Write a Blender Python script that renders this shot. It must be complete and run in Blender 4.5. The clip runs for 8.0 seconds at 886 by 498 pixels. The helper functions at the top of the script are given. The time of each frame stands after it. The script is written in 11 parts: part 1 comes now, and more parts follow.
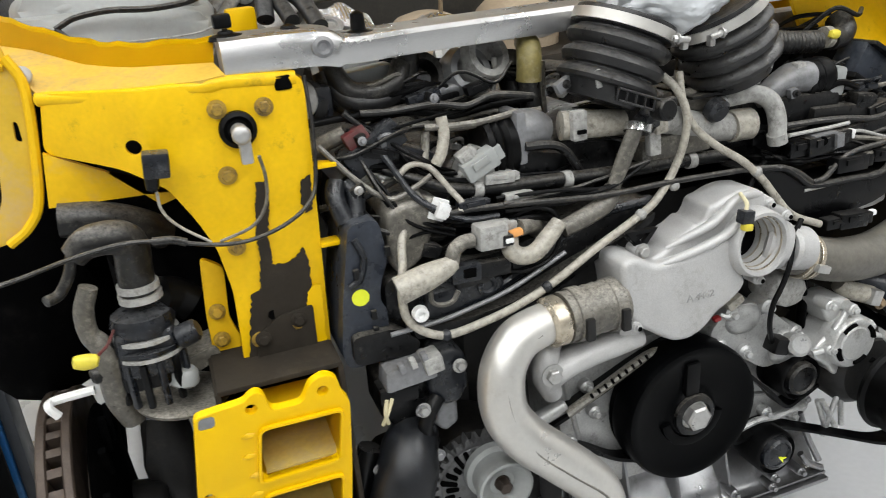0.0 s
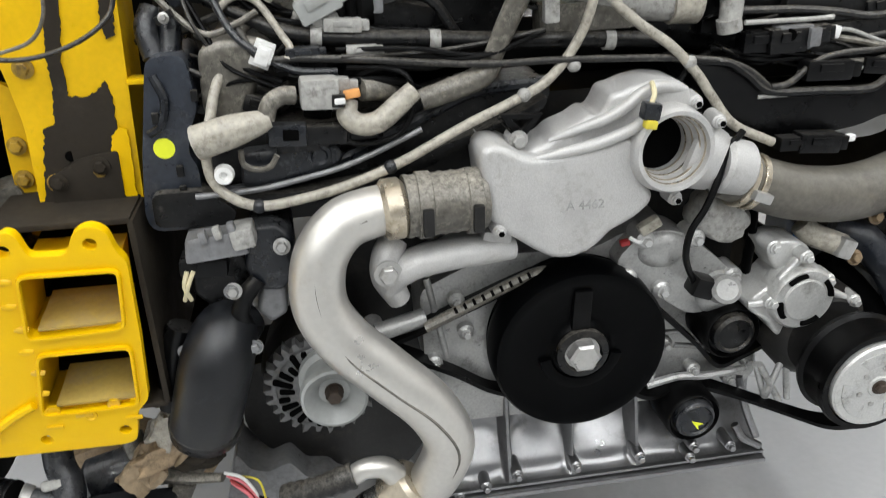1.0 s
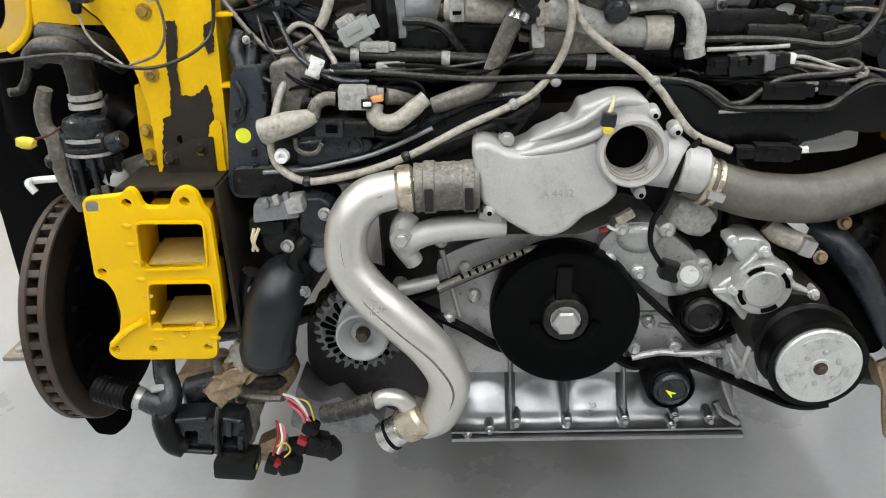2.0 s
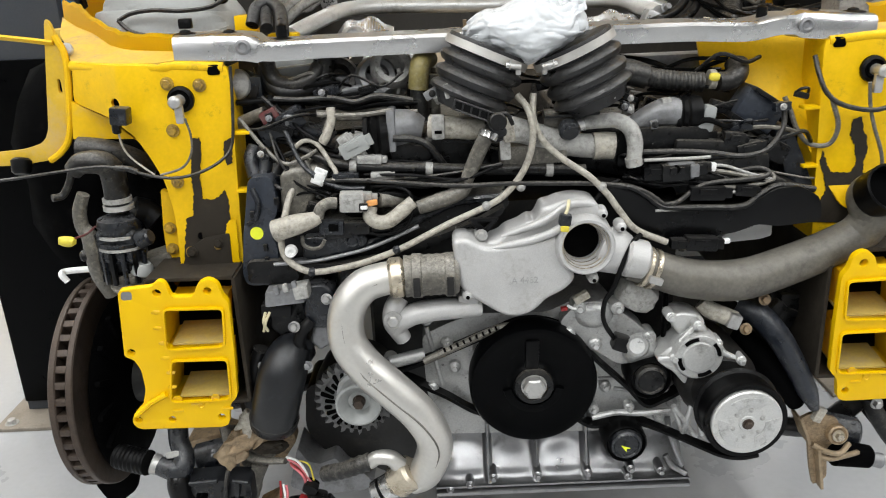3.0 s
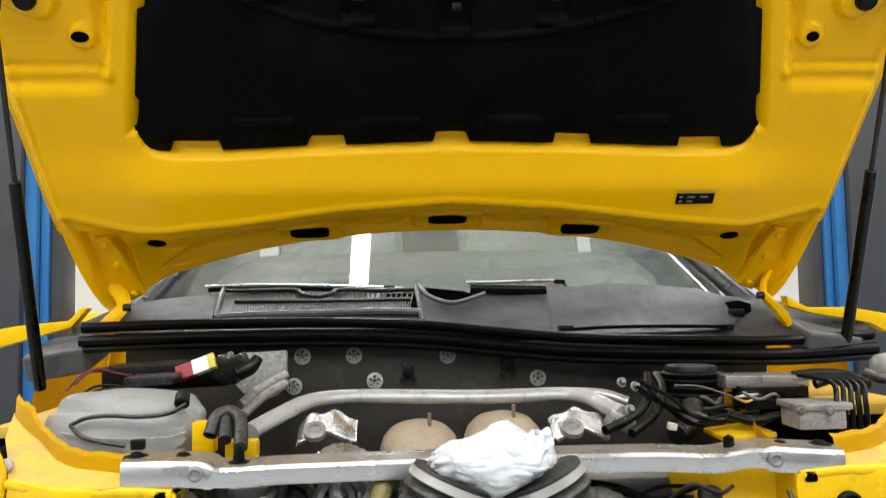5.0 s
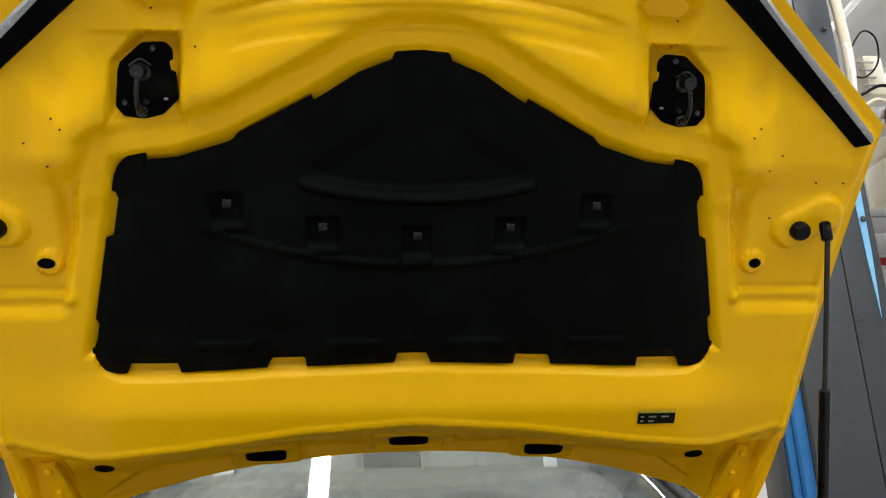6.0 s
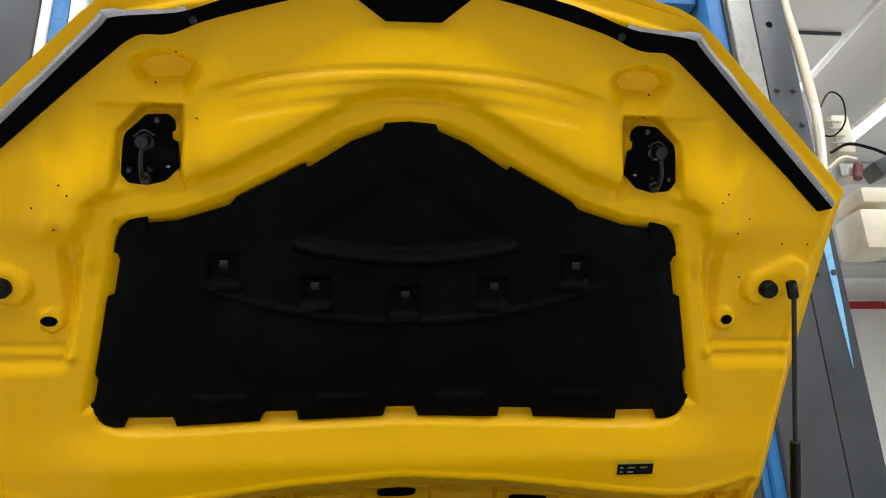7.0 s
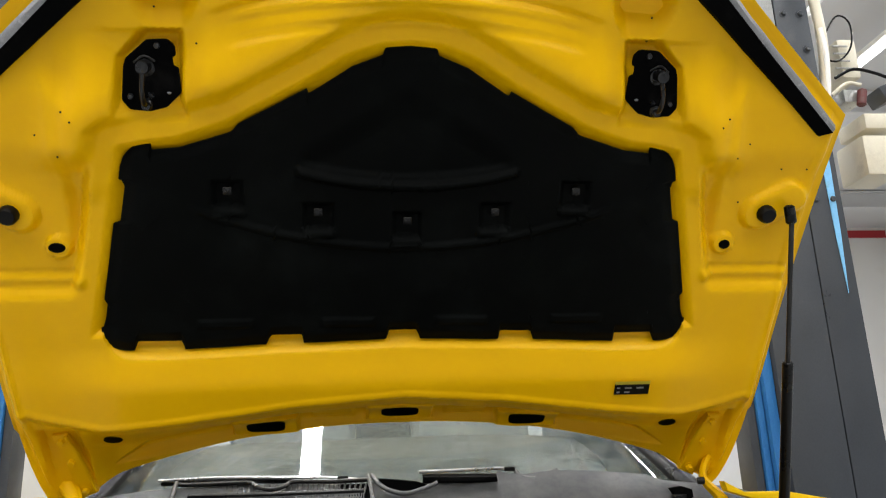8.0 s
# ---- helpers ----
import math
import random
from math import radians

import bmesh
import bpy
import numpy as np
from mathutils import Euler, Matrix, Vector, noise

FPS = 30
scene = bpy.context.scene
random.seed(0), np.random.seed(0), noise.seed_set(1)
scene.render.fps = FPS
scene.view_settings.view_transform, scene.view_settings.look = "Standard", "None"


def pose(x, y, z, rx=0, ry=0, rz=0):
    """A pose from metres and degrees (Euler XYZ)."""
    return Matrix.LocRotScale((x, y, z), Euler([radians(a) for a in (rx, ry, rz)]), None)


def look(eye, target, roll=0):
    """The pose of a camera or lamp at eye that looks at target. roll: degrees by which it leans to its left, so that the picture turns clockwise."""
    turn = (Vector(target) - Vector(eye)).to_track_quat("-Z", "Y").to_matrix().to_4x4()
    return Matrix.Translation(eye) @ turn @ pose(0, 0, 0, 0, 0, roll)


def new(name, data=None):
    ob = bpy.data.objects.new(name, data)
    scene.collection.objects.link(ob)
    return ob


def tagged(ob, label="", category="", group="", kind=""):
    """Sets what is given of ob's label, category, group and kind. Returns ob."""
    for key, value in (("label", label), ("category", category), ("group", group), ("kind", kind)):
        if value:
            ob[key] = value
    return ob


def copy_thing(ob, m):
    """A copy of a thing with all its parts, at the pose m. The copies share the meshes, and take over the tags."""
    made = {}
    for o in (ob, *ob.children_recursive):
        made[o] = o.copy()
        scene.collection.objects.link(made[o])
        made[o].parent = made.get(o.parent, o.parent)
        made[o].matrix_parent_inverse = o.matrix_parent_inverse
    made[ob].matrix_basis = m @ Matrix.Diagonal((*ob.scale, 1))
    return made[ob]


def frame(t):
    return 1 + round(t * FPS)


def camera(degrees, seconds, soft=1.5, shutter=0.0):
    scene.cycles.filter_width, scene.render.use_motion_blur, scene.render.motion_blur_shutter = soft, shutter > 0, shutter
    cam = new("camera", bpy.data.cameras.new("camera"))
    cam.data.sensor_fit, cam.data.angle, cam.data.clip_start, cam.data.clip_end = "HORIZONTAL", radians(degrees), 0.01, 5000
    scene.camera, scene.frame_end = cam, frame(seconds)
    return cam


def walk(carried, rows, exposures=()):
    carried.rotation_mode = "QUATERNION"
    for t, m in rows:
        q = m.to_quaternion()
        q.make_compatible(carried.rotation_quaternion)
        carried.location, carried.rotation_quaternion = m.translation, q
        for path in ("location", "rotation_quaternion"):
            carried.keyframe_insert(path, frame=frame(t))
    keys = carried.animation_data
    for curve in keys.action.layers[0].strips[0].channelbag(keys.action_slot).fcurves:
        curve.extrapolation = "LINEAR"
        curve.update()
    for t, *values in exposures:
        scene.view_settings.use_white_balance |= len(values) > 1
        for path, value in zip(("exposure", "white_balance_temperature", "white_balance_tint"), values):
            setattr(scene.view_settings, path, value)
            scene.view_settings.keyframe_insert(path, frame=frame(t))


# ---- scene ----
# ---- camera and walk ----
cam = camera(58.8, 8.0, soft=1.0, shutter=0.15)
PATH = [
    (0, (-0.535, -0.683, 1.303), (0.04, 1.088, 0.573), -5.7),
    (0.5, (-0.376, -0.669, 1.257), (0.106, 1.121, 0.507), -3.0),
    (1, (-0.25, -0.65, 1.176), (0.032, 1.137, 0.322), -1.6),
    (1.2, (-0.211, -0.671, 1.156), (-0.032, 1.105, 0.255), -1.4),
    (2.3, (-0.093, -0.917, 1.252), (-0.216, 0.927, 0.487), -3.0),
    (2.5, (-0.107, -0.941, 1.281), (-0.218, 0.911, 0.533), -3.0),
    (3, (-0.118, -1.005, 1.304), (-0.13, 0.88, 0.636), -2.6),
    (3.5, (-0.117, -1.04, 1.321), (0.006, 0.872, 0.748), -1.7),
    (4, (-0.112, -1.011, 1.363), (0.012, 0.939, 0.937), -1.3),
    (4.5, (-0.13, -0.969, 1.398), (-0.033, 1.019, 1.204), -1.1),
    (5, (-0.115, -0.948, 1.435), (-0.009, 1.045, 1.563), -1.1),
    (5.2, (-0.111, -0.956, 1.447), (0.011, 1.025, 1.691), -1.1),
    (6.3, (-0.107, -0.983, 1.502), (0.11, 0.89, 2.168), -2.1),
    (6.5, (-0.111, -1.021, 1.506), (0.112, 0.847, 2.184), -2.2),
    (7, (-0.113, -1.059, 1.499), (0.116, 0.799, 2.204), -2.1),
    (7.5, (-0.082, -1.074, 1.49), (0.119, 0.791, 2.184), -1.8),
    (8, (-0.116, -1.073, 1.482), (0.11, 0.839, 2.021), -2.2),
]
walk(cam, [(t, look(eye, target, roll)) for t, eye, target, roll in PATH], [(0.0, 0.05), (3.0, 0.08), (4.0, 0.16), (4.5, 0.22), (5.0, 0.20), (6.2, -0.02), (8.0, -0.02)])


# ---- world and light ----
world = bpy.data.worlds.new("workshop_air")
scene.world = world
world.use_nodes = True
world.node_tree.nodes["Background"].inputs[0].default_value = (0.85, 0.92, 1.0, 1)
world.node_tree.nodes["Background"].inputs[1].default_value = 0.03
scene.view_settings.exposure = 0.0

ROOM_H = 4.6
TUBE_ROWS = [-3.7, -1.75, -0.32, 1.8, 3.7]     # x of the rows of ceiling tubes
TUBE_Y = [-4.6, -2.2, 0.6, 3.2, 5.8]         # y of the tubes' middles


def ceiling_lamp(x, y, watts):
    lamp = bpy.data.lights.new("tube_light", "AREA")
    lamp.shape, lamp.size, lamp.size_y, lamp.energy = "RECTANGLE", 0.10, 1.9, watts
    lamp.color = (0.97, 0.99, 1.0)
    ob = new("tube_light", lamp)
    ob.matrix_world = pose(x, y, ROOM_H - 0.34)
    return tagged(ob, "long white fluorescent tube light", "light", kind="structure")


for lx in TUBE_ROWS:
    for ly in TUBE_Y:
        ceiling_lamp(lx, ly, 38.5)


# ---- materials ----
def nodes_of(name):
    m = bpy.data.materials.new(name)
    m.use_nodes = True
    n = m.node_tree
    return m, n, n.nodes["Principled BSDF"]


def surface(name, colour, rough=0.5, metal=0.0, dirt=None, dirt_amount=0.35, scale=14.0, grain=180.0, bump=0.08, vary=0.12, coat=0.0, streak=None, rough_vary=0.15, spec=0.5, dust=0.0, dust_colour=(0.20, 0.185, 0.16)):
    """A worn surface: base colour varied at two scales, dirt in patches, fine relief."""
    m, t, b = nodes_of(name)
    link, add = t.links.new, t.nodes.new
    co = add("ShaderNodeTexCoord")
    info = add("ShaderNodeObjectInfo")
    shift = add("ShaderNodeVectorMath"); shift.operation = "ADD"
    link(co.outputs["Object"], shift.inputs[0])
    mul = add("ShaderNodeMath"); mul.operation = "MULTIPLY"; mul.inputs[1].default_value = 7.0
    link(info.outputs["Random"], mul.inputs[0]); link(mul.outputs[0], shift.inputs[1])
    big = add("ShaderNodeTexNoise"); big.inputs["Scale"].default_value = scale; big.inputs["Detail"].default_value = 6; big.inputs["Roughness"].default_value = 0.62
    fine = add("ShaderNodeTexNoise"); fine.inputs["Scale"].default_value = grain; fine.inputs["Detail"].default_value = 3
    link(shift.outputs[0], big.inputs["Vector"])
    if streak:
        mp = add("ShaderNodeMapping"); mp.inputs["Scale"].default_value = streak
        link(shift.outputs[0], mp.inputs[0]); link(mp.outputs[0], fine.inputs["Vector"])
    else:
        link(shift.outputs[0], fine.inputs["Vector"])
    hsv = add("ShaderNodeHueSaturation")
    hsv.inputs["Color"].default_value = (*colour, 1)
    mr = add("ShaderNodeMapRange"); mr.inputs["To Min"].default_value = 1 - vary; mr.inputs["To Max"].default_value = 1 + vary
    mr.inputs["From Min"].default_value = 0.3; mr.inputs["From Max"].default_value = 0.7
    mixn = add("ShaderNodeMath"); mixn.operation = "MULTIPLY_ADD"; mixn.inputs[1].default_value = 0.5
    half = add("ShaderNodeMath"); half.operation = "MULTIPLY"; half.inputs[1].default_value = 0.5
    link(fine.outputs["Fac"], half.inputs[0]); link(big.outputs["Fac"], mixn.inputs[0]); link(half.outputs[0], mixn.inputs[2])
    link(mixn.outputs[0], mr.inputs["Value"]); link(mr.outputs[0], hsv.inputs["Value"])
    out = hsv.outputs[0]
    if dirt:
        ramp = add("ShaderNodeMapRange"); ramp.inputs["From Min"].default_value = 0.62 - 0.3 * dirt_amount; ramp.inputs["From Max"].default_value = 0.78 - 0.2 * dirt_amount
        ramp.inputs["To Max"].default_value = min(0.95, 0.45 + dirt_amount)
        n2 = add("ShaderNodeTexNoise"); n2.inputs["Scale"].default_value = scale * 0.8; n2.inputs["Detail"].default_value = 12; n2.inputs["Roughness"].default_value = 0.78
        link(shift.outputs[0], n2.inputs["Vector"]); link(n2.outputs["Fac"], ramp.inputs["Value"])
        mx = add("ShaderNodeMix"); mx.data_type = "RGBA"
        link(ramp.outputs[0], mx.inputs[0]); link(out, mx.inputs[6]); mx.inputs[7].default_value = (*dirt, 1)
        out = mx.outputs[2]
    if dust:
        # settled dust in patches and specks; it also paints tops lighter to shape dark parts
        geo = add("ShaderNodeNewGeometry")
        xyz = add("ShaderNodeSeparateXYZ"); link(geo.outputs["Normal"], xyz.inputs[0])
        up = add("ShaderNodeMapRange"); up.inputs["From Min"].default_value = 0.05; up.inputs["From Max"].default_value = 0.95
        link(xyz.outputs["Z"], up.inputs["Value"])
        n3 = add("ShaderNodeTexNoise"); n3.inputs["Scale"].default_value = scale * 2.2; n3.inputs["Detail"].default_value = 10; n3.inputs["Roughness"].default_value = 0.75
        link(shift.outputs[0], n3.inputs["Vector"])
        pm = add("ShaderNodeMapRange"); pm.inputs["From Min"].default_value = 0.36; pm.inputs["From Max"].default_value = 0.68
        link(n3.outputs["Fac"], pm.inputs["Value"])
        am = add("ShaderNodeMath"); am.operation = "MULTIPLY"; link(up.outputs[0], am.inputs[0]); link(pm.outputs[0], am.inputs[1])
        ds = add("ShaderNodeMath"); ds.operation = "MULTIPLY"; ds.use_clamp = True; ds.inputs[1].default_value = dust; link(am.outputs[0], ds.inputs[0])
        mx2 = add("ShaderNodeMix"); mx2.data_type = "RGBA"
        link(ds.outputs[0], mx2.inputs[0]); link(out, mx2.inputs[6]); mx2.inputs[7].default_value = (*dust_colour, 1)
        out = mx2.outputs[2]
    link(out, b.inputs["Base Color"])
    rr = add("ShaderNodeMapRange"); rr.inputs["To Min"].default_value = max(0.03, rough - rough_vary); rr.inputs["To Max"].default_value = min(1, rough + rough_vary)
    rr.inputs["From Min"].default_value = 0.3; rr.inputs["From Max"].default_value = 0.7
    link(big.outputs["Fac"], rr.inputs["Value"]); link(rr.outputs[0], b.inputs["Roughness"])
    b.inputs["Metallic"].default_value = metal
    b.inputs["Specular IOR Level"].default_value = spec
    b.inputs["Coat Weight"].default_value = coat
    b.inputs["Coat Roughness"].default_value = 0.12
    if bump:
        bp = add("ShaderNodeBump"); bp.inputs["Strength"].default_value = bump; bp.inputs["Distance"].default_value = 0.002
        link(mixn.outputs[0], bp.inputs["Height"]); link(bp.outputs[0], b.inputs["Normal"])
    return m


def glow(name, colour, strength):
    m, t, b = nodes_of(name)
    b.inputs["Base Color"].default_value = (*colour, 1)
    b.inputs["Emission Color"].default_value = (*colour, 1)
    b.inputs["Emission Strength"].default_value = strength
    return m


# same car paint as M_YELLOW, coloured redder for the dimmer light under the bonnet
M_YELLOW_HOOD = surface("dim_lit_yellow_paint", (0.84, 0.462, 0.0), 0.34, coat=0.0, scale=3, grain=900, bump=0.004, vary=0.03, rough_vary=0.06, spec=0.14)
M_YELLOW = surface("yellow_paint", (0.84, 0.515, 0.0), 0.38, coat=0.0, scale=3, grain=900, bump=0.004, vary=0.03, rough_vary=0.06, spec=0.22)
M_YELLOW_DUSTY = surface("dusty_yellow_paint", (0.79, 0.475, 0.004), 0.5, dirt=(0.60, 0.42, 0.20), dirt_amount=0.32, scale=6, bump=0.06, vary=0.07, spec=0.3)
M_YELLOW_TOP = surface("sandy_yellow_paint", (0.62, 0.40, 0.03), 0.65, dirt=(0.50, 0.36, 0.19), dirt_amount=0.6, scale=9, bump=0.08, vary=0.08, spec=0.3)
M_PRIMER = surface("scorched_brown_primer", (0.026, 0.021, 0.015), 0.75, dirt=(0.055, 0.044, 0.031), dirt_amount=0.35, scale=20, bump=0.15, spec=0.25)
M_CAST = surface("cast_aluminium", (0.52, 0.52, 0.51), 0.42, 0.5, dirt=(0.12, 0.115, 0.10), dirt_amount=0.34, scale=50, grain=420, bump=0.3, vary=0.16)
M_CAST_BRIGHT = surface("pale_cast_aluminium", (0.50, 0.495, 0.485), 0.52, 0.35, dirt=(0.30, 0.285, 0.255), dirt_amount=0.28, scale=40, grain=700, bump=0.4, vary=0.14)
M_CAST_DIRTY = surface("dirty_cast_aluminium", (0.40, 0.40, 0.39), 0.4, 0.5, dirt=(0.11, 0.105, 0.09), dirt_amount=0.34, scale=60, grain=350, bump=0.3, vary=0.2)
M_ALU = surface("brushed_aluminium", (0.52, 0.52, 0.515), 0.32, 0.85, dirt=(0.30, 0.285, 0.25), dirt_amount=0.25, scale=12, grain=90, bump=0.05, streak=(2, 40, 40), vary=0.12)
M_PAN = surface("bright_oil_pan_metal", (0.30, 0.30, 0.305), 0.35, 0.97, dirt=(0.11, 0.105, 0.095), dirt_amount=0.3, scale=26, bump=0.05, vary=0.08, rough_vary=0.08)
M_STEEL = surface("satin_steel", (0.60, 0.585, 0.55), 0.4, 0.72, dirt=(0.36, 0.30, 0.22), dirt_amount=0.15, scale=9, bump=0.04, vary=0.07)
M_BOLT = surface("zinc_bolt", (0.46, 0.455, 0.44), 0.4, 0.7, dirt=(0.2, 0.175, 0.14), dirt_amount=0.34, scale=40, bump=0.05)
M_BOLT_Y = surface("painted_bolt", (0.50, 0.31, 0.03), 0.5, 0.1, dirt=(0.09, 0.06, 0.03), dirt_amount=0.75, scale=60, bump=0.1)
M_RUST = surface("rusty_iron", (0.062, 0.045, 0.034), 0.5, 0.4, dirt=(0.022, 0.017, 0.014), dirt_amount=0.42, scale=26, grain=300, bump=0.25, vary=0.3)
M_IRON = surface("dark_iron", (0.012, 0.0115, 0.011), 0.5, 0.3, dirt=(0.05, 0.043, 0.035), dirt_amount=0.3, scale=24, bump=0.25, vary=0.3)
M_BLACK = surface("black_plastic", (0.0020, 0.0021, 0.0024), 0.34, dirt=(0.014, 0.0135, 0.013), dirt_amount=0.12, scale=16, bump=0.12, vary=0.3, spec=0.22, dust=0.35, dust_colour=(0.09, 0.086, 0.08))
M_BLACK_DUSTY = surface("dusty_black_plastic", (0.0028, 0.0030, 0.0034), 0.36, dirt=(0.075, 0.071, 0.064), dirt_amount=0.22, scale=95, bump=0.3, vary=0.5, spec=0.3, dust=0.7)
M_SLATE = surface("slate_plastic", (0.0060, 0.0076, 0.0108), 0.32, dirt=(0.11, 0.115, 0.12), dirt_amount=0.22, scale=80, bump=0.25, vary=0.5, spec=0.5, dust=0.55, dust_colour=(0.17, 0.17, 0.17))
M_RUBBER = surface("black_rubber", (0.0018, 0.0018, 0.0019), 0.4, dirt=(0.012, 0.0115, 0.011), dirt_amount=0.16, scale=22, bump=0.1, vary=0.3, spec=0.14)
M_RUBBER_DUSTY = surface("dusty_rubber", (0.010, 0.0098, 0.0095), 0.4, dirt=(0.12, 0.11, 0.094), dirt_amount=0.34, scale=110, bump=0.25, vary=0.45, spec=0.4, dust=0.8)
M_HOSE = surface("grey_brown_hose", (0.095, 0.088, 0.074), 0.4, dirt=(0.32, 0.30, 0.25), dirt_amount=0.36, scale=110, bump=0.3, vary=0.5, spec=0.45, dust=0.8, dust_colour=(0.48, 0.45, 0.39))
M_CONDUIT = surface("beige_conduit", (0.37, 0.345, 0.29), 0.36, dirt=(0.065, 0.055, 0.042), dirt_amount=0.38, scale=120, bump=0.25, vary=0.4, dust=0.5, dust_colour=(0.48, 0.46, 0.41))
M_GREY_PL = surface("grey_plastic", (0.36, 0.355, 0.335), 0.4, dirt=(0.06, 0.053, 0.042), dirt_amount=0.40, scale=100, bump=0.25, vary=0.35, dust=0.45, dust_colour=(0.48, 0.47, 0.44))
M_TANK = surface("milky_tank_plastic", (0.31, 0.32, 0.31), 0.42, dirt=(0.21, 0.205, 0.18), dirt_amount=0.3, scale=9, bump=0.05, vary=0.08)
M_WRAP = surface("crumpled_white_film", (0.62, 0.64, 0.655), 0.34, scale=30, grain=120, bump=0.2, vary=0.08, rough_vary=0.12, spec=0.5)
M_TAN = surface("tan_coated_steel", (0.30, 0.225, 0.14), 0.45, 0.2, dirt=(0.09, 0.066, 0.042), dirt_amount=0.4, scale=60, bump=0.2, vary=0.25)
# dirt here is no soil: paler patches in the colour imitate the pad's sheen
M_FELT = surface("black_felt", (0.0010, 0.0014, 0.0012), 0.6, dirt=(0.0054, 0.0066, 0.0060), dirt_amount=0.45, scale=3.5, grain=900, bump=0.25, vary=0.25, spec=0.05)
M_DAMP = surface("dark_foil_lining", (0.026, 0.023, 0.018), 0.5, dirt=(0.085, 0.074, 0.055), dirt_amount=0.36, scale=7, bump=0.12, vary=0.3)
M_SEALER = surface("grey_sealer", (0.40, 0.40, 0.39), 0.6, dirt=(0.55, 0.55, 0.54), dirt_amount=0.4, scale=20, bump=0.2)
M_FOIL = surface("embossed_foil", (0.62, 0.62, 0.61), 0.26, 0.9, dirt=(0.3, 0.28, 0.24), dirt_amount=0.3, scale=20, bump=0.1)
M_FLOOR = surface("grey_epoxy_floor", (0.40, 0.405, 0.41), 0.32, dirt=(0.30, 0.30, 0.295), dirt_amount=0.28, scale=1.4, grain=60, bump=0.02, vary=0.05, rough_vary=0.1)
M_LINE = surface("white_floor_line", (0.8, 0.8, 0.79), 0.4, dirt=(0.5, 0.5, 0.49), dirt_amount=0.2, scale=6, bump=0.02, vary=0.04)
M_WALL = surface("white_wall_paint", (0.78, 0.775, 0.76), 0.7, dirt=(0.66, 0.65, 0.62), dirt_amount=0.15, scale=1.2, bump=0.03, vary=0.03)
# grey for the unseen south wall, chosen to weaken light from the front
M_GREYWALL = surface("unseen_wall_grey", (0.24, 0.245, 0.25), 0.6, dirt=(0.18, 0.18, 0.175), dirt_amount=0.2, scale=1.2, bump=0.03, vary=0.05)
M_CEIL = surface("white_ceiling_sheet", (0.62, 0.62, 0.625), 0.75, scale=1.0, bump=0.02, vary=0.03)
M_POST = surface("dark_grey_post_paint", (0.048, 0.053, 0.061), 0.42, 0.0, spec=0.25, dirt=(0.09, 0.09, 0.09), dirt_amount=0.2, scale=6, bump=0.04, vary=0.12)
M_BLUE = surface("blue_paint", (0.030, 0.15, 0.40), 0.45, spec=0.2, dirt=(0.16, 0.28, 0.42), dirt_amount=0.25, scale=5, bump=0.04, vary=0.12)
M_BLUE_PALE = surface("worn_light_blue_paint", (0.17, 0.44, 0.72), 0.5, dirt=(0.10, 0.14, 0.18), dirt_amount=0.3, scale=14, bump=0.05, vary=0.15)
M_CREAM = surface("cream_plastic", (0.62, 0.57, 0.45), 0.5, dirt=(0.38, 0.34, 0.27), dirt_amount=0.25, scale=9, bump=0.03, vary=0.07)
M_PLATE = surface("stained_base_plate", (0.27, 0.235, 0.19), 0.6, 0.2, dirt=(0.15, 0.12, 0.09), dirt_amount=0.4, scale=12, bump=0.12, vary=0.18)
M_RED = surface("red_plastic", (0.30, 0.016, 0.018), 0.45, dirt=(0.2, 0.05, 0.04), dirt_amount=0.3, scale=20, vary=0.15)
M_PINK = surface("pink_wire", (0.62, 0.16, 0.18), 0.5, scale=20, vary=0.1)
M_WHITE = surface("white_plastic", (0.78, 0.78, 0.76), 0.45, dirt=(0.5, 0.48, 0.44), dirt_amount=0.2, scale=20, vary=0.05)
M_LIME = surface("lime_paint_mark", (0.80, 0.86, 0.03), 0.5, scale=30, vary=0.06)
M_ORANGE = surface("orange_plastic", (0.72, 0.33, 0.10), 0.5, scale=30, vary=0.1)
M_CLIP = surface("yellow_clip", (0.66, 0.55, 0.05), 0.5, dirt=(0.4, 0.33, 0.12), dirt_amount=0.3, scale=30, vary=0.1)
M_CREAMWIRE = surface("cream_wire", (0.62, 0.56, 0.36), 0.5, scale=30, vary=0.1)
# near-black colour that stands in for the shade in holes, slots and gaps
M_HOLE_SHADE = surface("painted_hole_shade", (0.0015, 0.0015, 0.0015), 0.9, scale=20, vary=0.1, spec=0.05)
M_TUBE = glow("lit_tube", (1.0, 0.99, 0.96), 14.0)
M_GLOSS = surface("glossy_black_paint", (0.0009, 0.0010, 0.0012), 0.34, dirt=(0.006, 0.0058, 0.0055), dirt_amount=0.12, scale=18, bump=0.04, vary=0.3, spec=0.06, rough_vary=0.08)
# bluish patches in the colour imitate gloss streaks, besides a little dust
M_ELBOW = surface("gloss_streaked_black_plastic", (0.0026, 0.0032, 0.0045), 0.33, dirt=(0.05, 0.055, 0.068), dirt_amount=0.20, scale=9, bump=0.12, vary=0.35, spec=0.5, dust=0.22, dust_colour=(0.13, 0.135, 0.145))
M_CAST_CLEAN = surface("clean_cast_aluminium", (0.55, 0.55, 0.535), 0.42, 0.45, dirt=(0.13, 0.12, 0.10), dirt_amount=0.3, scale=26, grain=420, bump=0.25, vary=0.14)
M_REDLINE = surface("red_wall_stripe", (0.45, 0.03, 0.04), 0.6, scale=5)


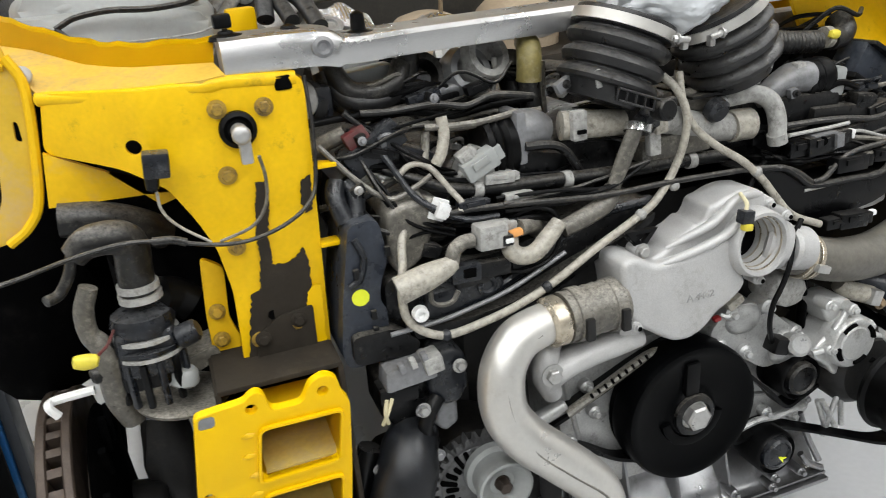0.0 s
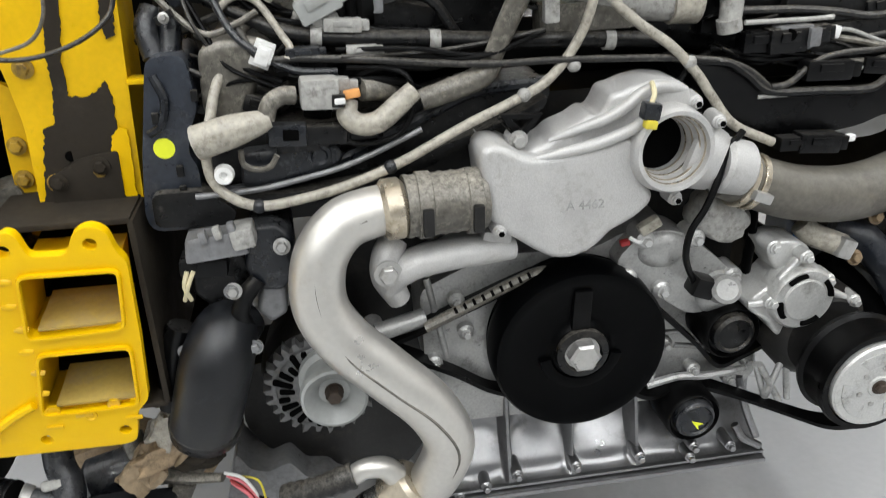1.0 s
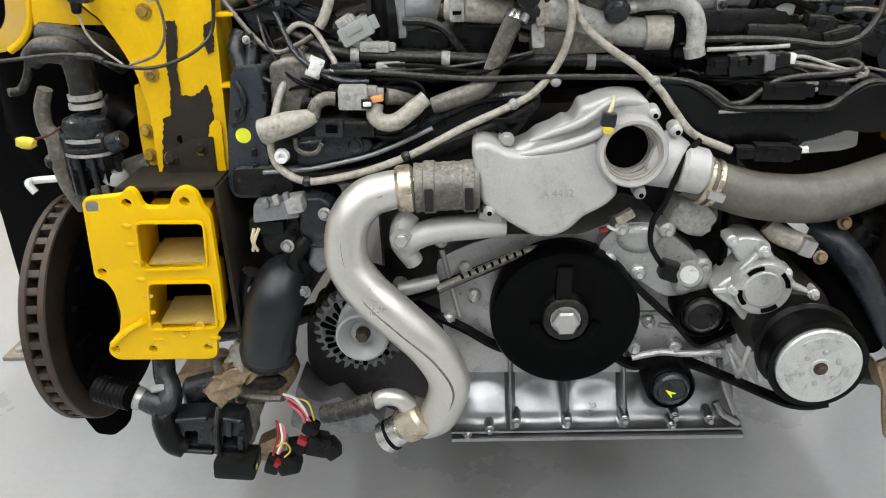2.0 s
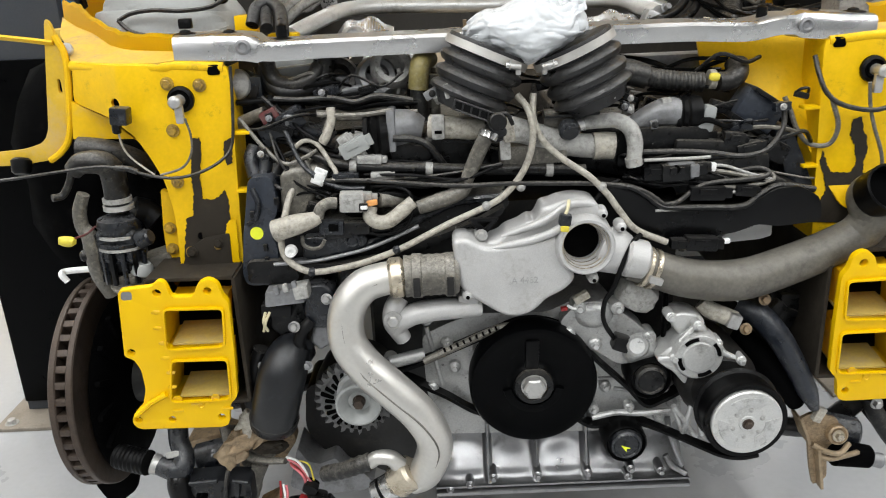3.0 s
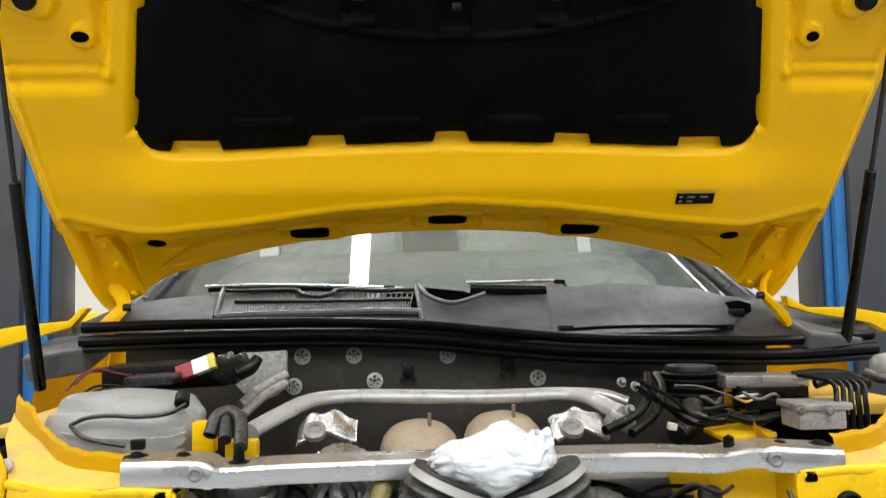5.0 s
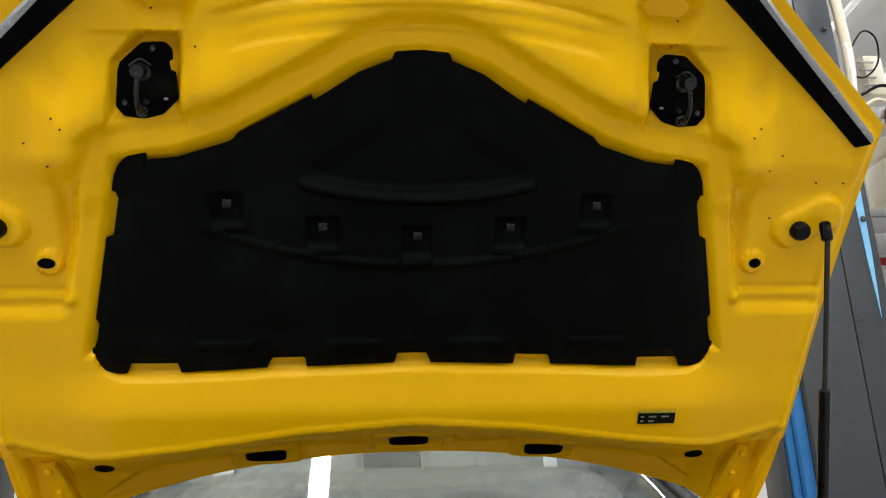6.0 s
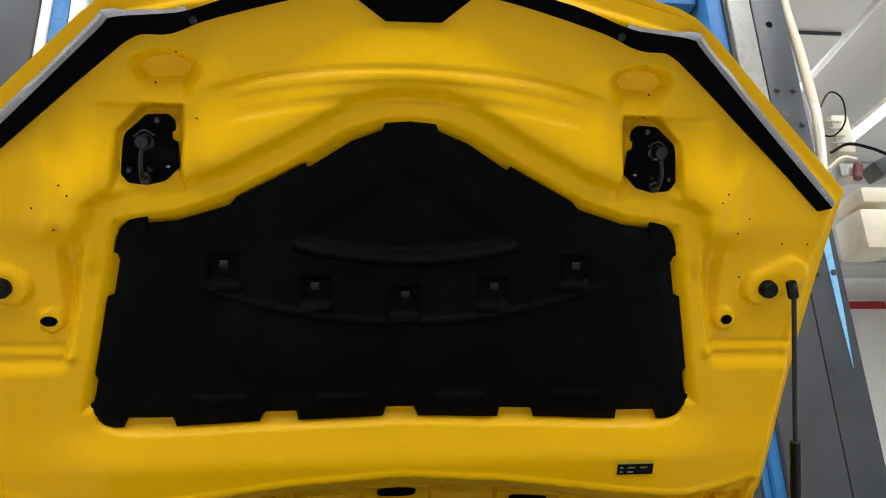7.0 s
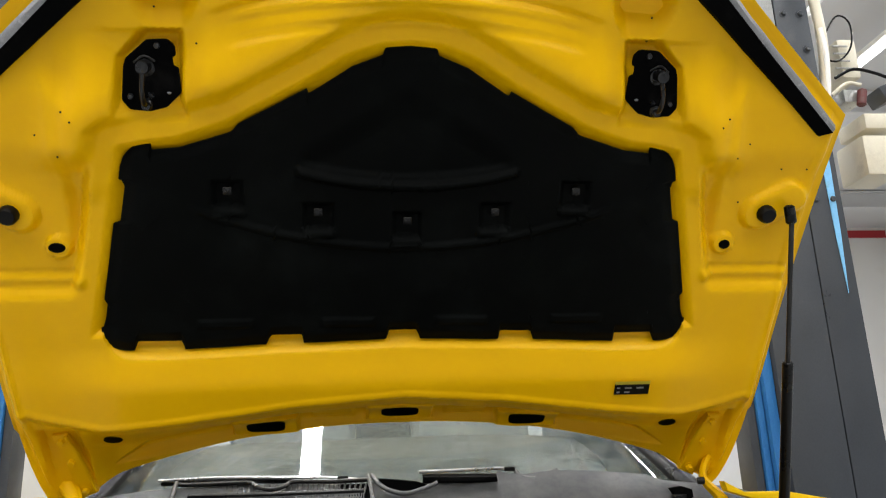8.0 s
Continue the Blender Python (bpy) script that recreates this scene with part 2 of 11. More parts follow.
def glass_material(name, tint, rough=0.02):
    m, t, b = nodes_of(name)
    b.inputs["Base Color"].default_value = (*tint, 1)
    b.inputs["Roughness"].default_value = rough
    b.inputs["Transmission Weight"].default_value = 1.0
    b.inputs["IOR"].default_value = 1.5
    return m


M_GLASS = glass_material("windscreen_glass", (0.80, 0.90, 0.87))
M_RED_DULL = surface("dull_red_plastic", (0.12, 0.022, 0.022), 0.6, dirt=(0.10, 0.08, 0.07), dirt_amount=0.4, scale=30, vary=0.2)
M_STAINED = surface("heat_stained_steel", (0.56, 0.50, 0.40), 0.3, 0.75, dirt=(0.26, 0.20, 0.11), dirt_amount=0.42, scale=26, bump=0.08, vary=0.15)
M_FAN = surface("dull_grey_casting", (0.15, 0.15, 0.15), 0.45, 0.35, dirt=(0.05, 0.047, 0.042), dirt_amount=0.4, scale=40, bump=0.3, vary=0.25)
M_SHEET = surface("grey_sheet_metal", (0.21, 0.212, 0.218), 0.42, 0.3, dirt=(0.05, 0.047, 0.042), dirt_amount=0.35, scale=24, bump=0.15, vary=0.2, dust=0.4)
M_SLATE_LIGHT = surface("light_slate_plastic", (0.020, 0.025, 0.035), 0.36, dirt=(0.10, 0.107, 0.118), dirt_amount=0.3, scale=60, bump=0.22, vary=0.4, spec=0.5, dust=0.5, dust_colour=(0.17, 0.175, 0.18))
# dark brown that paints the shade deep inside the rail
M_RAIL_SHADE = surface("painted_rail_shade", (0.020, 0.015, 0.008), 0.7, dirt=(0.045, 0.034, 0.018), dirt_amount=0.3, scale=20, bump=0.15, spec=0.2)
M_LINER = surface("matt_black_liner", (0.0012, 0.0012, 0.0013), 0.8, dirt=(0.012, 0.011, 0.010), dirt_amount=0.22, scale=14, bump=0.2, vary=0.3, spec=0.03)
M_BIGHOSE = surface("worn_grey_rubber", (0.115, 0.107, 0.090), 0.42, dirt=(0.018, 0.016, 0.013), dirt_amount=0.42, scale=17, bump=0.25, vary=0.3, spec=0.45, dust=0.5, dust_colour=(0.24, 0.225, 0.19))
M_RIB = surface("dusty_grey_rubber", (0.014, 0.014, 0.0145), 0.38, dirt=(0.07, 0.067, 0.06), dirt_amount=0.24, scale=70, bump=0.2, vary=0.4, spec=0.4, dust=0.6, dust_colour=(0.17, 0.165, 0.155))
M_COWL = surface("dusty_cowl_plastic", (0.062, 0.063, 0.066), 0.46, dirt=(0.125, 0.12, 0.11), dirt_amount=0.42, scale=7, bump=0.1, vary=0.2, dust=0.6, dust_colour=(0.19, 0.187, 0.175))
M_BEIGE_COVER = surface("beige_heat_cover", (0.46, 0.37, 0.26), 0.7, dirt=(0.34, 0.26, 0.18), dirt_amount=0.3, scale=16, bump=0.1)
M_DUSTBED = surface("beige_dust_bed", (0.52, 0.38, 0.10), 0.8, dirt=(0.40, 0.32, 0.17), dirt_amount=0.4, scale=30, bump=0.2, vary=0.12, spec=0.2)
M_RUSTTAN = surface("rust_stained_steel", (0.31, 0.225, 0.135), 0.45, 0.3, dirt=(0.05, 0.036, 0.024), dirt_amount=0.46, scale=70, bump=0.3, vary=0.35)
M_SAND = surface("sand_covered_paint", (0.66, 0.42, 0.06), 0.66, dirt=(0.33, 0.245, 0.14), dirt_amount=0.5, scale=13, bump=0.12, vary=0.15, spec=0.25)
M_STRIKER = surface("oiled_black_steel", (0.003, 0.003, 0.0033), 0.34, 0.0, dirt=(0.016, 0.015, 0.014), dirt_amount=0.2, scale=40, bump=0.05, vary=0.3, spec=0.4)
M_CREASED = surface("creased_blue_black_plastic", (0.011, 0.014, 0.020), 0.34, dirt=(0.10, 0.105, 0.115), dirt_amount=0.24, scale=46, bump=0.3, vary=0.4, spec=0.5, dust=0.5, dust_colour=(0.15, 0.155, 0.165))
M_OLIVE = surface("aged_olive_rubber", (0.20, 0.165, 0.055), 0.45, dirt=(0.36, 0.32, 0.22), dirt_amount=0.3, scale=60, bump=0.2, vary=0.3)
M_SMEAR = surface("smeared_grey_sealer", (0.17, 0.17, 0.175), 0.55, dirt=(0.55, 0.55, 0.54), dirt_amount=0.25, scale=26, grain=240, bump=0.3, vary=0.25)
# lighter copy of the post paint: the lit face is put into its colour
M_POST_LIT = surface("lit_post_paint", (0.30, 0.30, 0.29), 0.42, dirt=(0.11, 0.11, 0.11), dirt_amount=0.3, scale=5, bump=0.04, vary=0.12)
M_YELLOW_WORN = surface("worn_yellow_paint", (0.80, 0.49, 0.003), 0.42, dirt=(0.09, 0.055, 0.02), dirt_amount=0.16, scale=34, bump=0.1, vary=0.08, spec=0.25)


# ---- building helpers ----
def mesh_of(name, bm, mat, smooth=True):
    me = bpy.data.meshes.new(name)
    bmesh.ops.recalc_face_normals(bm, faces=bm.faces)
    bm.to_mesh(me)
    bm.free()
    me.materials.append(mat)
    if smooth:
        me.polygons.foreach_set("use_smooth", [True] * len(me.polygons))
        me.set_sharp_from_angle(angle=radians(38))
    return me


def part(name, bm, mat, parent, label=""):
    """One mesh under a thing or a part."""
    ob = new(name, mesh_of(name, bm, mat))
    ob.parent = parent
    ob.matrix_parent_inverse = Matrix.Translation(parent.location).inverted()
    if label:
        tagged(ob, label)
    return ob


def thing(name, label, category, at=(0, 0, 0), group="", kind=""):
    ob = new(name)
    ob.empty_display_size = 0.05
    ob.location = at
    return tagged(ob, label, category, group, kind)


def solid(name, bm, mat, label, category, group="", kind=""):
    return tagged(new(name, mesh_of(name, bm, mat)), label, category, group, kind)


def fresh():
    return bmesh.new()


def merge(bm, other, m=None):
    me = bpy.data.meshes.new("tmp")
    if m is not None:
        bmesh.ops.transform(other, matrix=m, verts=other.verts)
    other.to_mesh(me)
    other.free()
    bm.from_mesh(me)
    bpy.data.meshes.remove(me)
    return bm


def box(bm, c, size, rot=(0, 0, 0), bevel=0.0, seg=2, taper=None):
    b = fresh()
    bmesh.ops.create_cube(b, size=1)
    bmesh.ops.scale(b, vec=size, verts=b.verts)
    if taper:
        for v in b.verts:
            if v.co.z > 0:
                v.co.x *= taper[0]
                v.co.y *= taper[1]
    if bevel:
        bmesh.ops.bevel(b, geom=b.edges[:], offset=bevel, segments=seg, affect="EDGES", profile=0.6)
    return merge(bm, b, pose(*c, *rot))


def lathe(bm, p0, axis, profile, seg=28):
    """Turn a profile of (distance along axis, radius) about the axis from p0."""
    ax = Vector(axis).normalized()
    q = ax.to_track_quat("Z", "Y").to_matrix()
    rings = []
    for d, r in profile:
        if r < 1e-5:
            rings.append([bm.verts.new(Vector(p0) + ax * d)])
        else:
            rings.append([bm.verts.new(Vector(p0) + ax * d + q @ Vector((r * math.cos(2 * math.pi * k / seg), r * math.sin(2 * math.pi * k / seg), 0))) for k in range(seg)])
    for a, b in zip(rings, rings[1:]):
        for k in range(seg):
            f = [a[k % len(a)], a[(k + 1) % len(a)], b[(k + 1) % len(b)], b[k % len(b)]]
            f = list(dict.fromkeys(f))
            if len(f) > 2:
                bm.faces.new(f)
    if tuple(profile[0]) != tuple(profile[-1]):      # a closed profile is a ring with no end discs
        for ring in (rings[0], rings[-1]):
            if len(ring) > 2:
                bm.faces.new(ring)
    return bm


def rod(bm, a, b, r, r2=None, seg=16, bevel=0.0):
    a, b = Vector(a), Vector(b)
    r2 = r if r2 is None else r2
    n = (b - a).length
    e = min(bevel, n * 0.3, r * 0.5)
    prof = [(0, r - e), (e, r), (n - e, r2), (n, r2 - e)] if e else [(0, r), (n, r2)]
    return lathe(bm, a, b - a, prof, seg)


def spline(pts, per=6):
    """A smooth run through the points (Catmull-Rom)."""
    pts = [Vector(p) for p in pts]
    if len(pts) < 3:
        return [pts[0].lerp(pts[-1], k / per) for k in range(per + 1)]
    ext = [2 * pts[0] - pts[1]] + pts + [2 * pts[-1] - pts[-2]]
    out = []
    for i in range(1, len(ext) - 2):
        a, b, c, d = ext[i - 1 : i + 3]
        for k in range(per):
            s = k / per
            out.append(0.5 * ((2 * b) + (c - a) * s + (2 * a - 5 * b + 4 * c - d) * s**2 + (3 * b - a - 3 * c + d) * s**3))
    return out + [pts[-1]]


def tube(bm, pts, r, seg=10, per=6, flat=1.0, ribs=None, wall=0.0):
    """A pipe along a smooth run. r: radius, or one for each point. ribs: (pitch, height). wall: open mouth at the far end, that deep."""
    run = spline(pts, per)
    n = len(run)
    radii = [r] * n
    if isinstance(r, (list, tuple)):
        radii = [float(np.interp(k / (n - 1) * (len(r) - 1), range(len(r)), r)) for k in range(n)]
    if ribs:
        dense, rr, acc = [], [], 0.0
        for i in range(n - 1):
            steps = max(1, int((run[i + 1] - run[i]).length / (ribs[0] / 4)))
            for k in range(steps):
                dense.append(run[i].lerp(run[i + 1], k / steps))
                rr.append(radii[i] + ribs[1] * (0.5 + 0.5 * math.sin(2 * math.pi * acc / ribs[0])))
                acc += (run[i + 1] - run[i]).length / steps
        run, radii, n = dense, rr, len(dense)
    side = None
    rings = []
    for i, p in enumerate(run):
        t = (run[min(i + 1, n - 1)] - run[max(i - 1, 0)]).normalized()
        if side is None:
            side = t.cross(Vector((0.31, 0.2, 0.93))).normalized()
        side = (side - t * side.dot(t)).normalized()
        up = t.cross(side)
        rings.append([bm.verts.new(p + radii[i] * (math.cos(2 * math.pi * k / seg) * side + flat * math.sin(2 * math.pi * k / seg) * up)) for k in range(seg)])
    if wall:
        t = (run[-1] - run[-2]).normalized()
        c = run[-1]
        rings.append([bm.verts.new(c + (v.co - c) * 0.86) for v in rings[-1]])
        rings.append([bm.verts.new(v.co - t * wall) for v in rings[-1]])
    for a, b in zip(rings, rings[1:]):
        for k in range(seg):
            bm.faces.new((a[k], a[(k + 1) % seg], b[(k + 1) % seg], b[k]))
    bm.faces.new(rings[0]); bm.faces.new(rings[-1])
    return bm


def plate(bm, outline, y0, y1, holes=(), bevel=0.0, m=None):
    """A plate cut to an outline of (x, z), between the depths y0 (front) and y1, with holes through it."""
    b = fresh()
    edges = []
    for loop in (outline, *holes):
        vs = [b.verts.new((x, y0, z)) for x, z in loop]
        edges += [b.edges.new((vs[k], vs[(k + 1) % len(vs)])) for k in range(len(vs))]
    bmesh.ops.triangle_fill(b, use_beauty=True, use_dissolve=False, edges=edges)
    front = b.faces[:]
    g = bmesh.ops.extrude_face_region(b, geom=front)
    bmesh.ops.translate(b, vec=(0, y1 - y0, 0), verts=[v for v in g["geom"] if isinstance(v, bmesh.types.BMVert)])
    bmesh.ops.recalc_face_normals(b, faces=b.faces)
    if bevel:
        rim = [e for e in b.edges if len(e.link_faces) == 2 and e.calc_face_angle(0) > 0.7 and all(abs(v.co.y - y0) < 1e-6 for v in e.verts)]
        bmesh.ops.bevel(b, geom=rim, offset=bevel, segments=2, affect="EDGES", profile=0.6, clamp_overlap=True)
    return merge(bm, b, m)


def casting(bm, outline, y0, y1, r, steps=5):
    """A cast body cut to an outline of (x, z): flat face at y0, edges rolled over with the radius r, sides back to y1."""
    b = fresh()
    n = len(outline)
    if sum(outline[k][0] * outline[(k + 1) % n][1] - outline[(k + 1) % n][0] * outline[k][1] for k in range(n)) < 0:
        outline = outline[::-1]
    inward = []
    for k in range(n):
        t = (Vector(outline[(k + 1) % n]) - Vector(outline[k - 1])).normalized()
        inward.append(Vector((-t.y, t.x)))
    levels = [(0.0, y1)] + [(r * (1 - math.cos(math.pi / 2 * k / steps)), y0 + r * (1 - math.sin(math.pi / 2 * k / steps))) for k in range(steps + 1)]
    rings = [[b.verts.new((p[0] + q.x * o, y, p[1] + q.y * o)) for p, q in zip(outline, inward)] for o, y in levels]
    for a, c in zip(rings, rings[1:]):
        for k in range(n):
            b.faces.new((a[k], a[(k + 1) % n], c[(k + 1) % n], c[k]))
    top = rings[-1]
    edges = [b.edges.get((top[k], top[(k + 1) % n])) for k in range(n)]
    bmesh.ops.triangle_fill(b, use_beauty=True, edges=edges)
    return merge(bm, b)


def ball(bm, c, r, sub=2, m=None):
    b = fresh()
    bmesh.ops.create_icosphere(b, subdivisions=sub, radius=1)
    s = r if isinstance(r, (tuple, list)) else (r, r, r)
    bmesh.ops.scale(b, vec=s, verts=b.verts)
    if m:
        bmesh.ops.transform(b, matrix=m, verts=b.verts)
    return merge(bm, b, pose(*c))


def blob(bm, c, size, rot=(0, 0, 0), lumps=0.12, freq=9.0, seed=0, sub=3, square=0.35):
    """A lumpy rounded body: between ball and box, with uneven skin."""
    b = fresh()
    bmesh.ops.create_icosphere(b, subdivisions=sub, radius=1)
    for v in b.verts:
        p = v.co.copy()
        q = p / max(abs(p.x), abs(p.y), abs(p.z))
        p = p.lerp(q, square)
        p *= 1 + lumps * noise.noise(p * 1.7 + Vector((seed * 3.1, seed, 0)))
        v.co = Vector((p.x * size[0] / 2, p.y * size[1] / 2, p.z * size[2] / 2))
    return merge(bm, b, pose(*c, *rot))


def hexbolt(bm, c, axis=(0, -1, 0), r=0.008, h=0.007, washer=1.5):
    a = Vector(axis).normalized()
    lathe(bm, c, a, [(0, r * washer), (0.0015, r * washer), (0.002, r * 1.1)], 16)
    lathe(bm, Vector(c) + a * 0.002, a, [(0, r), (h * 0.8, r), (h, r * 0.82), (h, 0)], 6)
    return bm


def ring(cx, cz, r, n=20, start=0.0):
    return [(cx + r * math.cos(start + 2 * math.pi * k / n), cz + r * math.sin(start + 2 * math.pi * k / n)) for k in range(n)]


def rounded(pts, r=0.008, n=3):
    """The outline with its corners rounded."""
    out = []
    for i, p in enumerate(pts):
        a, b, c = Vector(pts[i - 1]), Vector(p), Vector(pts[(i + 1) % len(pts)])
        ra = min(r, (a - b).length * 0.45)
        rc = min(r, (c - b).length * 0.45)
        s, e = b + (a - b).normalized() * ra, b + (c - b).normalized() * rc
        for k in range(n + 1):
            t = k / n
            out.append(tuple((1 - t) ** 2 * s + 2 * t * (1 - t) * b + t * t * e))
    return out


def hose(name, pts, r, mat, label, category="hose", seg=10, per=6, group="", **kw):
    if category == "cable":
        r = [k * 0.82 for k in r] if isinstance(r, (list, tuple)) else r * 0.82
    return solid(name, tube(fresh(), pts, r, seg, per, **kw), mat, label, category, group)


# ---- the workshop ----
X0, X1, Y0, Y1 = -7.5, 7.5, -7.0, 9.0


def slab(name, c, size, mat, label, category):
    return solid(name, box(fresh(), c, size), mat, label, category, kind="structure")


slab("floor", (0, 1, -0.1), (X1 - X0 + 0.6, Y1 - Y0 + 0.6, 0.2), M_FLOOR, "glossy light grey epoxy workshop floor", "floor")
slab("wall_north", (0, Y1 + 0.1, ROOM_H / 2), (X1 - X0, 0.2, ROOM_H), M_WALL, "plain white painted workshop wall", "wall")
# unseen wall behind the camera, grey to hold back bounced light
slab("wall_south", (0, Y0 - 0.1, ROOM_H / 2), (X1 - X0, 0.2, ROOM_H), M_GREYWALL, "unseen wall, kept grey to cut frontal fill light", "wall")
slab("wall_west", (X0 - 0.1, 1, ROOM_H / 2), (0.2, Y1 - Y0, ROOM_H), M_WALL, "plain white painted workshop wall", "wall")
slab("wall_east", (X1 + 0.1, 1, ROOM_H / 2), (0.2, Y1 - Y0, ROOM_H), M_WALL, "white wall with a thin red stripe", "wall")
slab("trim", (X1 - 0.004, 1, 2.55), (0.008, Y1 - Y0, 0.12), M_REDLINE, "thin red stripe along the white wall", "stripe")
slab("trim", (0, Y1 - 0.004, 4.50), (X1 - X0 - 0.04, 0.008, 0.11), M_REDLINE, "thin red stripe along the white wall", "stripe")
slab("ceiling", (0, 1, ROOM_H + 0.1), (X1 - X0 + 0.6, Y1 - Y0 + 0.6, 0.2), M_CEIL, "plain white sheet metal ceiling", "ceiling")
for by in (-5.5, -2.9, -0.3, 2.3, 4.9, 7.5):
    bm = box(fresh(), (0, by, ROOM_H - 0.02), (X1 - X0 - 0.02, 0.14, 0.012))
    box(bm, (0, by, ROOM_H - 0.22), (X1 - X0 - 0.02, 0.14, 0.012))
    box(bm, (0, by, ROOM_H - 0.12), (X1 - X0 - 0.02, 0.012, 0.19))
    solid("ceiling_beam", bm, M_CEIL, "white painted steel roof beam", "beam", "roof beams", "structure")
# white lines on the floor
for ax, ay, bx, by in ((-2.72, 2.2, -2.45, 4.6), (2.7, 2.2, 2.5, 4.6)):
    mid, run = Vector(((ax + bx) / 2, (ay + by) / 2, 0.003)), Vector((bx - ax, by - ay, 0))
    solid("floor_line", box(fresh(), mid, (0.10, run.length, 0.004), (0, 0, math.degrees(math.atan2(-run.x, run.y)))), M_LINE, "white painted line on the grey floor", "floor line", "floor lines", "structure")

# ceiling lights
lamp = thing("ceiling_light", "long white fluorescent batten with one lit tube", "ceiling light", (0, 0, ROOM_H - 0.24), "ceiling lights")
part("housing", box(fresh(), (0, 0, ROOM_H - 0.245), (0.11, 2.0, 0.04), bevel=0.01), M_WHITE, lamp)
part("tube", rod(fresh(), (0, -0.97, ROOM_H - 0.29), (0, 0.97, ROOM_H - 0.29), 0.018), M_TUBE, lamp, "glowing white tube")
first = True
for lx in TUBE_ROWS:
    for ly in TUBE_Y:
        if first:
            lamp.location = (lx, ly, ROOM_H - 0.24)
            first = False
        else:
            copy_thing(lamp, pose(lx, ly, ROOM_H - 0.24))


# ---- the lift posts ----
def lift_post(side, label, inner, upper):
    """A lift post: wide below, and above head height the strips given as (x0, x1, y, material, name)."""
    s = side
    post = thing("lift_post", label, "car lift", (s * 1.35, 1.35, 0), "lift posts")
    outer, head = 1.505, 2.80

    def seg(x0, x1, y, depth, z0, z1, bevel=0.004):
        return box(fresh(), (s * (x0 + x1) / 2, y + depth / 2, (z0 + z1) / 2), (abs(x1 - x0), depth, z1 - z0), bevel=bevel)
    part("column", seg(1.380, outer, 1.25, 0.30, 0.012, 4.2), M_POST, post, "dark grey painted steel column")
    part("column", seg(inner, 1.377, 1.25, 0.30, 0.012, head), M_POST, post, "dark grey painted steel column")
    for x0, x1, y, mat, name in upper:
        part(name, seg(x0, x1, y, 0.26, head + 0.002, 4.2), mat, post)
    part("lining", seg(inner - 0.035, inner - 0.002, 1.27, 0.05, 0.012, head), M_BLUE, post, "blue painted guide rail")
    part("lining", seg(inner - 0.060, inner - 0.037, 1.29, 0.07, 0.012, head), M_BLUE, post, "blue painted guide rail")
    part("carriage", seg(inner - 0.09, inner - 0.062, 1.30, 0.10, 0.012, head), M_POST, post, "grey inner guide")
    streak = fresh()
    plate(streak, [(s * 1.452, 2.58), (s * 1.486, 2.58), (s * 1.478, 2.18), (s * 1.468, 1.98), (s * 1.460, 2.16)], 1.246, 1.2495)
    part("paint_streak", streak, M_BLUE_PALE, post, "worn light blue paint streak")
    # added black plate in place of the shade on the lower post
    part("guard", seg(inner - 0.06, outer - 0.004, 1.235, 0.012, 0.05, 1.12), M_GLOSS, post, "added black plate that darkens the lower post")
    base = fresh()
    box(base, (s * 1.31, 1.40, 0.006), (0.50, 0.53, 0.012), bevel=0.003)
    part("base_plate", base, M_PLATE, post, "stained beige steel base plate")
    for bx in (1.11, 1.52):
        for by in (1.17, 1.62):
            part("anchor_bolt", hexbolt(fresh(), (s * bx, by, 0.012), (0, 0, 1), 0.014, 0.012), M_BOLT, post)
    for bx, z in ((1.41, 3.0), (1.472, 3.0), (1.478, 2.86), (1.41, 2.3), (1.47, 2.3), (1.41, 0.95), (1.47, 0.95)):
        part("bolt", hexbolt(fresh(), (s * bx, 1.25, z), (0, -1, 0), 0.010, 0.009), M_POST, post)
    part("bolt_hole", rod(fresh(), (s * 1.435, 1.2485, 3.285), (s * 1.435, 1.252, 3.285), 0.013), M_HOLE_SHADE, post)
    return post


lift_post(-1, "dark grey steel lift post with blue guide rail", 1.155, [(1.165, 1.377, 1.25, M_POST, "upper_column"), (1.134, 1.163, 1.262, M_WHITE, "edge_strip"), (1.078, 1.132, 1.275, M_BLUE, "lining"), (1.056, 1.076, 1.28, M_WHITE, "edge_strip")])
lift_post(1, "dark grey steel lift post carrying the cream motor unit", 1.185, [(1.290, 1.377, 1.252, M_POST_LIT, "upper_column"), (1.278, 1.288, 1.262, M_POST, "edge_strip"), (1.215, 1.276, 1.275, M_BLUE, "lining")])


# ---- the bonnet ----
HA = radians(49.6)
H_O = Vector((0, 1.0, 1.469)) + Vector((0, 0.7615, 0.648)) * 0.018
H_V = Vector((0, -math.cos(HA), math.sin(HA)))
H_N = Vector((0, -math.sin(HA), -math.cos(HA)))      # towards the viewer, below the bonnet


def smooth(a, b, x):
    t = min(1.0, max(0.0, (x - a) / (b - a)))
    return t * t * (3 - 2 * t)


def hood_bow(u, v):
    """The crown from rear to front and the roll under the pad, shaped to fit the camera's view."""
    return 0.115 * (v - 0.80) ** 2 + 0.034 * (1 - smooth(0.268, 0.405, v)) * (1 - 0.7 * smooth(0.64, 0.80, abs(u)))


def on_hood(u, v, h=0.0):
    # the bow is pushed towards the camera, so outlines keep their place in its view
    e, a = hood_bow(u, v), radians(21 * v + 6.5 * v * v)
    return H_O + Vector((u, 0, 0)) + H_V * v + H_N * h + Vector((-0.45 * u - 0.04, -math.cos(a), -math.sin(a))) * e


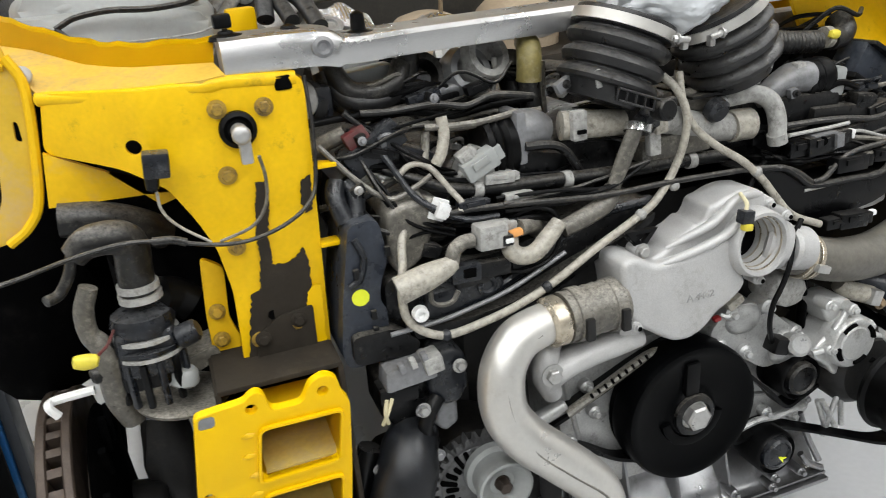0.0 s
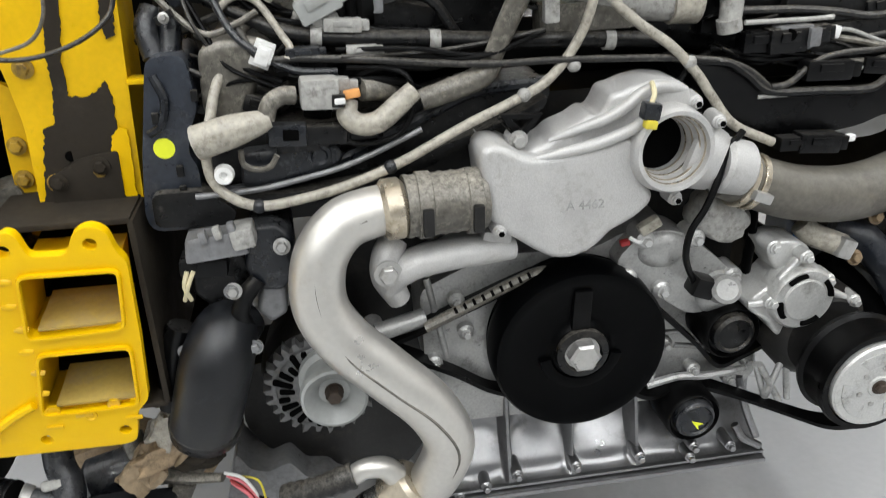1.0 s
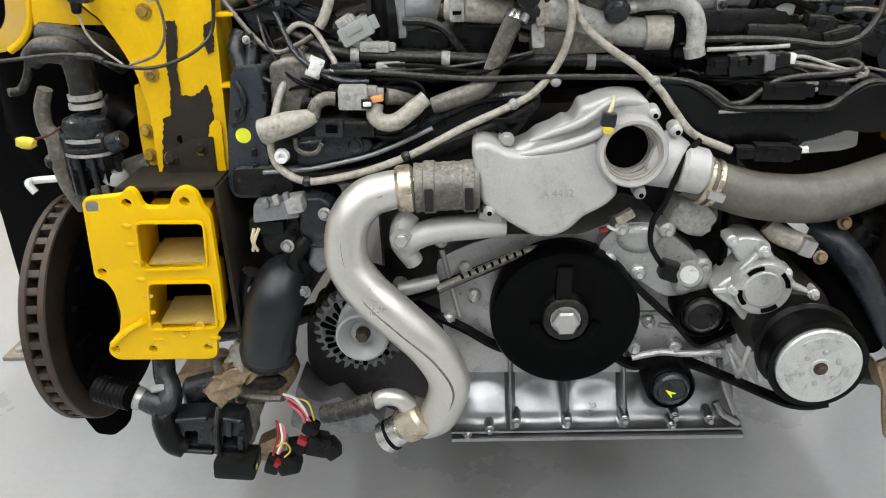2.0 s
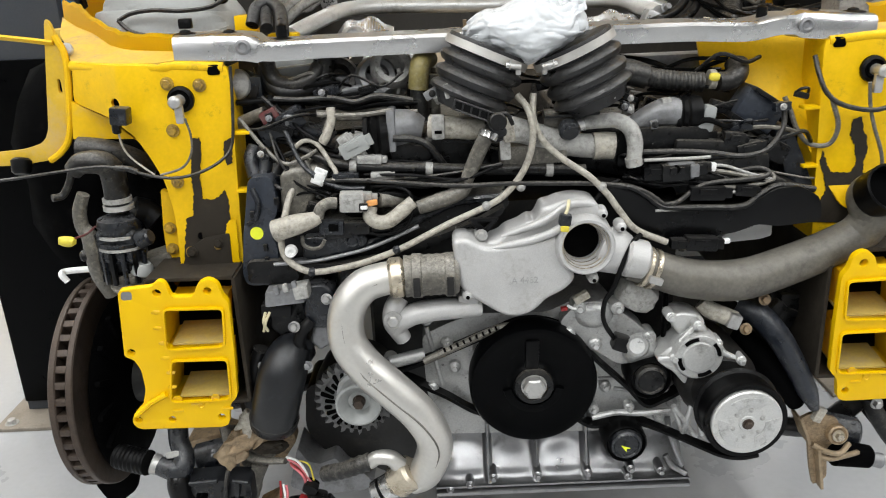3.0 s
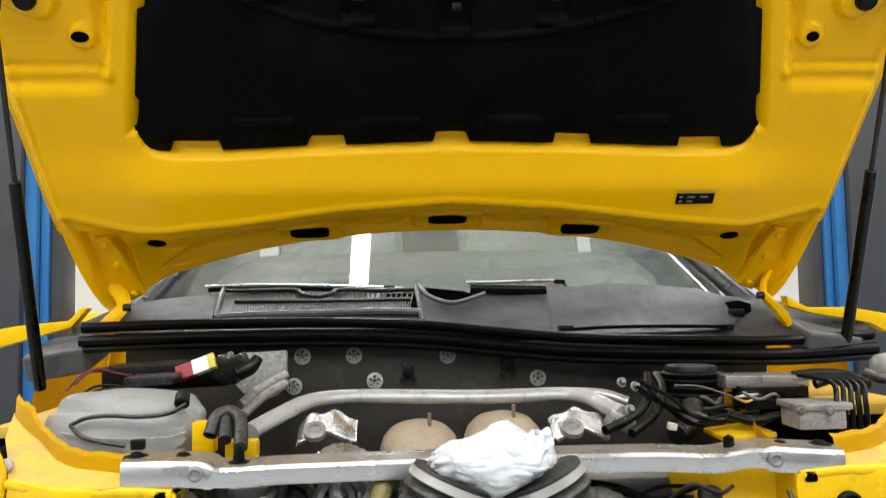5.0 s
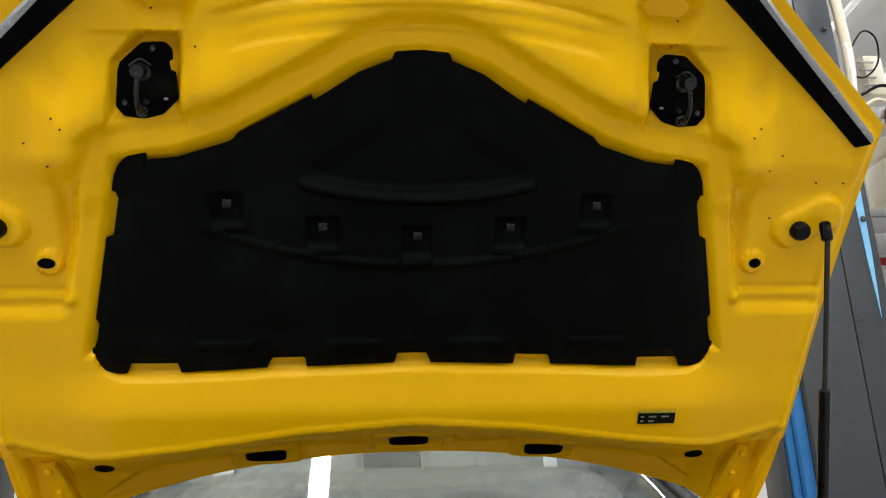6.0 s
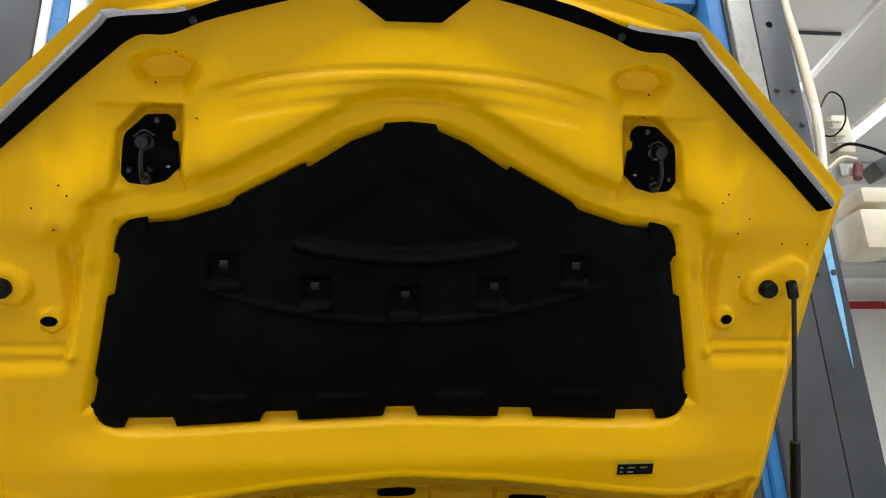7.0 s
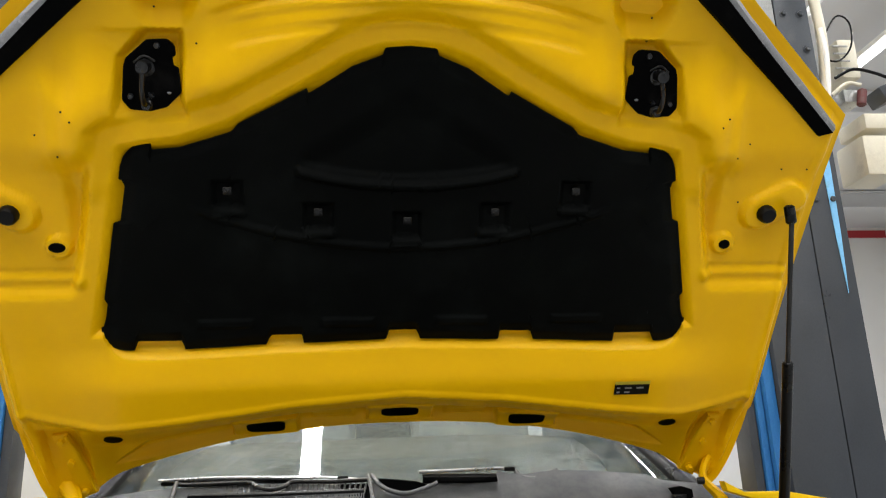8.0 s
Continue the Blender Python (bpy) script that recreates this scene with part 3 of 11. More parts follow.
def seg_dist(u, v, a, b):
    ax, ay, bx, by = *a, *b
    t = max(0, min(1, ((u - ax) * (bx - ax) + (v - ay) * (by - ay)) / ((bx - ax) ** 2 + (by - ay) ** 2)))
    return math.hypot(u - ax - t * (bx - ax), v - ay - t * (by - ay))


def pad_top(u):
    """The upper edge of the insulation pad."""
    a = abs(u)
    return float(np.interp(a, [0, 0.06, 0.13, 0.22, 0.37, 0.47, 0.53, 0.60, 0.66], [1.06, 1.055, 1.03, 0.975, 0.895, 0.862, 0.855, 0.84, 0.80]))


def pad_low(u):
    return float(np.interp(abs(u), [0, 0.3, 0.5, 0.6, 0.630, 0.648, 0.658, 0.664], [0.403, 0.394, 0.384, 0.384, 0.390, 0.402, 0.418, 0.446]))


def pad_dist(u, v):
    """Signed distance, roughly, from the pad's edge: positive outside."""
    side = abs(u) - (0.664 - 0.2315 * (v - 0.446))
    return max(side, (v - pad_top(u)) * 0.9, pad_low(u) - v)


def hood_h(u, v):
    a = abs(u)
    d = pad_dist(u, v)
    h = 0.024 * smooth(-0.005, 0.024, d)                         # frame stands proud of the pad
    r, top = smooth(0.052, 0.082, d), smooth(0.79, 0.87, v)
    h -= 0.035 * r * smooth(0.515, 0.572, v) * (1 - top)         # beside the pad the panel falls away outside the frame
    h += (0.019 * r - 0.042 * smooth(0.086, 0.20, d)) * top      # above it a roll rises first, then falls to the front
    rear = float(np.interp(a, [0, 0.25, 0.51, 0.66, 0.705, 0.765, 0.86], [0.243, 0.223, 0.184, 0.168, 0.168, 0.184, 0.215]))
    h += 0.002 * (1 - smooth(0.004, 0.014, abs(v - rear - 0.010)))      # rolled bead over the hollow
    deep = 0.092 - 0.050 * smooth(0.70, 0.80, a)
    h -= 0.45 * deep * (1 - smooth(rear - 0.030, rear + 0.006, v))      # hollow rear edge
    h -= 0.55 * deep * (1 - smooth(rear - 0.115, rear - 0.020, v))
    flat = 0.0
    for cu, cv, cw in ((-0.338, 0.109, 0.075), (-0.003, 0.145, 0.078), (0.327, 0.109, 0.075)):   # raised seats round the slots
        flat = max(flat, 1 - smooth(0.0, 0.010, max(abs(u - cu) - cw, abs(v - cv) - 0.026)))
    h += 0.006 * flat
    # lens-shaped scoop along the rear lip, with a sharp upper edge
    if v < 0.19 and a < 0.715:
        up = float(np.interp(a, [0, 0.2, 0.39, 0.51, 0.63, 0.714], [0.184, 0.170, 0.150, 0.118, 0.073, 0.007]))
        lo = float(np.interp(a, [0, 0.26, 0.54, 0.71], [0.100, 0.088, 0.033, 0.0]))
        x = (up - v) / max(0.006, up - lo)
        h -= 0.016 * (1 - flat) * min(1.0, (up - lo) / 0.05) * smooth(0.0, 0.35, x) * (1 - smooth(0.45, 1.1, x))
    for cu, cv in ((-0.17, 0.138), (0.165, 0.138)):
        h += 0.008 * (1 - smooth(0.0, 0.012, max(abs(u - cu) - 0.045, abs(v - cv) - 0.008)))
    if a > 0.66:
        h += 0.020 * (1 - smooth(0.0, 0.026, abs(v - 0.566))) * smooth(0.675, 0.71, a)
        h += 0.016 * smooth(0.0, 0.016, v - 0.575) * smooth(0.68, 0.71, a) * (1 - smooth(0.95, 1.1, v))
        h += 0.016 * (1 - smooth(0.032, 0.046, seg_dist(a, v, (0.80, 0.715), (0.865, 0.75))))
        h += 0.012 * (1 - smooth(0.022, 0.030, math.hypot(a - 0.731, v - 0.64)))
    # latch hollows: a wide soft dish with a crisp recess in it, open towards the front
    mid = 0.505 + 0.22 * (v - 1.01)
    wall = max((v - 1.080) / 0.014, (0.950 - v) / 0.085, (abs(a - mid) - 0.052) / 0.062)
    h -= 0.007 * (1 - smooth(0.0, 1.0, wall))
    rec = max(0.440 - a, a - 0.570 + 0.11 * (v - 1.03), v - 1.092, (a + v - 1.607) * 0.707, (0.92 - v) * 0.4)
    h -= 0.023 * (1 - smooth(-0.014, 0.004, rec))
    # the ramp in front of it, falling to a dent with a rounded end
    if 1.09 < v < 1.20 and 0.38 < a < 0.57:
        off = abs(a - 0.468) / (0.066 + 0.36 * (v - 1.156)) if v < 1.156 else math.hypot((a - 0.468) / 0.066, (v - 1.156) / 0.036)
        h -= 0.040 * min(1.0, max(0.0, (v - 1.092) / 0.064)) * (1 - smooth(0.45, 1.15, off))
    h += 0.016 * (1 - smooth(0.0, 0.075, seg_dist(a, v, (0.635, 1.02), (0.665, 0.80))))
    h += 0.012 * (1 - smooth(0.0, 0.055, seg_dist(a, v, (0.385, 1.00), (0.385, 1.14))))
    # long beads across the front
    for base, hh in ((1.165, 0.006), (1.120, -0.004)):
        line = base - 0.38 * u * u
        if a < 0.37:
            h += hh * (1 - smooth(0.002, 0.016, abs(v - line))) * (1 - smooth(0.31, 0.37, a))
    h += 0.007 * smooth(0.0, 0.016, v - (1.175 - 0.38 * u * u)) * (1 - smooth(0.34, 0.42, a))
    # flat seat of the hinge, stepped off from the band
    if a > 0.62 and v < 0.22:
        h -= 0.014 * smooth(0.762, 0.776, a - 0.04 * (v - 0.1)) * (1 - smooth(0.150, 0.166, v)) * smooth(0.0, 0.01, 0.86 - a)
    return h


def rear_edge(s):
    u = 0.845 * s
    return u, 0.100 - 0.19 * abs(s) ** 2.2


def front_edge(s):
    a = abs(s)
    u = np.interp(a, [0, 0.45, 0.62, 0.68, 1], [0, 0.42, 0.535, 0.585, 0.958])
    v = np.interp(a, [0, 0.2, 0.45, 0.62, 0.68, 1], [1.372, 1.368, 1.318, 1.290, 1.262, 0.924])
    return math.copysign(float(u), s), float(v)


HOLES = [(u, v, w, hh) for (u, v), w, hh in zip([(-0.706, 0.090), (0.708, 0.088)] + [(-0.338, 0.109), (-0.003, 0.145), (0.327, 0.109)], (0.021, 0.021, 0.047, 0.047, 0.047), (0.021, 0.021, 0.019, 0.018, 0.019))]
HOLES += [
         (0.731, 0.640, 0.013, 0.011), (-0.732, 0.641, 0.017, 0.011)]

bonnet = thing("bonnet", "open yellow bonnet with black insulation pad, propped on struts", "car bonnet", (0, 0.98, 1.40))
bm = fresh()
NU, NV = 380, 330
grid = []
for i in range(NU + 1):
    s = -1 + 2 * i / NU
    (ru, rv), (fu, fv) = rear_edge(s), front_edge(s)
    col = []
    for j in range(NV + 1):
        t = j / NV
        u, v = ru + (fu - ru) * t, rv + (fv - rv) * t
        u -= math.copysign(1, u) * (0.035 * math.sin(math.pi * t) - 0.055 * math.sin(math.pi * t ** 0.6)) * abs(s) ** 4
        edge = min(1 - abs(s), (1 - t) * 0.6)
        h = hood_h(u, v) * smooth(0.0, 0.03, edge) - 0.010 * (1 - smooth(0.012, 0.020, edge)) + 0.005 * (1 - smooth(0.003, 0.012, abs(1 - abs(s) - 0.027)))
        col.append(bm.verts.new(on_hood(u, v, h)))
    grid.append(col)
for i in range(NU):
    for j in range(NV):
        bm.faces.new((grid[i][j], grid[i + 1][j], grid[i + 1][j + 1], grid[i][j + 1]))
part("inner_panel", bm, M_YELLOW_HOOD, bonnet, "yellow painted pressed inner panel")
# outer skin behind it
bm = fresh()
sk = []
for i in range(41):
    s = -1 + i / 20
    (ru, rv), (fu, fv) = rear_edge(s), front_edge(s)
    sk.append([bm.verts.new(on_hood((ru + (fu - ru) * t - math.copysign(1, s) * (0.035 * math.sin(math.pi * t) - 0.055 * math.sin(math.pi * t ** 0.6)) * abs(s) ** 4) * 1.012, rv + (fv - rv) * t + 0.014 * (2 * t - 1), -0.016 - 0.095 * (1 - smooth(0.10, 0.26, t)) - 0.05 * (1 - abs(s) ** 2) * math.sin(math.pi * min(1, t * 1.02)))) for t in [k / 24 for k in range(25)]])
for i in range(40):
    for j in range(24):
        bm.faces.new((sk[i][j], sk[i + 1][j], sk[i + 1][j + 1], sk[i][j + 1]))
skin = part("outer_skin", bm, M_YELLOW_HOOD, bonnet, "yellow painted outer skin")
SEAL_OUT = [(0.0, 1.352)] + [(0.265, 1.314), (0.415, 1.268), (0.463, 1.26), (0.55, 1.25), (0.578, 1.226), (0.751, 1.066), (0.925, 0.908)]
SEAL_IN = [(0.0, 1.325)] + [(0.157, 1.31), (0.363, 1.257), (0.447, 1.225), (0.513, 1.218), (0.588, 1.163), (0.738, 1.036), (0.893, 0.9)]
SEAL_OUT, SEAL_IN = ([(p.x, p.y) for p in spline([Vector((u, v, 0)) for u, v in row], 5)] for row in (SEAL_OUT, SEAL_IN))
for s0 in (-1, 1):
    bm = fresh()
    rows = []
    for k, (u, v) in enumerate(SEAL_OUT[10:]):
        w = (0.010 if k < 9 else 0.019) + 0.0035 * noise.noise(Vector((u * 40, v * 40, s0)))
        rows.append([bm.verts.new(on_hood(s0 * (u + w * e * 0.72), v + w * e * 0.70, h)) for e, h in ((-0.25, 0.010), (0.0, 0.0215), (0.55, 0.018 + 0.002 * noise.noise(Vector((u * 70, v * 70, 5)))), (1.0, 0.006))])
    for p, q in zip(rows, rows[1:]):
        for e in range(3):
            bm.faces.new((p[e], p[e + 1], q[e + 1], q[e]))
    part("sealer_strip", bm, M_SMEAR, bonnet, "smeared grey sealer along the front edge")
    bm = fresh()
    a, b = ([on_hood(s0 * u, v, 0.019) for u, v in row] for row in (SEAL_OUT, SEAL_IN))
    top = [[bm.verts.new(p + H_N * e) for p in row] for row in (a, b) for e in (-0.020, 0.006)]
    for k in range(len(a) - 1):
        bm.faces.new((top[1][k], top[1][k + 1], top[3][k + 1], top[3][k]))
        bm.faces.new((top[0][k], top[0][k + 1], top[1][k + 1], top[1][k]))
        bm.faces.new((top[2][k], top[2][k + 1], top[3][k + 1], top[3][k]))
    bm.faces.new((top[0][-1], top[1][-1], top[3][-1], top[2][-1]))
    seal = part("front_seal", bm, M_LINER, bonnet, "black rubber seal")
    nut = lathe(fresh(), on_hood(s0 * 0.405, 1.250, 0.024), H_N, [(0, 0.008), (0.003, 0.0075), (0.004, 0.004), (0.002, 0.0035), (0.002, 0)], 14)
    part("nut", nut, M_STRIKER, seal)
bm = fresh()
top = [on_hood(u, v, 0.02) for u, v in [(-0.125, 1.312), (0.125, 1.323), (0.052, 1.263), (-0.054, 1.262)]]
low = [p - H_N * 0.012 for p in top]
vs = [bm.verts.new(p) for p in top + low]
bm.faces.new(vs[:4])
for k in range(4):
    bm.faces.new((vs[k], vs[(k + 1) % 4], vs[4 + (k + 1) % 4], vs[4 + k]))
part("latch_cover", bm, M_LINER, bonnet, "black plastic latch cover")

# insulation pad: soft black felt with pressed shapes and clip tabs
def pad_side(v):
    """Half the pad's width: ears at the corners, and steps where the panel laps over its edge."""
    w = 0.662 - 0.2315 * (v - 0.446)
    for v0, v1, o in ((0.36, 0.448, 0.008), (0.513, 0.698, 0.008), (0.698, 0.790, -0.005), (0.790, 0.90, 0.009)):
        w += o * smooth(v0 - 0.003, v0 + 0.003, v) * (1 - smooth(v1 - 0.003, v1 + 0.003, v))
    return w


bm = fresh()
N = 260
cols = []
for i in range(N + 1):
    s = -1 + 2 * i / N
    a = abs(s)
    lo, hi = pad_low(s * 0.664), pad_top(s * 0.585)
    if a > 0.90:
        lo = 0.384 + 0.062 * (1 - math.sqrt(max(0, 1 - ((a - 0.90) / 0.10) ** 2)))
        hi = 0.874 - 0.052 * (1 - math.sqrt(max(0, 1 - ((a - 0.90) / 0.10) ** 2)))
    for c, w in ((-0.535, 0.050), (-0.265, 0.037), (-0.004, 0.035), (0.255, 0.038), (0.534, 0.046)):
        lo += 0.024 * (1 - smooth(w - 0.003, w + 0.003, abs(s * 0.664 - c)))
    for c, w in ((0.0, 0.06), (0.295, 0.073), (-0.295, 0.073)):
        hi += 0.013 * (1 - smooth(w - 0.003, w + 0.003, abs(s * 0.585 - c)))
    row = []
    for j in range(201):
        t = j / 200
        v = lo + (hi - lo) * t
        u = s * pad_side(v)
        a = abs(u)
        edge = min(min(t, 1 - t) * (hi - lo), (1 - abs(s)) * 0.6)
        h = 0.014 + 0.009 * smooth(0, 0.03, edge)
        h += 0.013 * (1 - smooth(0.003, 0.014, abs(v - (0.782 + 0.55 * u * u + 18 * u ** 6)))) * (1 - smooth(0.225, 0.24, a))
        h -= 0.010 * smooth(0.0, 0.016, v - (0.796 + 0.55 * u * u + 18 * u ** 6)) * (1 - smooth(0.20, 0.235, a)) * (1 - smooth(0.93, 1.0, v + 0.6 * a))
        h += 0.007 * (1 - smooth(0.003, 0.012, abs(v - (0.64 + 0.45 * u * u)))) * (1 - smooth(0.40, 0.46, a))
        for c, cv in ((0, 0.69), (0.19, 0.71), (-0.19, 0.71), (0.365, 0.76), (-0.375, 0.76)):
            h -= 0.013 * (1 - smooth(0.022, 0.036, max(abs(u - c), abs(v - cv))))
            h += 0.007 * (1 - smooth(0.0, 0.006, max(abs(u - c) - 0.030, abs(v - cv + 0.034) - 0.008)))
        for c in (-0.40, -0.13, 0.13, 0.40):
            h += 0.005 * (1 - smooth(0.0, 0.008, max(abs(u - c) - 0.055, abs(v - 0.455) - 0.006)))
        h += 0.002 * noise.noise(Vector((u * 14, v * 14, 2)))
        row.append(bm.verts.new(on_hood(u, v, h)))
    cols.append(row)
for i in range(N):
    for j in range(200):
        bm.faces.new((cols[i][j], cols[i + 1][j], cols[i + 1][j + 1], cols[i][j + 1]))
pad = part("insulation_pad", bm, M_FELT, bonnet, "black felt insulation pad with clip tabs")
for c, cv in ((0, 0.702), (0.19, 0.722), (-0.19, 0.722), (0.365, 0.77), (-0.375, 0.77)):
    b = box(fresh(), (0, 0, 0), (0.018, 0.016, 0.008), bevel=0.003)
    m = Matrix((Vector((1, 0, 0)), H_V, H_N)).transposed().to_4x4()
    bmesh.ops.transform(b, matrix=Matrix.Translation(on_hood(c, cv, 0.022)) @ m, verts=b.verts)
    part("clip", b, M_BLACK_DUSTY, pad)
HM = Matrix((Vector((1, 0, 0)), H_V, -H_N)).transposed().to_4x4()


def hood_piece(u, v, h, b):
    bmesh.ops.transform(b, matrix=Matrix.Translation(on_hood(u, v, h)) @ HM, verts=b.verts)
    return b


for u, v in [(-0.671, 0.938), (-0.654, 0.921), (-0.734, 0.886), (-0.692, 0.847), (-0.492, 1.129), (-0.446, 1.19), (-0.412, 1.068), (0.495, 1.133), (0.486, 1.088), (0.657, 0.924), (0.673, 0.94), (0.71, 0.853), (0.741, 0.88), (0.834, 0.819), (0.894, 0.819), (0.75, 0.739)]:
    b = lathe(fresh(), (0, 0, 0), (0, 0, 1), [(-0.001, 0.0), (-0.001, 0.0019), (0.003, 0.0021)], 8)
    part("pin_hole", hood_piece(u, v, hood_h(u, v) + 0.001, b), M_PRIMER, bonnet)
for u, v, w, hgt in HOLES:
    b = fresh()
    rim = []
    for k in range(32):
        c, d = math.cos(2 * math.pi * k / 32), math.sin(2 * math.pi * k / 32)
        p = 0.45 if w > 2 * hgt else 1.0
        rim.append((u + w * math.copysign(abs(c) ** p, c), v + hgt * math.copysign(abs(d) ** p, d)))
    outer = [b.verts.new(on_hood(x, z, hood_h(x, z) + 0.0022)) for x, z in rim]
    under = [b.verts.new(on_hood(x, z, hood_h(x, z) - 0.004)) for x, z in rim]
    mid = b.verts.new(on_hood(u, v, hood_h(u, v) + 0.0022))
    for k in range(32):
        b.faces.new((mid, outer[k], outer[(k + 1) % 32]))
        b.faces.new((outer[k], under[k], under[(k + 1) % 32], outer[(k + 1) % 32]))
    # no cut in the panel: a black disc paints the shade of the opening
    part("opening", b, M_HOLE_SHADE, bonnet, "black disc for the shade of an opening in the panel")
for s0 in (-1, 1):
    b = fresh()
    plate(b, rounded([(s0 * x, -z) for x, z in ((0.038, 0.031), (-0.003, 0.066), (-0.043, 0.068), (-0.055, 0.056), (-0.055, 0.036), (-0.048, 0.034), (-0.049, 0.017), (-0.058, 0.015), (-0.059, -0.035), (-0.030, -0.063), (0.004, -0.072), (0.041, -0.068), (0.054, -0.050), (0.044, 0.015))], 0.005), 0, 0.006)
    bmesh.ops.transform(b, matrix=pose(0, 0, 0, -90), verts=b.verts)
    for v0 in b.verts:
        v0.co = Vector((v0.co.x, -v0.co.y, v0.co.z))
    latch = part("latch_plate", hood_piece(s0 * 0.507, 1.008, 0.017, b), M_LINER, bonnet, "black latch plate with striker")
    b = fresh()
    lathe(b, (0.002 * s0, 0.016, 0.002), (0, 0.10, -1), [(0, 0.021), (0.006, 0.020), (0.010, 0.012), (0.030, 0.010), (0.033, 0.013), (0.040, 0.012), (0.042, 0)], 22)
    tube(b, [(0.002 * s0, 0.010, -0.034), (0.004 * s0, -0.018, -0.046), (0.006 * s0, -0.046, -0.036), (0.007 * s0, -0.058, -0.008)], [0.005, 0.0045, 0.005, 0.007], 10)
    lathe(b, (0.007 * s0, -0.058, 0.0), (0, 0, -1), [(0, 0.013), (0.008, 0.012), (0.012, 0.008), (0.022, 0.008), (0.024, 0)], 18)
    part("striker", hood_piece(s0 * 0.507, 1.008, 0.017, b), M_STRIKER, latch)
    part("spring", hood_piece(s0 * 0.507, 1.008, 0.017, tube(fresh(), [(-0.016 * s0, 0.026, -0.006), (0.002 * s0, 0.037, -0.012), (0.022 * s0, 0.024, -0.010)], 0.0022, 8)), M_IRON, latch)
    for bu, bv in ((-0.023, 0.056), (0.036, -0.042), (-0.002, -0.040)):
        b = hexbolt(fresh(), (bu * s0, bv, -0.004), (0, 0, -1), 0.006, 0.006)
        part("bolt", hood_piece(s0 * 0.507, 1.008, 0.017, b), M_ELBOW, latch)
    part("yellow_dab", hood_piece(s0 * 0.507, 1.008, 0.017, ball(fresh(), (-0.037 * s0, -0.034, -0.008), (0.005, 0.003, 0.002), 1)), M_SMEAR, latch)
    b = fresh()
    lathe(b, (0, 0, 0.006), (0, 0, -1), [(0, 0.021), (0.018, 0.020), (0.024, 0.016), (0.026, 0)], 12)
    part("rubber_stop", hood_piece(s0 * 0.812, 0.718, hood_h(0.812, 0.718) + 0.002, b), M_RUBBER, bonnet, "black rubber stop")
# sticker under the bonnet: yellow band over a black field with plain bars
def draped(u0, u1, v0, v1, off):
    """A thin label that follows the pressed panel."""
    b = fresh()
    g = [[b.verts.new(on_hood(u0 + (u1 - u0) * i / 6, v0 + (v1 - v0) * j / 4, hood_h(u0 + (u1 - u0) * i / 6, v0 + (v1 - v0) * j / 4) + off)) for j in range(5)] for i in range(7)]
    for i in range(6):
        for j in range(4):
            b.faces.new((g[i][j], g[i + 1][j], g[i + 1][j + 1], g[i][j + 1]))
    bmesh.ops.solidify(b, geom=b.faces[:], thickness=0.0006)
    return b


part("sticker", draped(0.516, 0.604, 0.238, 0.270, 0.0035), M_BLACK, bonnet, "black and yellow warning sticker")
part("sticker_band", draped(0.516, 0.604, 0.268, 0.277, 0.0048), M_CLIP, bonnet)
for bx, bz, bw in ((-0.034, 0.258, 0.008), (-0.034, 0.246, 0.008), (-0.010, 0.258, 0.018), (0.020, 0.258, 0.018), (-0.012, 0.246, 0.014)):
    part("bar_mark", draped(0.56 + bx - bw / 2, 0.56 + bx + bw / 2, bz - 0.0022, bz + 0.0022, 0.0048), M_SEALER, bonnet)
# hinges
for s0 in (-1, 1):
    run = [(s0 * abs(x), y, z) for x, y, z in [(-0.812, 0.9, 1.354), (-0.801, 0.91, 1.38), (-0.79, 0.92, 1.4), (-0.769, 0.935, 1.43), (-0.779, 0.955, 1.457), (-0.821, 0.985, 1.502), (-0.831, 1, 1.537)]]
    bm = tube(fresh(), run, [0.017, 0.026, 0.022, 0.018, 0.019, 0.020, 0.014], 8, 5, flat=0.55)
    part("hinge", bm, M_YELLOW_HOOD, bonnet, "yellow painted hinge arm")
    part("hinge_pin", rod(fresh(), Vector(run[3]) + Vector((s0 * -0.004, -0.012, 0)), Vector(run[3]) + Vector((s0 * -0.022, -0.006, 0)), 0.009, bevel=0.002), M_IRON, bonnet)
for s0 in (-1, 1):
    q = [(0.832, 0.138), (0.792, 0.146), (0.775, 0.05), (0.755, -0.055), (0.800, -0.072), (0.815, 0.05)]
    bm = fresh()
    vs = [bm.verts.new(on_hood(s0 * u, v, hood_h(u, v) + h)) for h in (-0.012, 0.009) for u, v in q]
    bm.faces.new(vs[6:])
    for k in range(6):
        bm.faces.new((vs[k], vs[(k + 1) % 6], vs[6 + (k + 1) % 6], vs[6 + k]))
    bmesh.ops.bevel(bm, geom=bm.edges[:], offset=0.002, segments=2, affect="EDGES")
    hp = part("hinge_plate", bm, M_YELLOW_HOOD, bonnet, "yellow hinge mounting plate")
    part("plate_rib", tube(fresh(), [on_hood(s0 * u, v, hood_h(u, v) + 0.011) for u, v in ((0.797, 0.140), (0.779, 0.05), (0.760, -0.050))], 0.0045, 8), M_YELLOW_HOOD, hp)
    for u, v in [(0.812, 0.118), (0.800, 0.05), (0.783, -0.045)]:
        part("bolt", hood_piece(s0 * u, v, hood_h(u, v) + 0.009, hexbolt(fresh(), (0, 0, 0), (0, 0, -1), 0.009, 0.011)), M_YELLOW_HOOD, hp)
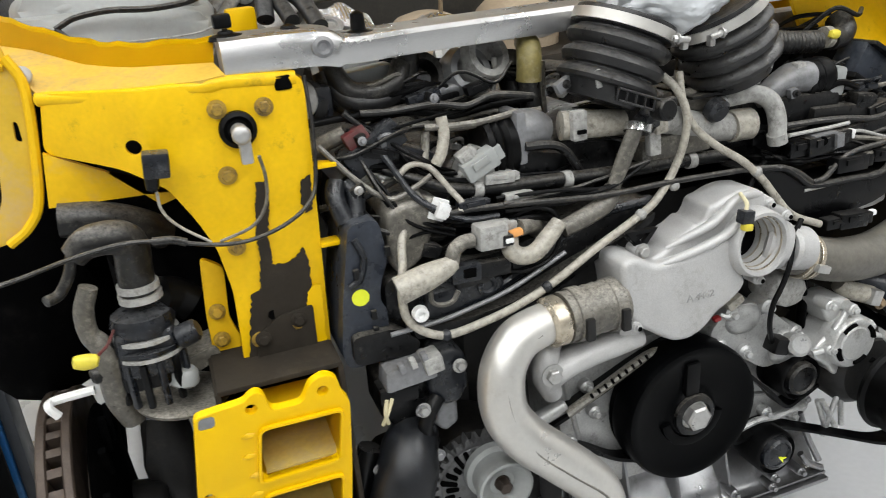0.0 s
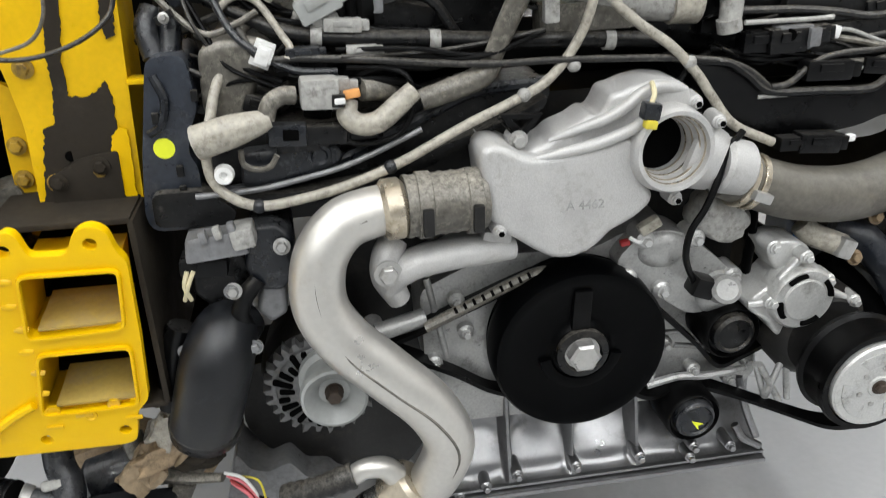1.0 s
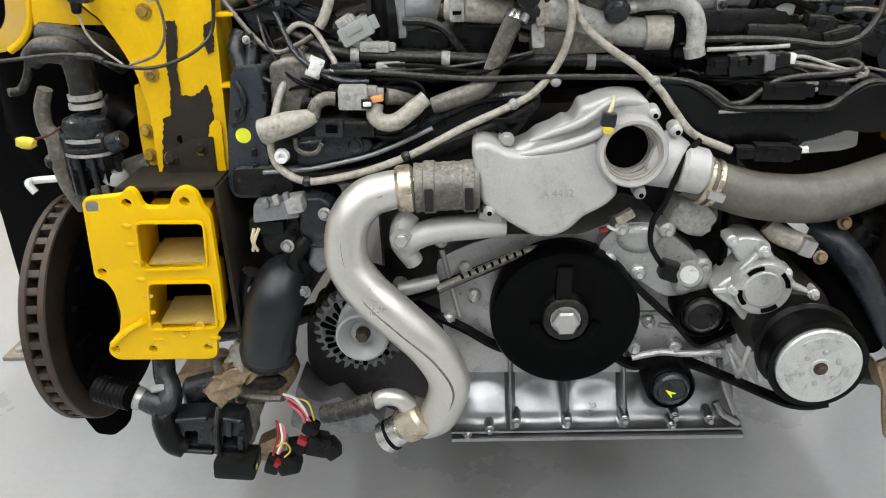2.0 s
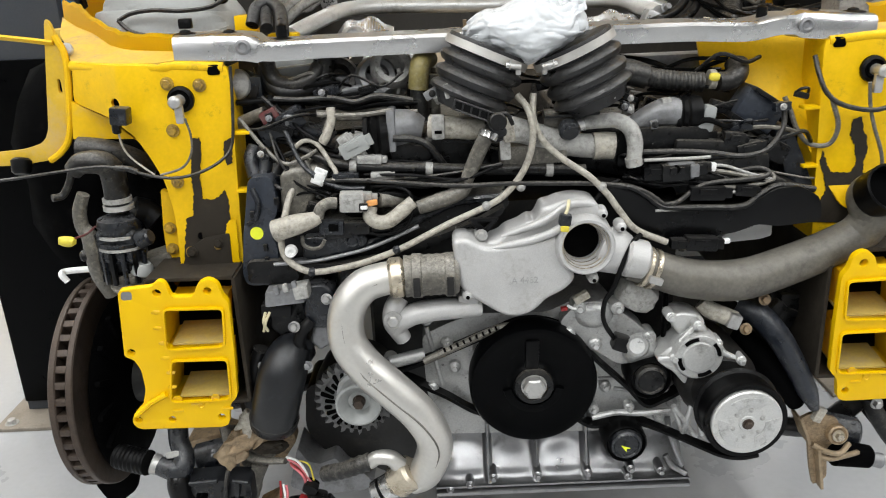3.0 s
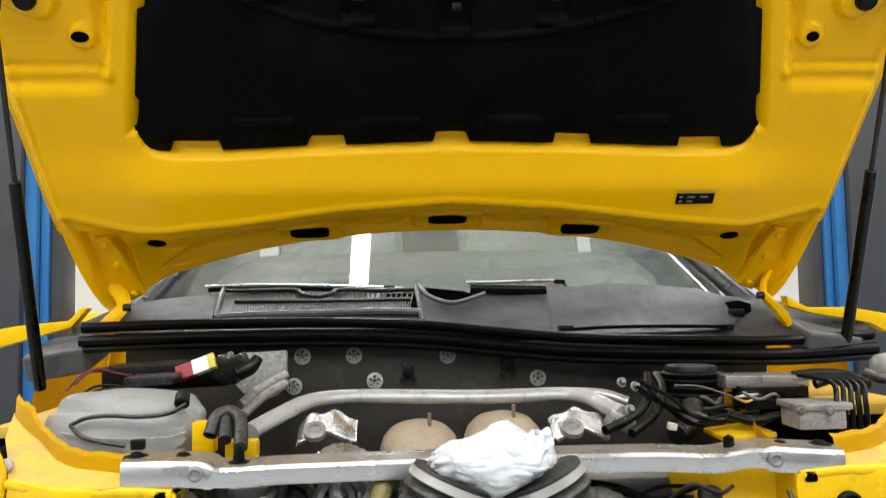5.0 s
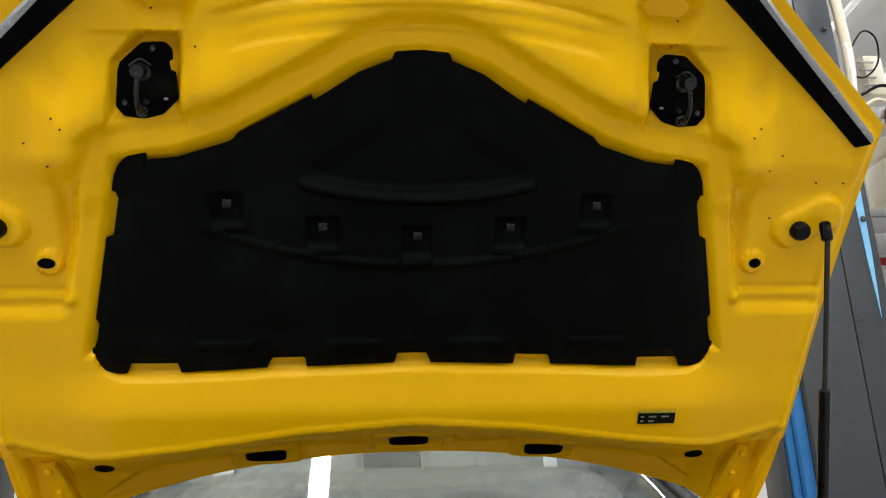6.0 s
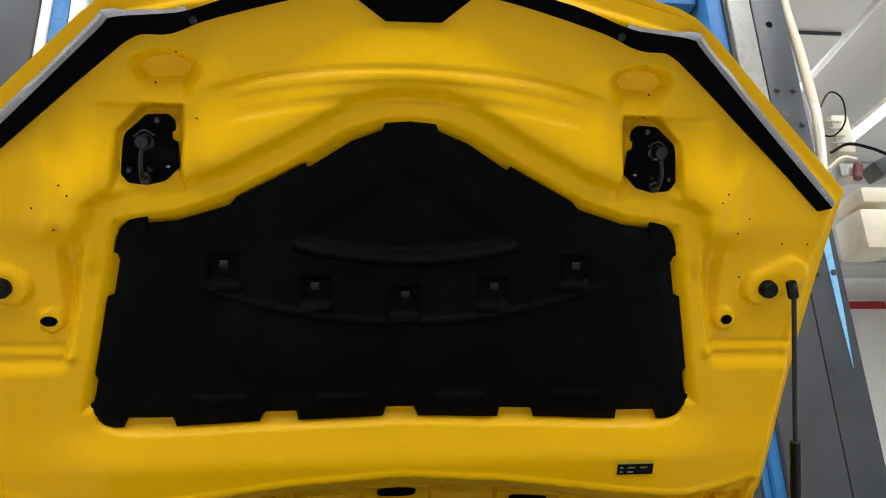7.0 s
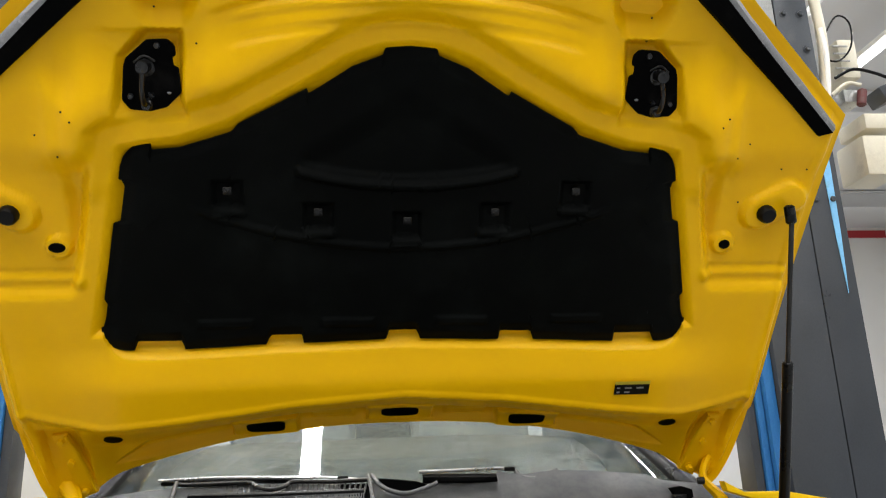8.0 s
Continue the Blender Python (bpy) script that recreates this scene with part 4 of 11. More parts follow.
# gas struts
for s0, foot in ((-1, (-0.885, 0.78, 1.26)), (1, (0.90, 0.83, 1.28))):
    strut = thing("gas_strut", "slim black gas strut holding the bonnet open", "gas strut", foot, "bonnet struts")
    top = on_hood(s0 * 0.855, 0.742, hood_h(0.855, 0.742) + 0.03)
    mid = Vector(foot).lerp(top, 0.56)
    part("cylinder", rod(fresh(), foot, mid, 0.0125, bevel=0.003), M_BLACK, strut)
    part("rod", rod(fresh(), mid, top, 0.0055), M_IRON, strut)
    part("ball_socket", rod(fresh(), top - (top - mid).normalized() * 0.035, top + Vector((0, 0.01, 0.01)), 0.012, bevel=0.004), M_BLACK, strut)


# ---- the car's front structure ----
body = thing("car_body", "yellow car body stripped at the front, panels removed", "car", (0, 1.2, 0.55))


def flange_tilt(bm):
    """The rail ends lean a little: lower edge further back."""
    bmesh.ops.transform(bm, matrix=Matrix.Translation((0, 0.0, 0.905)) @ pose(0, 0, 0, 8.6) @ Matrix.Translation((0, 0, -0.905)), verts=bm.verts)
    return bm


FL_OUT = [(-0.575, 0.907), (-0.527, 0.911), (-0.523, 0.916), (-0.515, 0.92), (-0.508, 0.915), (-0.504, 0.893), (-0.473, 0.892), (-0.464, 0.913), (-0.449, 0.92), (-0.436, 0.912), (-0.433, 0.891), (-0.426, 0.881), (-0.432, 0.796), (-0.44, 0.717), (-0.454, 0.702), (-0.461, 0.665), (-0.472, 0.66), (-0.598, 0.662), (-0.607, 0.673), (-0.603, 0.688), (-0.583, 0.708), (-0.573, 0.738), (-0.572, 0.773), (-0.579, 0.792), (-0.591, 0.796)]
FL_UP = [(-0.516, 0.874), (-0.437, 0.872), (-0.445, 0.81), (-0.526, 0.808)]
FL_LO = [(-0.523, 0.786), (-0.445, 0.785), (-0.452, 0.715), (-0.538, 0.714)]
FL_HOLES = [(-0.452, 0.901), (-0.522, 0.901), (-0.579, 0.804), (-0.596, 0.681), (-0.545, 0.679), (-0.47, 0.68)]
FL_SQ = [(-0.571, 0.905), (-0.556, 0.905), (-0.558, 0.891), (-0.574, 0.891)]


def crash_flange(sgn):
    f = [(-sgn * x, z) for x, z in FL_OUT]
    up, lo, sq = [[(-sgn * x, z) for x, z in q] for q in (FL_UP, FL_LO, FL_SQ)]
    bm = fresh()
    plate(bm, rounded(f, 0.007), 0.0, 0.010, [rounded(up, 0.007), rounded(lo, 0.007), rounded(sq, 0.005)] + [ring(-sgn * x, z, 0.006, 12) for x, z in FL_HOLES], bevel=0.002)
    fl = part("rail_flange", flange_tilt(bm), M_YELLOW, body, "yellow end flange with two square chambers")
    # raised lip round the chambers
    for q in (up, lo):
        b = fresh()
        c = Vector((sum(x for x, _ in q) / 4, sum(z for _, z in q) / 4))
        big = [tuple(c + (Vector(p) - c) * 1.10) for p in q]
        plate(b, rounded(big, 0.010), -0.004, 0.002, [rounded(q, 0.007)], bevel=0.003)
        part("chamber_lip", flange_tilt(b), M_YELLOW, fl)
        # yellow mouth, then dark colour in place of the shade further in
        for y_in, y_out, paint, lab in ((0.002, 0.062, M_YELLOW_DUSTY, "dusty yellow chamber mouth"), (0.062, 0.70, M_RAIL_SHADE, "inside of the rail, painted dark for its shade")):
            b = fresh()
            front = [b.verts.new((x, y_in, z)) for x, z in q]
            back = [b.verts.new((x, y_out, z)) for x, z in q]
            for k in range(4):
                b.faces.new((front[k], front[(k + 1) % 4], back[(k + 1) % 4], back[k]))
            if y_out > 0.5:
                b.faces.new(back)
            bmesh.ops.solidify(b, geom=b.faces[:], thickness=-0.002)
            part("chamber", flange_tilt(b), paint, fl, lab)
        zlow = min(z for _, z in q)
        # dust, cut short so that only the lit front of the floor is pale
        part("chamber_floor", flange_tilt(box(fresh(), (c.x, 0.036, zlow + 0.003), (abs(q[1][0] - q[0][0]) * 0.97, 0.060, 0.003))), M_DUSTBED, fl, "beige dust on the chamber floor")
    sx, sz = sum(x for x, _ in sq) / 4, sum(z for _, z in sq) / 4
    part("plug", flange_tilt(box(fresh(), (sx, 0.004, sz), (0.019, 0.008, 0.015), bevel=0.003)), M_SHEET, fl, "grey plug in the corner hole")
    for x, z in FL_HOLES[4:] + [(x + 0.03, z + 0.012) for x, z in FL_HOLES[4:5]]:
        part("stamp", flange_tilt(box(fresh(), (-sgn * x + 0.012, -0.0005, z + 0.016), (0.016, 0.003, 0.004), bevel=0.001)), M_YELLOW_DUSTY, fl)
    b = tube(fresh(), [(-sgn * x, -0.003, z) for x, z in [(-0.596, 0.691), (-0.569, 0.714), (-0.543, 0.729)]], 0.0045, 8)
    part("rib", flange_tilt(b), M_YELLOW, fl)
    for k in range(6):
        x, z = FL_UP[0][0] - 0.014, FL_UP[0][1] - 0.004 - k * 0.026
        part("weld_mark", flange_tilt(ball(fresh(), (-sgn * x + sgn * 0.003 * (k % 2), 0.0, z), (0.008, 0.003, 0.004), 1)), M_YELLOW_DUSTY, fl)
    for x, z, r in (-0.53, 0.716, 0.007), (-0.497, 0.705, 0.006), (-0.473, 0.717, 0.006):
        part("dent", flange_tilt(lathe(fresh(), (-sgn * x, 0.001, z), (0, -1, 0), [(0, r), (0.003, r), (0.003, r * 0.8), (0.0015, r * 0.6), (0.0015, 0)], 18)), M_YELLOW_DUSTY, fl)
    # the rail itself, behind the flange
    xs = [-sgn * x for x, _ in FL_UP + FL_LO]
    z1, z0 = FL_UP[0][1] + 0.012, FL_LO[2][1] - 0.008
    xm, wd, zm, ht = (min(xs) + max(xs)) / 2, max(xs) - min(xs) + 0.024, (z0 + z1) / 2 + 0.010, z1 - z0 + 0.020
    for c, s in (((xm - wd / 2, 0.43, zm), (0.006, 0.79, ht)), ((xm + wd / 2, 0.43, zm), (0.006, 0.79, ht)), ((xm, 0.43, zm + ht / 2), (wd, 0.79, 0.006)), ((xm, 0.43, zm - ht / 2), (wd, 0.79, 0.006))):
        part("rail_wall", box(fresh(), c, s, bevel=0.0015), M_PRIMER, body, "dusty brown side rail wall")
    return fl


crash_flange(-1)
crash_flange(1)

APRON = [(-0.649, 1.202), (-0.561, 1.2), (-0.478, 1.197), (-0.423, 1.196), (-0.409, 1.192), (-0.408, 1.174), (-0.412, 1.093), (-0.423, 0.891), (-0.517, 0.896), (-0.515, 0.934), (-0.513, 0.985), (-0.52, 1.035), (-0.534, 1.069), (-0.554, 1.106), (-0.591, 1.126), (-0.661, 1.143)]
A_HOLE = (-0.575, 1.147)
SCORCH = [(-0.471, 1.096), (-0.46, 1.096), (-0.462, 1.071), (-0.469, 1.038), (-0.469, 1.007), (-0.451, 1.006), (-0.435, 1.018), (-0.432, 1.001), (-0.433, 0.98), (-0.44, 0.906), (-0.422, 0.892), (-0.513, 0.894), (-0.502, 0.952), (-0.496, 0.978), (-0.486, 0.984), (-0.481, 1.012), (-0.48, 1.042)]
SCORCH_SIDE = [(-0.426, 1.09), (-0.416, 1.094), (-0.419, 1.059), (-0.427, 1.054), (-0.43, 1.069)]
STRIP = [(-0.439, 0.969), (-0.431, 0.976), (-0.424, 0.975), (-0.427, 0.909), (-0.435, 0.905), (-0.438, 0.914), (-0.44, 0.939), (-0.443, 0.946)]


def bend(bm):
    """The front panel turns back towards the wheel arch."""
    for s0 in (-1, 1):
        bmesh.ops.bisect_plane(bm, geom=bm.verts[:] + bm.edges[:] + bm.faces[:], plane_co=(s0 * 0.56, 0, 0), plane_no=(1, 0, 0))
    for v in bm.verts:
        v.co.y += max(0.0, abs(v.co.x) - 0.56) * 0.72
    return bm


SCORCH_FAR = [(0.422, 1.038), (0.43, 1.02), (0.437, 1.007), (0.454, 1.004), (0.468, 1.006), (0.472, 1.018), (0.468, 1.042), (0.459, 1.058), (0.46, 1.082), (0.472, 1.085), (0.476, 1.067), (0.482, 1.055), (0.486, 1.035), (0.482, 1.021), (0.484, 1.003), (0.497, 0.999), (0.503, 0.955), (0.502, 0.927), (0.42, 0.932), (0.425, 0.959), (0.434, 0.979), (0.428, 1.002), (0.42, 1.021)]


def ragged(outline, amp, step, seed):
    """An outline broken up like flaked paint."""
    random.seed(seed)
    out = []
    for i, a in enumerate(outline):
        a, b = Vector(a), Vector(outline[(i + 1) % len(outline)])
        n = max(1, int((b - a).length / step))
        for j in range(n):
            p = a.lerp(b, j / n)
            out.append((p.x + random.uniform(-amp, amp), p.y + random.uniform(-amp, amp)))
    return out


def apron(sgn):
    k = -sgn
    flip = [(k * x, z) for x, z in APRON]
    hole = A_HOLE
    ball_c = [(-0.478, 1.151)][0]
    bm = fresh()
    plate(bm, rounded(flip, 0.010), 0.095, 0.103, [ring(k * hole[0], hole[1], 0.0075, 14), ring(k * ball_c[0], ball_c[1], 0.014, 18)], bevel=0.002)
    # folded inner edge running back
    inner = [(k * x, z) for x, z in [(-0.409, 1.192), (-0.412, 1.093), (-0.423, 0.891)]]
    rim = [bm.verts.new((x, y, z)) for y in (0.097, 0.16) for x, z in inner]
    for i in range(2):
        bm.faces.new((rim[i], rim[i + 1], rim[i + 4], rim[i + 3]))
    ap = part("front_panel", bend(bm), M_YELLOW_WORN, body, "yellow front panel with scorched paint")
    if sgn < 0:
        part("scorched_patch", plate(fresh(), ragged([(x, z) for x, z in SCORCH], 0.0011, 0.0028, 3), 0.0925, 0.0945), M_PRIMER, ap, "patch of bare brown scorched paint")
        part("scorched_patch", plate(fresh(), ragged([(x, z) for x, z in SCORCH_SIDE], 0.0011, 0.0028, 6), 0.0925, 0.0945), M_PRIMER, ap, "patch of bare brown scorched paint")
        part("foot_plate", plate(fresh(), rounded([(-0.498, 0.934), (-0.472, 0.95), (-0.436, 0.955), (-0.438, 0.905), (-0.444, 0.895), (-0.503, 0.897)], 0.004), 0.088, 0.0915, bevel=0.001), M_PRIMER, ap, "brown scorched bracket plate")
        for q in ((-0.493, 0.088, 0.929), (-0.453, 0.088, 0.942)):
            part("bolt", hexbolt(fresh(), q, (0, -1, 0), 0.0058, 0.005, 1.5), M_PRIMER, ap)
        part("hole", rod(fresh(), (-0.478, 0.092, 0.952), (-0.479, 0.094, 0.952), 0.0052, seg=16), M_HOLE_SHADE, ap, "small black disc for the shade of a hole")
        part("yellow_edge", plate(fresh(), ragged([(x, z) for x, z in STRIP], 0.0010, 0.0028, 4), 0.0905, 0.0915), M_YELLOW, ap)
    else:
        part("scorched_patch", plate(fresh(), ragged(SCORCH_FAR, 0.0011, 0.0028, 5), 0.0925, 0.0945), M_PRIMER, ap, "patch of bare brown scorched paint")
    # top shelf of the panel
    b = fresh()
    base = [(k * x, y, z) for x, y, z in [(-0.784, 0.46, 1.251), (-0.762, 0.42, 1.247), (-0.715, 0.35, 1.238), (-0.661, 0.28, 1.23), (-0.608, 0.21, 1.215), (-0.563, 0.17, 1.21), (-0.486, 0.135, 1.208)]]
    rise = [(k * x, y, z) for x, y, z in [(-0.782, 0.46, 1.285), (-0.758, 0.42, 1.28), (-0.708, 0.35, 1.277), (-0.666, 0.28, 1.263), (-0.605, 0.21, 1.244), (-0.559, 0.17, 1.237), (-0.482, 0.135, 1.236)]]
    edge = [(k * x, y, z) for x, y, z in [(-0.48, 0.096, 1.2), (-0.503, 0.094, 1.198), (-0.57, 0.116, 1.196), (-0.652, 0.165, 1.199), (-0.679, 0.22, 1.217), (-0.731, 0.32, 1.229)]]
    vs = [b.verts.new(p) for p in base + edge]
    b.faces.new(vs)
    bmesh.ops.triangulate(b, faces=b.faces[:])
    bmesh.ops.solidify(b, geom=b.faces[:], thickness=0.004)
    part("top_panel", b, M_SAND, ap, "beige sand-covered top shelf")
    roll = [(k * x, y + 0.004, z - 0.003) for x, y, z in [(-0.415, 0.096, 1.194), (-0.48, 0.096, 1.199), (-0.503, 0.096, 1.198), (-0.57, 0.112, 1.197), (-0.652, 0.163, 1.199)]]
    part("rolled_edge", tube(fresh(), roll, 0.0075, 10, 5), M_YELLOW_WORN, ap)
    b = fresh()
    low, high = spline(base, 5), spline(rise, 5)
    wall = [[b.verts.new(p + Vector((0, 0.0, 0.0015 * math.sin(i * 1.9)))) for i, p in enumerate(row)] for row in (low, [lo.lerp(hi, 0.85) for lo, hi in zip(low, high)], [hi + Vector((0, 0.010, 0.0)) for hi in high])]
    for r0, r1 in zip(wall, wall[1:]):
        for i in range(len(r0) - 1):
            b.faces.new((r0[i], r0[i + 1], r1[i + 1], r1[i]))
    bmesh.ops.solidify(b, geom=b.faces[:], thickness=0.003)
    part("upstand", b, M_YELLOW, ap, "upright yellow flange beside the shelf")
    # ball joint with its rubber ring
    bc = Vector((k * ball_c[0], 0.09, ball_c[1]))
    part("grommet", lathe(fresh(), bc + Vector((0, 0.006, 0)), (0, -1, 0), [(0, 0.0185), (0.006, 0.018), (0.009, 0.014), (0.004, 0.010)], 24), M_RUBBER, ap, "black rubber ring")
    b = fresh()
    rod(b, bc, bc + Vector((0, -0.024, -0.001)), 0.008, 0.007, bevel=0.003)
    ball(b, bc + Vector((0, -0.026, 0)), (0.0095, 0.0055, 0.0095), 2)
    box(b, bc + Vector((0.002 * k, -0.018, -0.017)), (0.012, 0.008, 0.026), bevel=0.003)
    part("ground_stud", b, M_BOLT, ap, "silver stud with a cable lug")
    for x, z in [(-0.496, 1.108), (-0.494, 1.173), (-0.45, 1.169), (-0.501, 1.034), (-0.496, 0.927), (-0.455, 0.936)][: 6 if sgn < 0 else 0]:
        part("bolt", hexbolt(fresh(), (k * x, 0.094, z), (0, -1, 0), 0.0062, 0.005, 1.5), M_BOLT_Y, ap)
    for x, z in [(-0.407, 1.101), (-0.414, 1.017)]:
        part("tab", box(fresh(), (k * (x + 0.008), 0.10, z), (0.022, 0.02, 0.005), bevel=0.0015), M_YELLOW, ap)
    part("slot", box(fresh(), (k * [(-0.428, 1.189)][0][0], 0.0945, [(-0.428, 1.189)][0][1]), (0.017, 0.004, 0.014), bevel=0.003), M_HOLE_SHADE, ap, "black square for the shade of a slot")
    # wheel-arch panel behind
    b = fresh()
    plate(b, [(k * x, z) for x, z in [(-0.661, 1.145), (-0.609, 1.117), (-0.564, 1.073), (-0.538, 1.08), (-0.537, 1.085), (-0.669, 1.09)]], 0.16, 0.168)
    part("arch_panel", b, M_YELLOW_DUSTY, ap)
    return ap


apron(-1)
apron(1)

wf = plate(fresh(), rounded([(0.26, 1.209), (0.451, 1.2), (0.494, 0.945), (0.453, 0.958), (0.428, 1), (0.403, 1.06), (0.387, 1.099), (0.335, 1.12), (0.266, 1.145)], 0.008), 0.157, 0.163)
for v in wf.verts:
    v.co.y += (v.co.z - 1.13) * 0.45
part("inner_wing_front", wf, M_YELLOW_WORN, body, "yellow inner wing behind the brace")
# inner side walls of the bay and the arches
for s0 in (-1, 1):
    b = fresh()
    side = [(0.46, 0.17, 1.18), (0.50, 0.40, 1.20), (0.56, 0.62, 1.22), (0.62, 0.84, 1.24), (0.62, 0.84, 0.75), (0.52, 0.45, 0.72), (0.44, 0.17, 0.72)]
    b.faces.new([b.verts.new((s0 * x, y, z)) for x, y, z in side])
    bmesh.ops.solidify(b, geom=b.faces[:], thickness=0.006)
    part("inner_wing", b, M_YELLOW_DUSTY, body, "yellow inner wing")
    b = box(fresh(), (s0 * 0.74, 0.66, 1.225), (0.14, 0.46, 0.02), (0, 0, 0), 0.006)
    part("wing_top", b, M_YELLOW_TOP, body, "dusty yellow wing top")
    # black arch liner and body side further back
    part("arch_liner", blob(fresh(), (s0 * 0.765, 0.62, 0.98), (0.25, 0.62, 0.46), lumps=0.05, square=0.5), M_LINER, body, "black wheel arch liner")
    if s0 < 0:
        part("outer_wing_front", plate(fresh(), [(-1.376, 1.144), (-1.235, 1.109), (-1.283, 0.850), (-1.234, 0.850), (-1.238, 0.825), (-1.479, 0.805)], 0.90, 0.91, bevel=0.002), M_YELLOW, body, "lower front of the yellow outer wing")
    # outer wing
    b = fresh()
    prof = [(0.88, 0.86, 1.305), (0.93, 0.86, 1.265), (0.955, 0.86, 1.15), (0.965, 0.86, 0.95)]
    back = [(0.90, 1.35, 1.36), (0.945, 1.35, 1.32), (0.965, 1.35, 1.20), (0.97, 1.35, 0.95)]
    va = [[b.verts.new((s0 * x, y, z)) for x, y, z in row] for row in (prof, back)]
    for i in range(3):
        b.faces.new((va[0][i], va[0][i + 1], va[1][i + 1], va[1][i]))
    bmesh.ops.solidify(b, geom=b.faces[:], thickness=0.005)
    part("wing", b, M_YELLOW, body, "yellow outer wing")

# bulkhead
b = fresh()
plate(b, [(-0.74, 0.62), (0.74, 0.62), (0.74, 1.335), (-0.74, 1.335)], 0.875, 0.90)
bulk = part("bulkhead", b, M_DAMP, body, "dark dusty lined bulkhead")
for x, z in [(-0.344, 1.311), (-0.227, 1.311), (-0.012, 1.306), (0.196, 1.25), (-0.18, 1.252), (-0.364, 1.244)]:
    bb = lathe(fresh(), (x, 0.875, z), (0, -1, 0), [(0, 0.019), (0.003, 0.019), (0.006, 0.013), (0.006, 0)], 22)
    for k in range(6):
        an = k * math.pi / 3
        box(bb, (x + 0.011 * math.cos(an), 0.868, z + 0.011 * math.sin(an)), (0.010, 0.003, 0.003), (0, -math.degrees(an), 0))
    wash = part("rivet_washer", bb, M_SEALER, bulk, "pale star washer")
    cut = fresh()
    for k in range(5):
        an = k * math.pi * 0.4 + 0.3
        box(cut, (x + 0.0105 * math.cos(an), 0.8688, z + 0.0105 * math.sin(an)), (0.008, 0.002, 0.0035), (0, -math.degrees(an) + 60, 0))
        box(cut, (x + 0.004 * math.cos(an), 0.8685, z + 0.004 * math.sin(an)), (0.005, 0.002, 0.0018), (0, -math.degrees(an), 0))
    part("star_cut", cut, M_BLACK, wash, "dark star-shaped cuts")
for x, z in [(-0.104, 1.275), (0.125, 1.281)]:
    bb = box(fresh(), (x, 0.868, z), (0.026, 0.012, 0.03), bevel=0.003)
    rod(bb, (x - 0.012, 0.866, z - 0.02), (x - 0.012, 0.85, z - 0.02), 0.006)
    rod(bb, (x + 0.012, 0.866, z - 0.02), (x + 0.012, 0.85, z - 0.02), 0.006)
    part("bracket", bb, M_BLACK_DUSTY, bulk)

# rubber seal along the cowl
for dz, dy, r in ((0.0, 0.0, 0.017), (0.030, 0.012, 0.015), (-0.018, -0.008, 0.009)):
    bm = tube(fresh(), [(x, y + dy, z + dz) for x, y, z in [(-0.819, 0.82, 1.357), (-0.655, 0.83, 1.36), (-0.507, 0.84, 1.36), (-0.277, 0.84, 1.358), (-0.071, 0.84, 1.348), (0.111, 0.83, 1.328), (0.305, 0.82, 1.31), (0.57, 0.82, 1.3), (0.771, 0.82, 1.296), (0.962, 0.8, 1.306)]], r, 10, 5, flat=0.8)
    part("cowl_seal", bm, M_RUBBER, body, "long black rubber cowl seal")


for s0 in (-1, 1):
    # near-black blob added so the gap beside the rail reads as shade
    part("tower_liner", blob(fresh(), (s0 * 0.545, 0.36, 0.96), (0.20, 0.36, 0.34), lumps=0.06, square=0.6), M_LINER, body, "black blob filling the shaded gap beside the rail")
    part("inner_bracket", plate(fresh(), rounded([(s0 * abs(x), z) for x, z in [(-0.539, 1.019), (-0.517, 1.004), (-0.522, 0.945), (-0.512, 0.915), (-0.522, 0.852), (-0.541, 0.857), (-0.546, 0.896), (-0.545, 0.951)]], 0.008), 0.125, 0.133, bevel=0.002), M_YELLOW_DUSTY, body, "yellow inner bracket with bolts")
    for q in ((-0.533, 0.122, 0.957), (-0.534, 0.122, 0.924)):
        part("bolt", hexbolt(fresh(), (s0 * abs(q[0]), q[1], q[2]), (0, -1, 0), 0.006, 0.005), M_BOLT_Y, body)


# ---- engine ----
engine = thing("engine", "V engine with cast aluminium front and bright oil pan", "engine", (0, 0.35, 0.58))
CR = (-0, 0.02, 0.722)
part("block", box(fresh(), (0.0, 0.44, 0.80), (0.50, 0.56, 0.34), bevel=0.03), M_IRON, engine, "dark engine block")
part("block", box(fresh(), (0.0, 0.50, 0.99), (0.74, 0.56, 0.10), bevel=0.03), M_BLACK, engine, "black lower covers")
# timing cover, with bosses, webs and bolts
b = plate(fresh(), rounded([(-0.163, 0.786), (-0.118, 0.807), (-0.074, 0.819), (0.025, 0.816), (0.06, 0.832), (0.087, 0.84), (0.119, 0.826), (0.144, 0.795), (0.185, 0.758), (0.231, 0.684), (0.239, 0.631), (0.213, 0.605), (-0.132, 0.613), (-0.159, 0.684)], 0.012), 0.07, 0.16, bevel=0.008)
cover = part("timing_cover", b, M_CAST_DIRTY, engine, "grey cast aluminium timing cover")
b = plate(fresh(), rounded([(0.038, 0.808), (0.068, 0.841), (0.106, 0.841), (0.138, 0.818), (0.174, 0.786), (0.17, 0.742), (0.131, 0.735), (0.094, 0.762), (0.062, 0.783)], 0.015), 0.045, 0.09, bevel=0.008)
ball(b, (0.092, 0.05, 0.819), (0.03, 0.014, 0.022), 3)
ball(b, (0.161, 0.05, 0.761), (0.028, 0.02, 0.028), 3)
part("pump_cover", b, M_CAST_DIRTY, cover, "grey cast pump cover")
